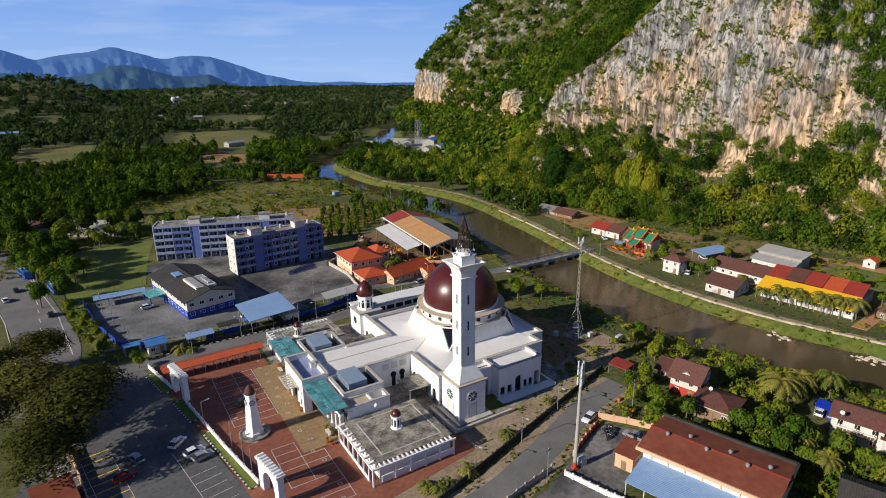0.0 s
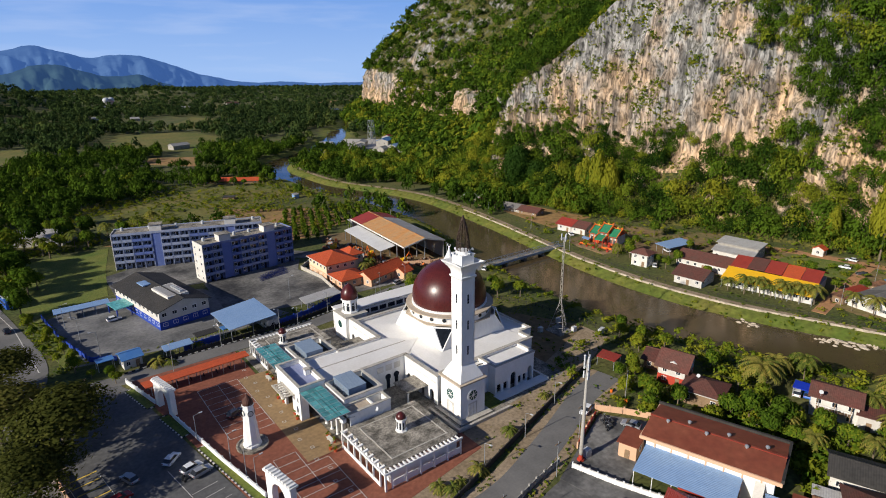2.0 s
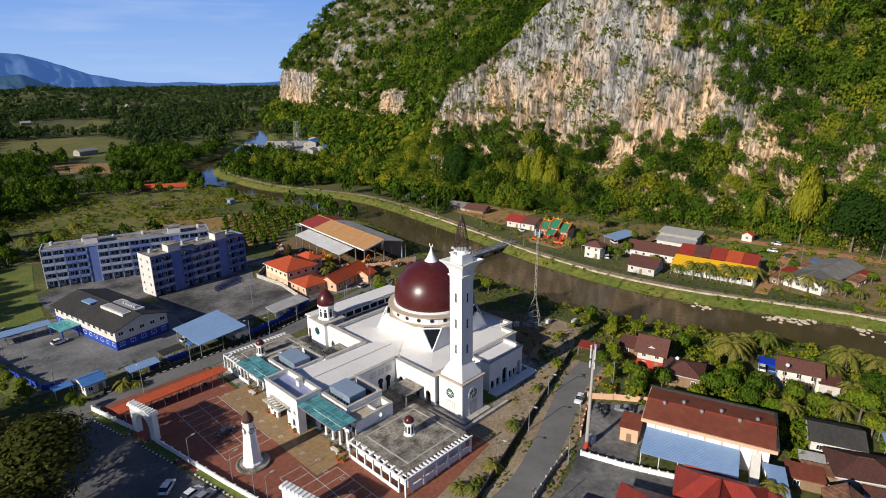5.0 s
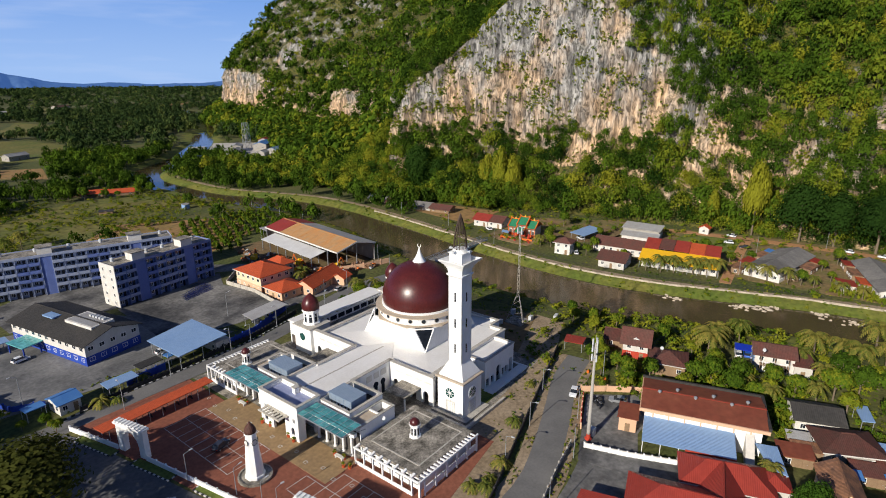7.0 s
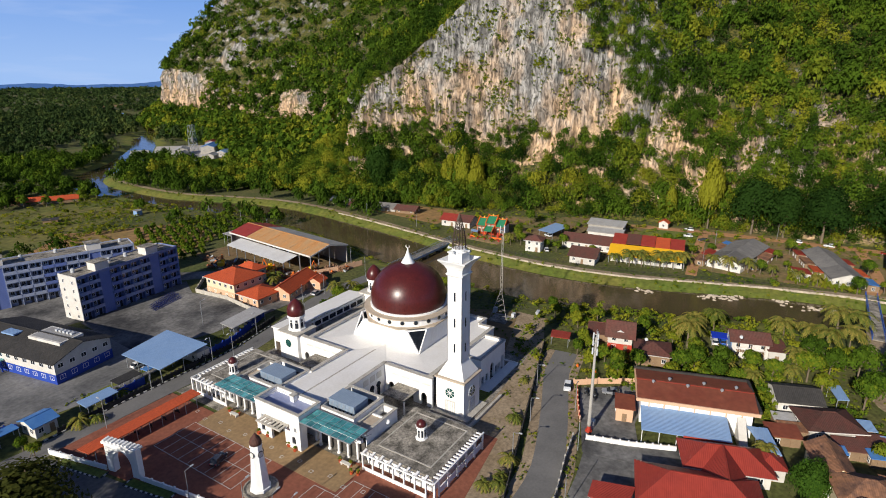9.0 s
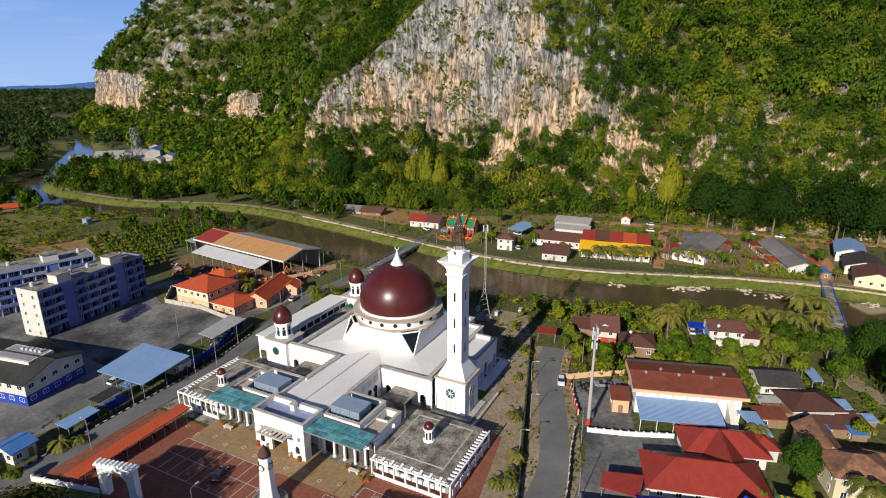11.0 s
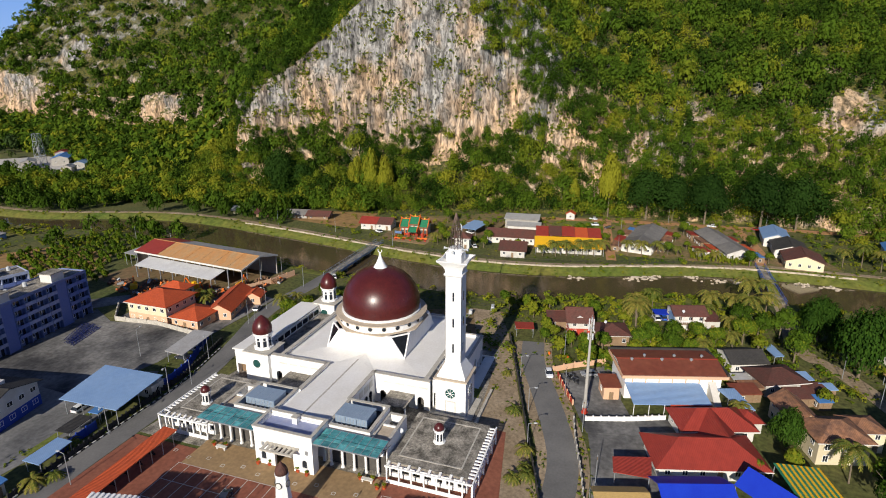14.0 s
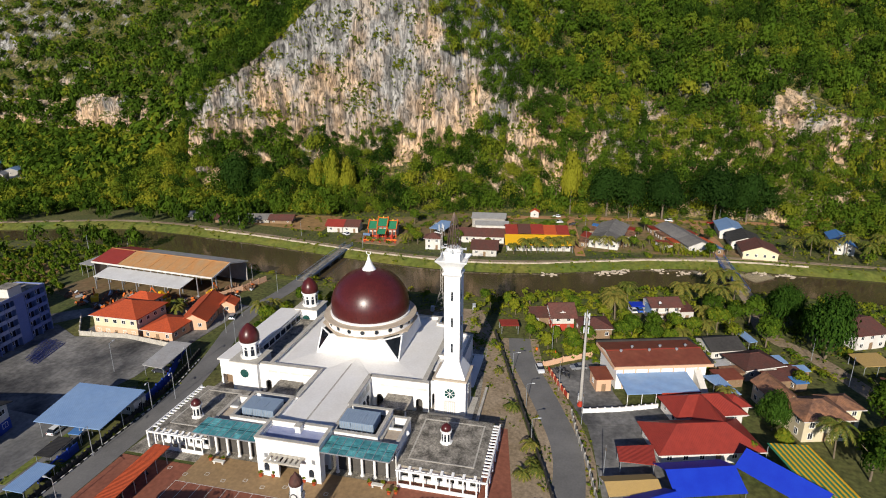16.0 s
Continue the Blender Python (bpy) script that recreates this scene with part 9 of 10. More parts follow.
lines("road_marks", [((-18 - 0.13 * k * 5, 182 + k * 9), (-18.6 - 0.13 * k * 5, 186 + k * 9)) for k in range(9)] + [((-11.5, 178), (-15.5, 214)), ((-15.5, 214), (-25, 260)), ((-24.5, 178), (-29.5, 214)), ((-29.5, 214), (-39, 260))], 0.25, 0.13, "line", "white lane markings on the main road")

# ---- walls and fences ----
low_wall("lane_wall", [(36, 71.6), (46, 74.4), (60, 78.6), (83.5, 85.6), (106, 92.4)], 1.4, 0.18, "darkroof", "dark weathered railing wall along the lane", post=4.0)
low_wall("yard_wall", [(88.6, 77.2), (92.5, 72.2), (97.4, 64.6)], 1.5, 0.2, "peach", "salmon pink yard wall with posts", post=2.6)
low_wall("yard_wall", [(74.5, 70.6), (80.6, 73.3), (87.0, 75.8)], 1.2, 0.2, "redpaint", "red painted yard wall by the lane", post=2.4, postm="peach")
low_wall("balustrade", [(68.9, 67.2), (71.4, 59.0), (75.0, 50.2)], 1.1, 0.14, "white", "white balustrade between the yards", "balustrade", 1.6, cap="plaster")
low_wall("gate_wall", [(67.6, 69.6), (60, 68.4), (50, 66.2), (40, 64.6)], 1.3, 0.12, "greywall", "weathered grey fence along the lane", "fence", 2.5)
low_wall("street_fence", [(10, 164.0), (20, 164.3), (38.5, 165.0), (56, 165.7), (66, 167.6), (76, 170)], 1.3, 0.1, "black", "black railing along the road", "fence", 1.2)
low_wall("hoarding", [(22, 167.2), (32, 167.8)], 2.0, 0.12, "bluewall", "dark blue hoarding along the yard", "hoarding", 2.4)
low_wall("hoarding", [(49.6, 166.5), (60, 168.0), (76, 175)], 2.2, 0.12, "bluewall", "dark blue hoarding beside the carports", "hoarding", 2.4)
low_wall("yard_boundary", [(76, 178.6), (78.4, 196), (77, 211), (88, 221)], 1.5, 0.18, "coping", "stained grey boundary wall", "wall", 4.0)
low_wall("scrap_boundary", [(96, 189), (108, 190.5), (120, 184), (131, 181)], 2.0, 0.18, "peach", "salmon block wall of the scrap yard", "wall", 4.0)
low_wall("police_fence", [(-8, 218), (-5, 196), (0, 176.6), (6, 173)], 1.5, 0.1, "bluewall", "blue railing round the police yard", "fence", 2.5)
low_wall("river_wall", [tuple(RIV[i, :2] + nrm[i] * (RIV[i, 2] + 5.0)) for i in range(len(RIV)) if -20 < RIV[i, 1] < 250][::3], 0.75, 0.35, "sand", "long pale stone river bank wall", "wall", z=-0.25)
rail_fence("river_fence", [(193.6, 36), (182.4, 72), (176.8, 95), (174.4, 120), (176.6, 150)], 1.1, "darkroof", "weathered grey rail fence along the riverside path")
rail_fence("near_bank_fence", [(98, 160), (112, 150), (122, 128), (124, 108), (124, 96)], 1.3, "darkroof", "grey rail fence on the near river bank")
low_wall("entry_wall", [(-9.5, 108), (-12.6, 128)], 1.4, 0.2, "peach", "salmon wall beside the car park", "wall", 3.0)
house(-14.5, 110.4, 10, 6, 8, 2.8, "mono", 0.4, 0.4, "maroonroof", "greywall", 1, 3.0, "small hut with dull red roof")


# ---- bridges ----
def bridge(x0, x1, y, w, railm, label, truss=True):
    ob = thing("bridge", label, "bridge", ((x0 + x1) / 2, y, 0))
    h = (x1 - x0) / 2
    part("deck", Shape().box(-h, h, -w / 2, w / 2, -0.35, 0.25), "concrete", ob)
    n = int(2 * h / 3)
    for s in (-1, 1):
        part("rail", Shape().box(-h, h, s * w / 2 - 0.06, s * w / 2 + 0.06, 1.35, 1.5), railm, ob)
        part("girder", Shape().box(-h, h, s * w / 2 - 0.08, s * w / 2 + 0.08, -0.5, 0.4), railm, ob)
        for i in range(n + 1):
            x = -h + i * 2 * h / n
            part("rail_post", Shape().box(x - 0.06, x + 0.06, s * w / 2 - 0.06, s * w / 2 + 0.06, 0.25, 1.4), railm, ob)
            if truss and i < n:
                part("brace", Shape().bar((x, s * w / 2, 0.3), (x + 2 * h / n, s * w / 2, 1.4), 0.05), railm, ob)
    for u in (-0.45, 0.0, 0.45):
        part("pier", Shape().box(u * h - 0.5, u * h + 0.5, -w / 2 + 0.3, w / 2 - 0.3, -8.0, -0.35), "concrete", ob)


bridge(134, 181, 168.6, 3.4, "acblue", "narrow grey-blue steel road bridge over the river")
bridge(158, 199, 11.8, 3.2, "carblue", "footbridge with blue railings over the river")


# ---- masts and poles ----
def monopole():
    ob = thing("monopole", "grey steel antenna monopole with red and white base", "antenna mast", (72.0, 67.7, 0))
    part("shaft", Shape().lathe([(0.42, 1.4), (0.42, 2.0), (0.2, 22.5)], 12), "greywall", ob, smooth=True)
    part("base", Shape().lathe([(0.75, 0), (0.75, 0.4), (0.46, 0.5), (0.46, 1.4)], 12), "redpaint", ob)
    for i in range(3):
        a = 2 * math.pi * i / 3
        for z in (18.6, 20.6, 22.0):
            x, y = 0.55 * math.cos(a), 0.55 * math.sin(a)
            part("antenna_panel", Shape().box(x - 0.14, x + 0.14, y - 0.14, y + 0.14, z, z + 1.5), "tank", ob)
    for z in (19.2, 21.2):
        part("collar", Shape().lathe([(0.6, z), (0.6, z + 0.12)], 12), "steel", ob)
    part("lightning_rod", Shape().bar((0, 0, 22.5), (0, 0, 24.3), 0.04, 5), "steel", ob)
    part("cabinet", Shape().box(1.2, 2.6, -0.6, 0.6, 0, 1.8), "tank", ob)


monopole()


def lattice_mast():
    ob = thing("guyed_mast", "thin lattice telecom mast with tripod foot", "antenna mast", (114.0, 110.5, 0))
    part("pad", Shape().box(-3, 3, -3, 3, 0, 0.3), "concrete", ob)
    sh = Shape()
    for i in range(3):
        a, b = 2 * math.pi * i / 3, 2 * math.pi * (i + 1) / 3
        for z0, z1, r0, r1 in ((0.3, 9, 3.4, 0.4), (9, 29, 0.4, 0.24)):
            n = 5 if z0 < 1 else 12
            for k in range(n):
                u, v = k / n, (k + 1) / n
                ra, rb = r0 + (r1 - r0) * u, r0 + (r1 - r0) * v
                za, zb = z0 + (z1 - z0) * u, z0 + (z1 - z0) * v
                sh.bar((ra * math.cos(a), ra * math.sin(a), za), (rb * math.cos(a), rb * math.sin(a), zb), 0.06)
                sh.bar((ra * math.cos(a), ra * math.sin(a), za), (rb * math.cos(b), rb * math.sin(b), zb), 0.04)
    part("lattice", sh, "greywall", ob, "galvanised lattice")
    for i in range(3):
        a = 2 * math.pi * i / 3
        part("antenna_panel", Shape().box(0.8 * math.cos(a) - 0.15, 0.8 * math.cos(a) + 0.15, 0.8 * math.sin(a) - 0.15, 0.8 * math.sin(a) + 0.15, 28.2, 30.2), "tank", ob)
    part("head_frame", Shape().lathe([(0.9, 28.8), (0.9, 28.95)], 12), "steel", ob)
    for sx, sy in ((-5, 3), (4, 4), (3, -3)):
        part("cabinet", Shape().box(sx - 0.7, sx + 0.7, sy - 0.5, sy + 0.5, 0, 1.6), "tank", ob)


lattice_mast()


def pole(x, y, h, label="grey street lamp on a thin post", arm=True, turn=0.0, z=0.0):
    ob = thing("street_lamp" if arm else "utility_pole", label, "street lamp" if arm else "pole", (x, y, z), turn, "lamps" if arm else "poles")
    put("post", shared(f"post_{h}", Shape().bar((0, 0, 0), (0, 0, h), 0.09, 6, 0, 0.06), ["steel"]), ob, Matrix())
    if arm:
        put("arm", shared(f"arm_{h}", Shape().bar((0, 0, h), (1.3, 0, h + 0.25), 0.05, 5), ["steel"]), ob, Matrix())
        put("lamp_head", shared(f"head_{h}", Shape().box(1.1, 1.8, -0.14, 0.14, h + 0.2, h + 0.34), ["tank"]), ob, Matrix())
    else:
        put("cross_arm", shared(f"cross_{h}", Shape().box(-0.8, 0.8, -0.06, 0.06, h - 0.6, h - 0.48), ["timber"]), ob, Matrix())


for x, y, h, t in ((53.4, 161.2, 7, 200), (48.5, 163.6, 7, 200), (31, 163.4, 7, 200), (66, 166.6, 7, 200), (82, 163, 7, 20), (16.5, 111.7, 6, 0), (17.3, 104.7, 6, 0), (18.0, 101.2, 6, 0), (13.0, 122.6, 6, 0), (16.6, 157, 7, 90),
                   (68.6, 79.9, 6, 280), (55, 77.6, 6, 280), (83, 84.6, 6, 280), (-0.5, 192, 8, 180), (2.6, 177, 8, 180), (61, 185, 8, 0), (100, 172, 7, 90), (-3.0, 205, 8, 0)):
    pole(x, y, float(h), turn=t)
for x, y, h in ((64.5, 67.4, 8), (77.6, 72.8, 8), (46.5, 63.4, 8), (97.4, 75.4, 8), (121, 171, 8), (88, 170, 8), (176.6, 160.4, 7), (190, 196, 7), (193, 230, 7), (95.6, 3.2, 8), (108, 7.5, 8), (231, 66, 8), (258, 44, 8), (258, 0, 8), (130, 186, 7), (133, 205, 7), (134, 226, 7), (135, 246, 7), (200, 66, 8)):
    pole(x, y, float(h), "thin weathered utility pole", False)


# ---- vehicles ----
def car(x, y, turn, paint, label, kind="car", z=0.12):
    """A car: body, glasshouse, wheels, lamps; van: a longer cabin."""
    ob = thing("car" if kind == "car" else "van", label, kind, (x, y, z), turn, "parked vehicles")
    L, W = (4.2, 1.72) if kind == "car" else (4.5, 1.8)
    rows = [(-L / 2, 0.5, 0.72), (-L / 2 + 0.1, 0.34, 0.92), (-L * 0.2, 0.3, 0.95), (L * 0.22, 0.3, 0.93), (L / 2 - 0.3, 0.32, 0.78), (L / 2, 0.42, 0.62)]
    b = Shape()
    b.add([(px, s * W / 2 * (0.93 if i in (0, 5) else 1), zz) for i, (px, z0, z1) in enumerate(rows) for s, zz in ((-1, z0), (1, z0), (1, z1), (-1, z1))],
          [(4 * i + a, 4 * i + (a + 1) % 4, 4 * i + 4 + (a + 1) % 4, 4 * i + 4 + a) for i in range(5) for a in range(4)] + [(3, 2, 1, 0), (20, 21, 22, 23)])
    part("body", b, paint, ob)
    top = 1.45 if kind == "car" else 1.75
    c0, c1, t0, t1 = (-L * 0.46, L * 0.24, -L * 0.33, L * 0.06) if kind == "car" else (-L * 0.49, L * 0.32, -L * 0.45, L * 0.14)
    g = Shape()
    g.add([(c0, -W * .47, .93), (c1, -W * .47, .93), (c1, W * .47, .93), (c0, W * .47, .93), (t0, -W * .39, top), (t1, -W * .39, top), (t1, W * .39, top), (t0, W * .39, top)],
          [(0, 1, 5, 4), (1, 2, 6, 5), (2, 3, 7, 6), (3, 0, 4, 7), (4, 5, 6, 7)])
    part("glasshouse", g, "dark", ob, "dark windows")
    part("roof", Shape().box(t0 + 0.03, t1 - 0.03, -W * .385, W * .385, top, top + 0.05), paint, ob)
    for sx in (-0.31, 0.31):
        for sy in (-1, 1):
            q = Shape()
            q.m = pose(sx * L, sy * (W / 2 - 0.1), 0.31, 90, 0, 0)
            w = part("wheel", q.lathe([(0.31, -0.1), (0.31, 0.1)], 12), "rubber", ob)
            q = Shape()
            q.m = pose(sx * L, sy * (W / 2 - 0.1), 0.31, 90, 0, 0)
            part("rim", q.lathe([(0.19, -0.115), (0.19, 0.115)], 10), "steel", w)
    for sy in (-1, 1):
        part("headlight", Shape().box(L / 2 - 0.08, L / 2 + 0.01, sy * W * .36 - 0.18, sy * W * .36 + 0.18, 0.56, 0.7), "tank", ob)
        part("tail_light", Shape().box(-L / 2 - 0.01, -L / 2 + 0.06, sy * W * .38 - 0.14, sy * W * .38 + 0.14, 0.7, 0.86), "carred", ob)
    return ob


for x, y, t, p, l in ((6.9, 118.4, 45, "carwhite", "white saloon car in the car park"), (9.4, 113.2, 17, "carwhite", "white hatchback parked by the kerb"), (10.6, 110.8, 17, "cargrey", "silver car parked by the kerb"), (-1.0, 117.2, 112, "cargrey", "silver car in a yellow bay"),
                      (-3.4, 112.2, 20, "carred", "dark red car in the tree shade"), (22.6, 126.8, 20, "cardark", "dark blue car parked on the red forecourt"), (86.2, 77.9, 196, "carwhite", "white van stopped in the lane"), (89.4, 68.2, 110, "cargrey", "silver car in the hall yard"),
                      (36.2, 177.4, 4, "carwhite", "white car under the blue carport"), (63.5, 173, 92, "cardark", "dark car under the grey carport"), (68.5, 173.6, 92, "carwhite", "white car under the grey carport"), (132.6, 49.4, 15, "carblue", "blue car under a blue shelter"), (131.6, 51.4, 15, "carwhite", "white van under a blue shelter"),
                      (10, 203, 12, "carwhite", "white car in the police yard"), (-30.8, 236.4, 104, "carwhite", "white car on the main road"), (-17.3, 213.4, 100, "cardark", "dark car on the main road"), (-28.4, 246, 104, "cardark", "dark car in the far lane"), (221.8, 139, 20, "carwhite", "white car beside the blue carport"),
                      (208, 134, 60, "carwhite", "white car under the blue carport roof"), (237.8, 72, 90, "cardark", "dark car on the village lawn"), (253.2, 80.6, 90, "carwhite", "white car on the earth track"), (241.5, 79, 100, "carwhite", "white car on the village lawn"), (187, 126, 30, "carwhite", "white car beside a small house"),
                      (196, 176, 60, "carwhite", "white car near the temple"), (210, 228, 60, "cardark", "dark car by a riverside house"), (212, 222, 60, "cardark", "dark pickup by a riverside house"), (212, 218, 50, "carwhite", "white car by a riverside house"), (51, 230, 10, "cardark", "dark car beside the flats"), (98, 174, 15, "cargrey", "silver car outside the orange-roofed house"),
                      (257, 36, 88, "carwhite", "white car on the earth track by the terrace"), (257, 24, 88, "carwhite", "white car on the earth track"), (257, 4, 92, "carred", "red car on the earth track"), (255, -2, 92, "carblue", "blue car on the earth track"), (133, 165.2, 30, "carwhite", "white lorry cab by the bridge"), (84.6, 48, 16, "cargrey", "silver car under the hall awning"), (38.8, 60.0, 40, "cardark", "dark car beside the tents")):
    car(x, y, t, p, l)


def bus(x, y, turn):
    ob = thing("bus", "blue coach parked beside the main road", "bus", (x, y, 0.1), turn, "buses")
    part("body", Shape().box(-5.5, 5.5, -1.25, 1.25, 0.4, 3.2), "carblue", ob)
    part("roof_unit", Shape().box(-2, 2, -0.9, 0.9, 3.2, 3.45), "tank", ob)
    for s in (-1, 1):
        for i in range(6):
            part("window", Shape().box(-5.0 + i * 1.75, -3.5 + i * 1.75, s * 1.26 - 0.02, s * 1.26 + 0.02, 1.7, 2.7), "dark", ob)
        for u in (-3.6, 3.4):
            q = Shape()
            q.m = pose(u, s * 1.1, 0.5, 90, 0, 0)
            part("wheel", q.lathe([(0.5, -0.15), (0.5, 0.15)], 12), "rubber", ob)
    part("windscreen", Shape().box(5.48, 5.53, -1.1, 1.1, 1.3, 2.9), "dark", ob)


bus(-26.5, 264, 106)
bus(-16.5, 239, 102)


def motorbike(x, y, turn):
    ob = thing("motorcycle", "small dark motorcycle parked on its stand", "motorcycle", (x, y, 0.1), turn, "motorcycles")
    for u in (-0.6, 0.6):
        q = Shape()
        q.m = pose(u, 0, 0.3, 90, 0, 0)
        part("wheel", q.lathe([(0.3, -0.05), (0.3, 0.05)], 10), "rubber", ob)
    part("frame", Shape().box(-0.5, 0.4, -0.13, 0.13, 0.35, 0.7), "cardark", ob)
    part("saddle", Shape().box(-0.55, 0.1, -0.14, 0.14, 0.7, 0.82), "rubber", ob)
    part("handlebar", Shape().bar((0.45, -0.35, 1.0), (0.45, 0.35, 1.0), 0.03, 5).bar((0.6, 0, 0.35), (0.45, 0, 1.0), 0.04, 5), "steel", ob)


for i in range(7):
    motorbike(84.6 + 0.55 * i, 70.6 + 0.9 * (i % 3) + 0.25 * i, 20 + 25 * (i % 4))
for i in range(6):
    motorbike(12.5 + 3.2 * i, 149.4, 80 + 8 * (i % 3))
motorbike(7.9, 110.4, 30), motorbike(7.4, 111.4, 60)
for x, y, z, s in ((96.6, 74.6, 0, 1), (97.8, 79.6, 0, .8)):
    ob = thing("water_barrel", "bright orange plastic barrel beside the lane", "barrel", (x, y, z))
    part("barrel", Shape().lathe([(0.35 * s, 0), (0.45 * s, 0.5 * s), (0.35 * s, 1.0 * s)], 12), "orange", ob)


# ---- scrap, rocks, far works ----
def heap(name, x, y, r, h, m, label, n=16):
    ob = thing(name, label, "heap", (x, y, 0), 0)
    for i in range(n):
        a, d = rng.uniform(0, 6.28), r * math.sqrt(rng.random())
        q = Shape()
        s = rng.uniform(0.4, 1.2)
        q.m = pose(d * math.cos(a), d * math.sin(a), h * (1 - d / r) * 0.6 + 0.2, rng.uniform(0, 60), rng.uniform(0, 60), rng.uniform(0, 360))
        part("piece", q.box(-s, s, -s * 0.5, s * 0.5, -s * 0.3, s * 0.3), m if i % 4 else ("steel" if i % 8 else "orange"), ob)


for x, y, r in ((99, 198, 3), (103, 204, 2.6), (99.4, 209, 3.2), (104, 193.6, 2.6), (112, 188, 3), (117, 186.4, 2.6), (108, 196, 2.4), (100, 216, 3), (97, 222, 2.6), (122, 183.5, 2.5), (98, 230, 3), (103, 238, 3), (106, 201, 3), (103, 198, 2.4), (101, 222, 2.6), (104, 214, 3), (106, 226, 2.6), (107, 190, 2.6), (115, 192, 2.6), (121, 189, 2.4), (96.5, 205, 2.2), (105, 209, 2.6), (102, 231, 2.4), (107, 219, 2.6)):
    heap("scrap_heap", x, y, r, 1.6, "scrap", "heap of rusty scrap metal and parts")
for x, y, t in ((101, 200, 20), (106, 206, 80), (99, 226, 40), (112, 191, 10)):
    ob = thing("excavator", "yellow and orange digger among the scrap", "excavator", (x, y, 0), t, "diggers")
    part("track", Shape().box(-1.8, 1.8, -1.3, -0.8, 0, 0.9), "rubber", ob)
    part("track", Shape().box(-1.8, 1.8, 0.8, 1.3, 0, 0.9), "rubber", ob)
    part("cab", Shape().box(-1.6, 1.2, -1.1, 1.1, 0.9, 2.4).box(0.0, 1.2, -1.1, 0.0, 2.4, 3.0), "yellowroof", ob)
    part("boom", Shape().bar((1.0, 0.3, 1.8), (3.6, 0.3, 4.2), 0.22).bar((3.6, 0.3, 4.2), (5.2, 0.3, 1.6), 0.18), "orange", ob)
    part("bucket", Shape().box(4.8, 5.7, -0.2, 0.8, 0.8, 1.6), "scrap", ob)
for x, y, r in ((167.5, 79, 2.2), (177.0, 57, 3.4), (172.6, 60, 1.8), (179.5, 50, 1.4), (181.5, 37.4, 2.0), (180.6, 29, 2.4), (181, 22, 1.4), (187, -1, 2.0), (185.5, -10, 2.4)):
    # a few low slabs and boulders close together
    ob = thing("rock_bar", "pale rock bar standing out of the brown water", "rocks", (x, y, 0), 0, "river rocks")
    for _ in range(14):
        bx, by, br = rng.normal() * r * 0.55, rng.normal() * r * 0.7, r * rng.uniform(0.10, 0.34)
        sh = Shape()
        nn_ = 8
        for f, z in ((1.2, -2.6), (1.0, -1.95), (0.55, -1.75)):
            sh.v += [(bx + br * f * rng.uniform(0.75, 1.15) * math.cos(2 * math.pi * i / nn_) * 0.7, by + br * f * rng.uniform(0.75, 1.2) * math.sin(2 * math.pi * i / nn_) * 1.3, z + rng.normal() * 0.06) for i in range(nn_)]
        sh.f = [(k * nn_ + i, k * nn_ + (i + 1) % nn_, (k + 1) * nn_ + (i + 1) % nn_, (k + 1) * nn_ + i) for k in range(2) for i in range(nn_)] + [tuple(range(2 * nn_, 3 * nn_))]
        sh.k = [0] * len(sh.f)
        part("rock", sh, "sand", ob)


def quarry():
    ob = thing("batching_tower", "grey steel batching tower of the quarry works", "tower", (300, 530, 0))
    sh = Shape()
    for sx in (-3, 3):
        for sy in (-3, 3):
            sh.bar((sx, sy, 0), (sx * 0.7, sy * 0.7, 24), 0.22)
    for z in (6, 12, 18, 24):
        for sx, sy, tx, ty in ((-1, -1, 1, -1), (1, -1, 1, 1), (1, 1, -1, 1), (-1, 1, -1, -1)):
            k = 3 * (1 - 0.3 * z / 24)
            sh.bar((sx * k, sy * k, z), (tx * k, ty * k, z), 0.25)
            sh.bar((sx * k, sy * k, z - 6), (tx * k, ty * k, z), 0.18)
    part("frame", sh, "steel", ob)
    part("hopper", Shape().lathe([(0.4, 8), (1.4, 10), (1.4, 13), (0.5, 13.6)], 10), "greywall", ob)


quarry()
for x, y, t, L_, W_, h, m in ((306, 512, 40, 26, 12, 6, "blueroof"), (322, 530, 40, 22, 10, 7, "redmetal"), (282, 520, 50, 18, 10, 5, "greysheet"), (268, 500, 40, 16, 8, 4, "greysheet"), (296, 480, 30, 16, 9, 4, "bluesheet"), (276, 470, 30, 10, 7, 4, "greysheet")):
    house(x, y, t, L_, W_, h, "gable", 1.8, 0.4, m, "greywall", 1, 5.0, "pale quarry works building with metal roof", "works_building", "works")
for x, y, t, L_, W_, m in ((22, 1090, 0, 34, 16, "redroof"), (250, 534, -40, 14, 9, "greysheet"), (-36, 1073, 10, 26, 12, "redroof"), (-90, 1150, 0, 22, 12, "yellowroof"), (-75, 890, 0, 26, 10, "bluesheet"), (124, 1064, 0, 14, 9, "greysheet"), (168, 1015, 0, 12, 8, "greysheet"), (135, 625, 20, 18, 9, "greysheet"), (175, 1360, 20, 24, 14, "greysheet"), (205, 1380, 0, 18, 16, "redroof"), (150, 1330, 0, 20, 10, "redroof"),
                           (60, 1190, 0, 26, 12, "brownroof"), (-10, 1230, 0, 24, 12, "redroof"), (240, 1290, 0, 16, 10, "greysheet"), (300, 1240, 0, 16, 10, "greysheet"), (360, 1120, 20, 14, 10, "greysheet"), (420, 1330, 20, 30, 12, "brownroof"), (0, 322, -30, 24, 16, "greysheet"), (-20, 333, -30, 14, 8, "brownroof")):
    house(x, y, t, L_, W_, 4.0, "gable", 2.0, 0.5, m, "greywall", 1, 5.0, "far village house among the trees")
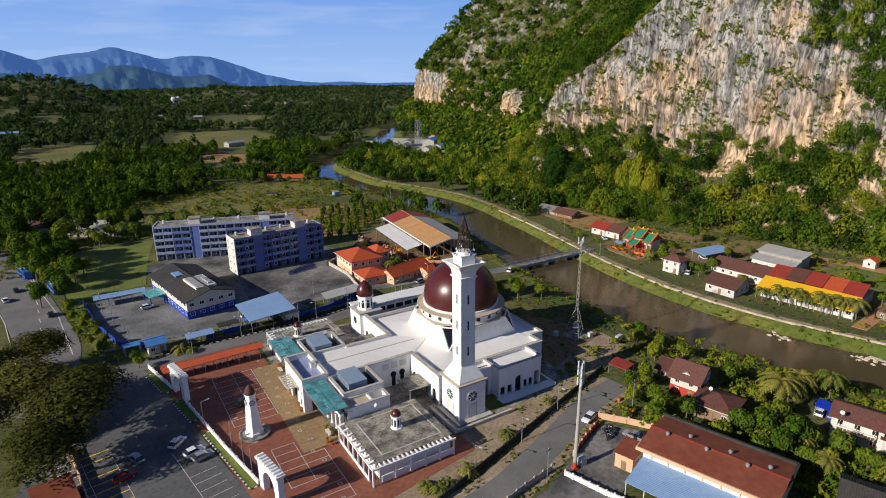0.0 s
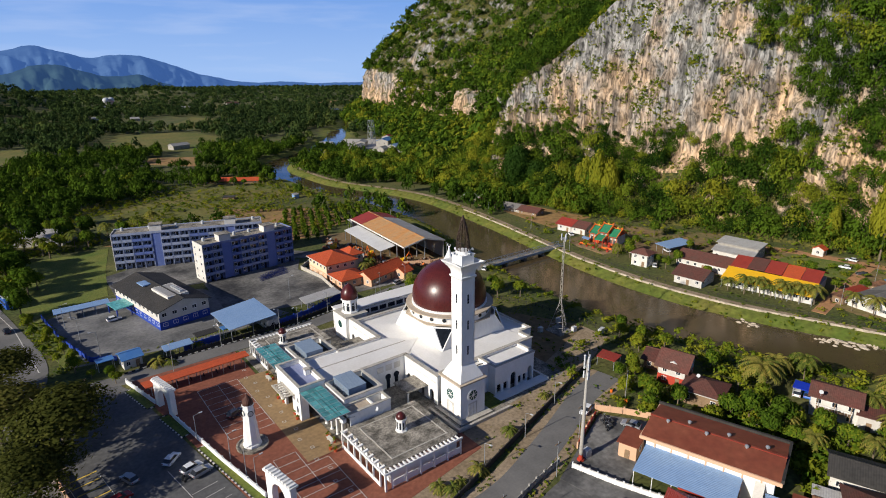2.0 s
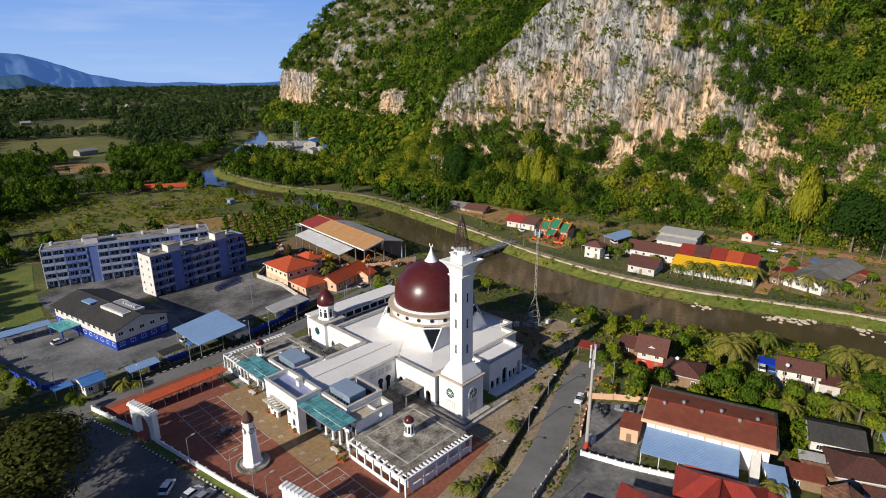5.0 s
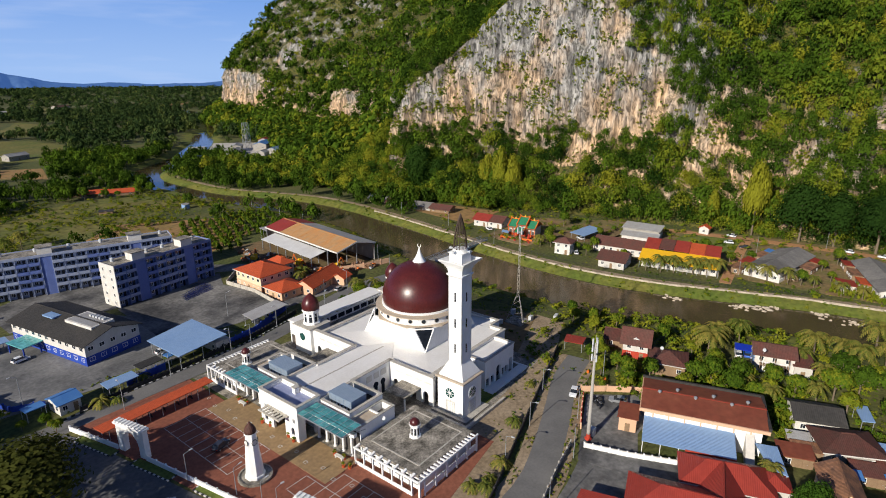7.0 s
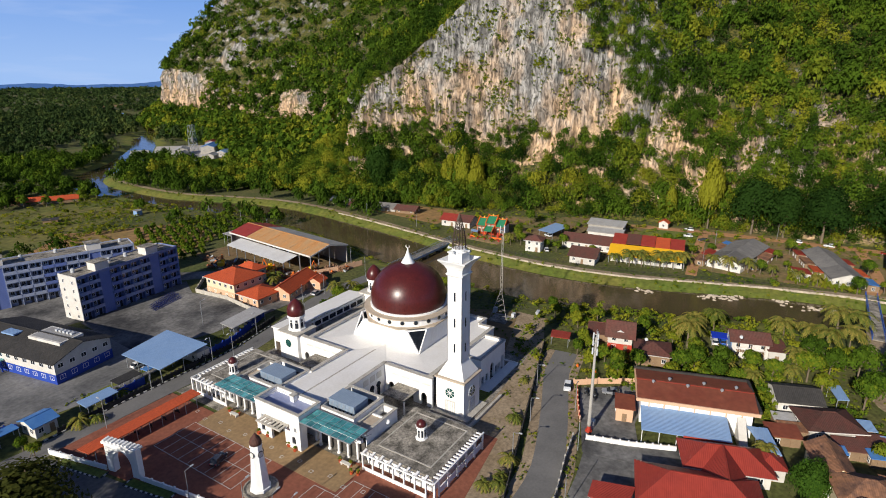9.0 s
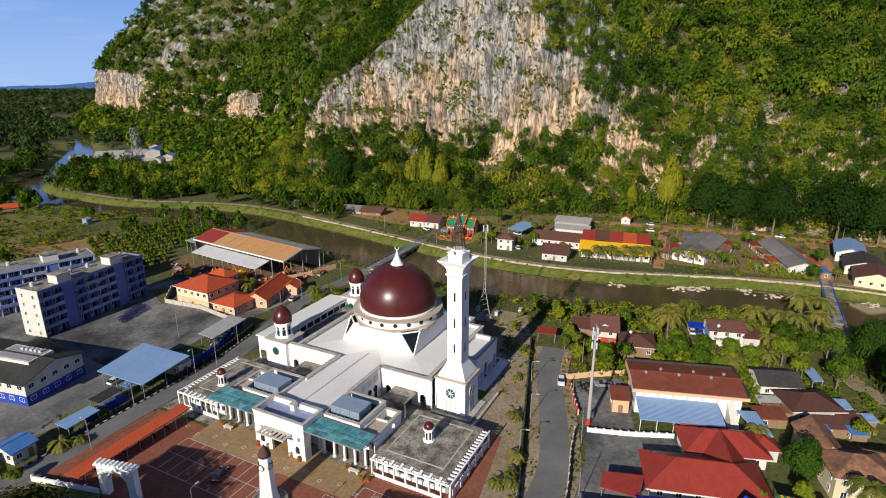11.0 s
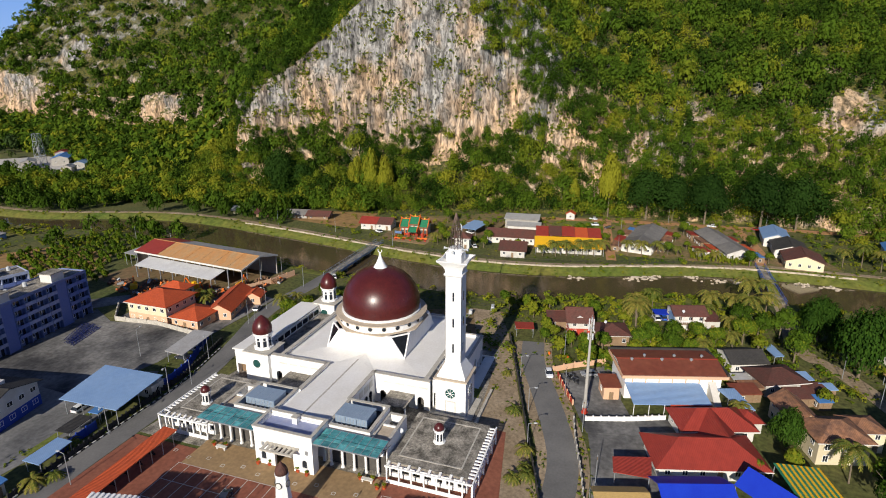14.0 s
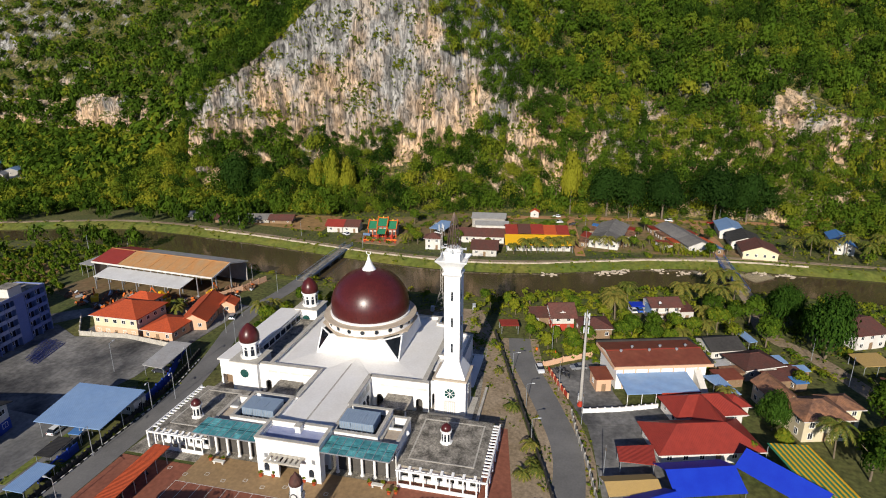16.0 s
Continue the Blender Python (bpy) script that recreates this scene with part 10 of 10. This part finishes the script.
for x, y, L_, m in ((112, 413, 13, "redroof"), (124, 404, 17, "redroof"), (106, 421, 9, "maroonroof")):
    house(x, y, -30, L_, 7, 2.2, "gable", 1.7, 0.5, m, "timber", 1, 4.0, "low red roofed farm house among trees")
house(97, 358, -32, 6.5, 3.2, 1.7, "mono", 0.3, 0.4, "darkroof", "timber", 1, 4.0, "low dark field hut with flat roof", "shed", "shed")
for x, y in ((186, 1386), (196, 1392)):
    ob = thing("water_tower", "pale round water tower beyond the woods", "water tower", (x, y, 0))
    part("tank", Shape().lathe([(2, 10), (6, 14), (6.5, 18), (4, 21), (0.5, 22)], 16), "tank", ob, smooth=True)
    part("stem", Shape().lathe([(2, 0), (1.8, 10.5)], 10), "plaster", ob)
# roof clutter
for x, y, z in ((45.2, 101.5, 4.8), (112.0, 66.0, 4.9), (124.5, 44.6, 6.0)):
    ob = thing("satellite_dish", "small grey satellite dish on a roof", "satellite dish", (x, y, z), 200)
    q = Shape()
    q.m = pose(0, 0, 0.7, 0, 60, 0)
    part("dish", q.lathe([(0.05, 0), (0.28, 0.04), (0.42, 0.14), (0.44, 0.16)], 14), "tank", ob)
    part("stand", Shape().bar((0, 0, -0.3), (0, 0, 0.7), 0.05, 5), "steel", ob)
ob = thing("generator_box", "white equipment box beside the bank fence", "box", (122.2, 101.6, 0), 10)
part("case", Shape().box(-1.2, 1.2, -0.5, 0.5, 0.2, 1.7), "tank", ob)
for i in range(5):
    part("louvre", Shape().box(-1.25, -1.2, -0.4, 0.4, 0.4 + i * 0.24, 0.5 + i * 0.24), "steel", ob)
# planters before the mosque
for x, y in ((33.0, 116.2), (33.0, 127.2), (33.4, 118.4), (33.4, 124.8), (35.6, 103.5), (35.4, 106.0), (35.2, 139.5), (35.4, 136.8), (34.4, 100.6), (33.9, 101.8)):
    ob = thing("potted_plant", "small shrub in a pale pot by the portal", "plant", (x, y, 0.12), 0, "potted plants")
    part("pot", Shape().lathe([(0.28, 0), (0.4, 0.55), (0.33, 0.5)], 10), "redroof", ob)
    q = crown_cloud(60, 4, 1.0, 0.25) * 0.6
    q[..., 2] += 0.45
    c = new("leaves", cloud_mesh("leaves", q, tint_of(q, 0.5)))
    c.parent = ob
for x, y in ((35.2, 104.4), (34.6, 137.2)):
    ob = thing("stone_bench", "white stone bench and basin on the apron", "bench", (x, y, 0.16), 90, "benches")
    part("seat", Shape().box(-1.2, 1.2, -0.4, 0.4, 0.5, 0.65), "plaster", ob)
    for u in (-0.9, 0.9):
        part("leg", Shape().box(u - 0.15, u + 0.15, -0.35, 0.35, 0, 0.5), "plaster", ob)


# ---- blue frames laid in the parking yard, kerb of the road ----
def frame_stack(x, y, turn):
    ob = thing("frame_stack", "stack of blue painted steel frames lying in the yard", "steel frames", (x, y, 0.12), turn)
    for i in range(3):
        q = Shape()
        o, z_ = i * 1.25 - 1.2, 0.1 + 0.12 * i
        for e in (0.0, 1.0):
            q.bar((-6 + 0.5 * i, o + e, z_), (6 + 0.3 * i, o + e, z_), 0.07)
        for j in range(10):
            u = -5.8 + j * 1.25 + 0.4 * i
            q.bar((u, o, z_), (u + 0.6, o + 1.0, z_), 0.05).bar((u + 0.6, o + 1.0, z_), (u + 1.2, o, z_), 0.05)
        part("frame", q, "navy", ob)


frame_stack(65.2, 210.4, 14)
frame_stack(66.6, 213.2, 26)


def road_kerb(line):
    ob = tagged(new("kerb_1"), "black and white painted kerb stones beside the road", "kerb", "", "structure")
    k = 0
    for (x0, y0), (x1, y1) in zip(line, line[1:]):
        L_, ang = math.hypot(x1 - x0, y1 - y0), math.degrees(math.atan2(y1 - y0, x1 - x0))
        for i in range(int(L_ / 0.9)):
            c = "line" if k % 2 else "black"
            k += 1
            put("kerb_stone", shared("roadkerb_" + c, Shape().box(0.01, 0.88, -0.14, 0.14, 0, 0.26), [c]), ob, pose(x0 + (x1 - x0) * i * 0.9 / L_, y0 + (y1 - y0) * i * 0.9 / L_, 0.06, 0, 0, ang))


road_kerb([(6, 163.6), (22, 164.0), (50, 164.0), (60, 165.2), (73, 167.8)])


# small hut and fence poles on the near bank
hut = thing("hut", "small pale blue hut in the scrub", "hut", (130, 336, 0), 10)
part("wall", Shape().box(-1.6, 1.6, -1.4, 1.4, -0.1, 2.4), "bluesheet", hut)
part("roof", Shape().slab([(-1.9, -1.7, 2.5), (1.9, -1.7, 2.5), (1.9, 1.7, 2.9), (-1.9, 1.7, 2.9)], 0.12), "greysheet", hut)
for x, y in ((155, 310), (149, 276), (145, 252)):
    ob = thing("pole", "slim grey pole on the river bank", "pole", (x, y, 0), 0, "bank poles")
    part("shaft", Shape().bar((0, 0, -0.3), (0, 0, 6.5), 0.11, 6, 0, 0.07), "steel", ob)
    part("crossarm", Shape().bar((-0.6, 0, 6.2), (0.6, 0, 6.2), 0.05), "steel", ob)
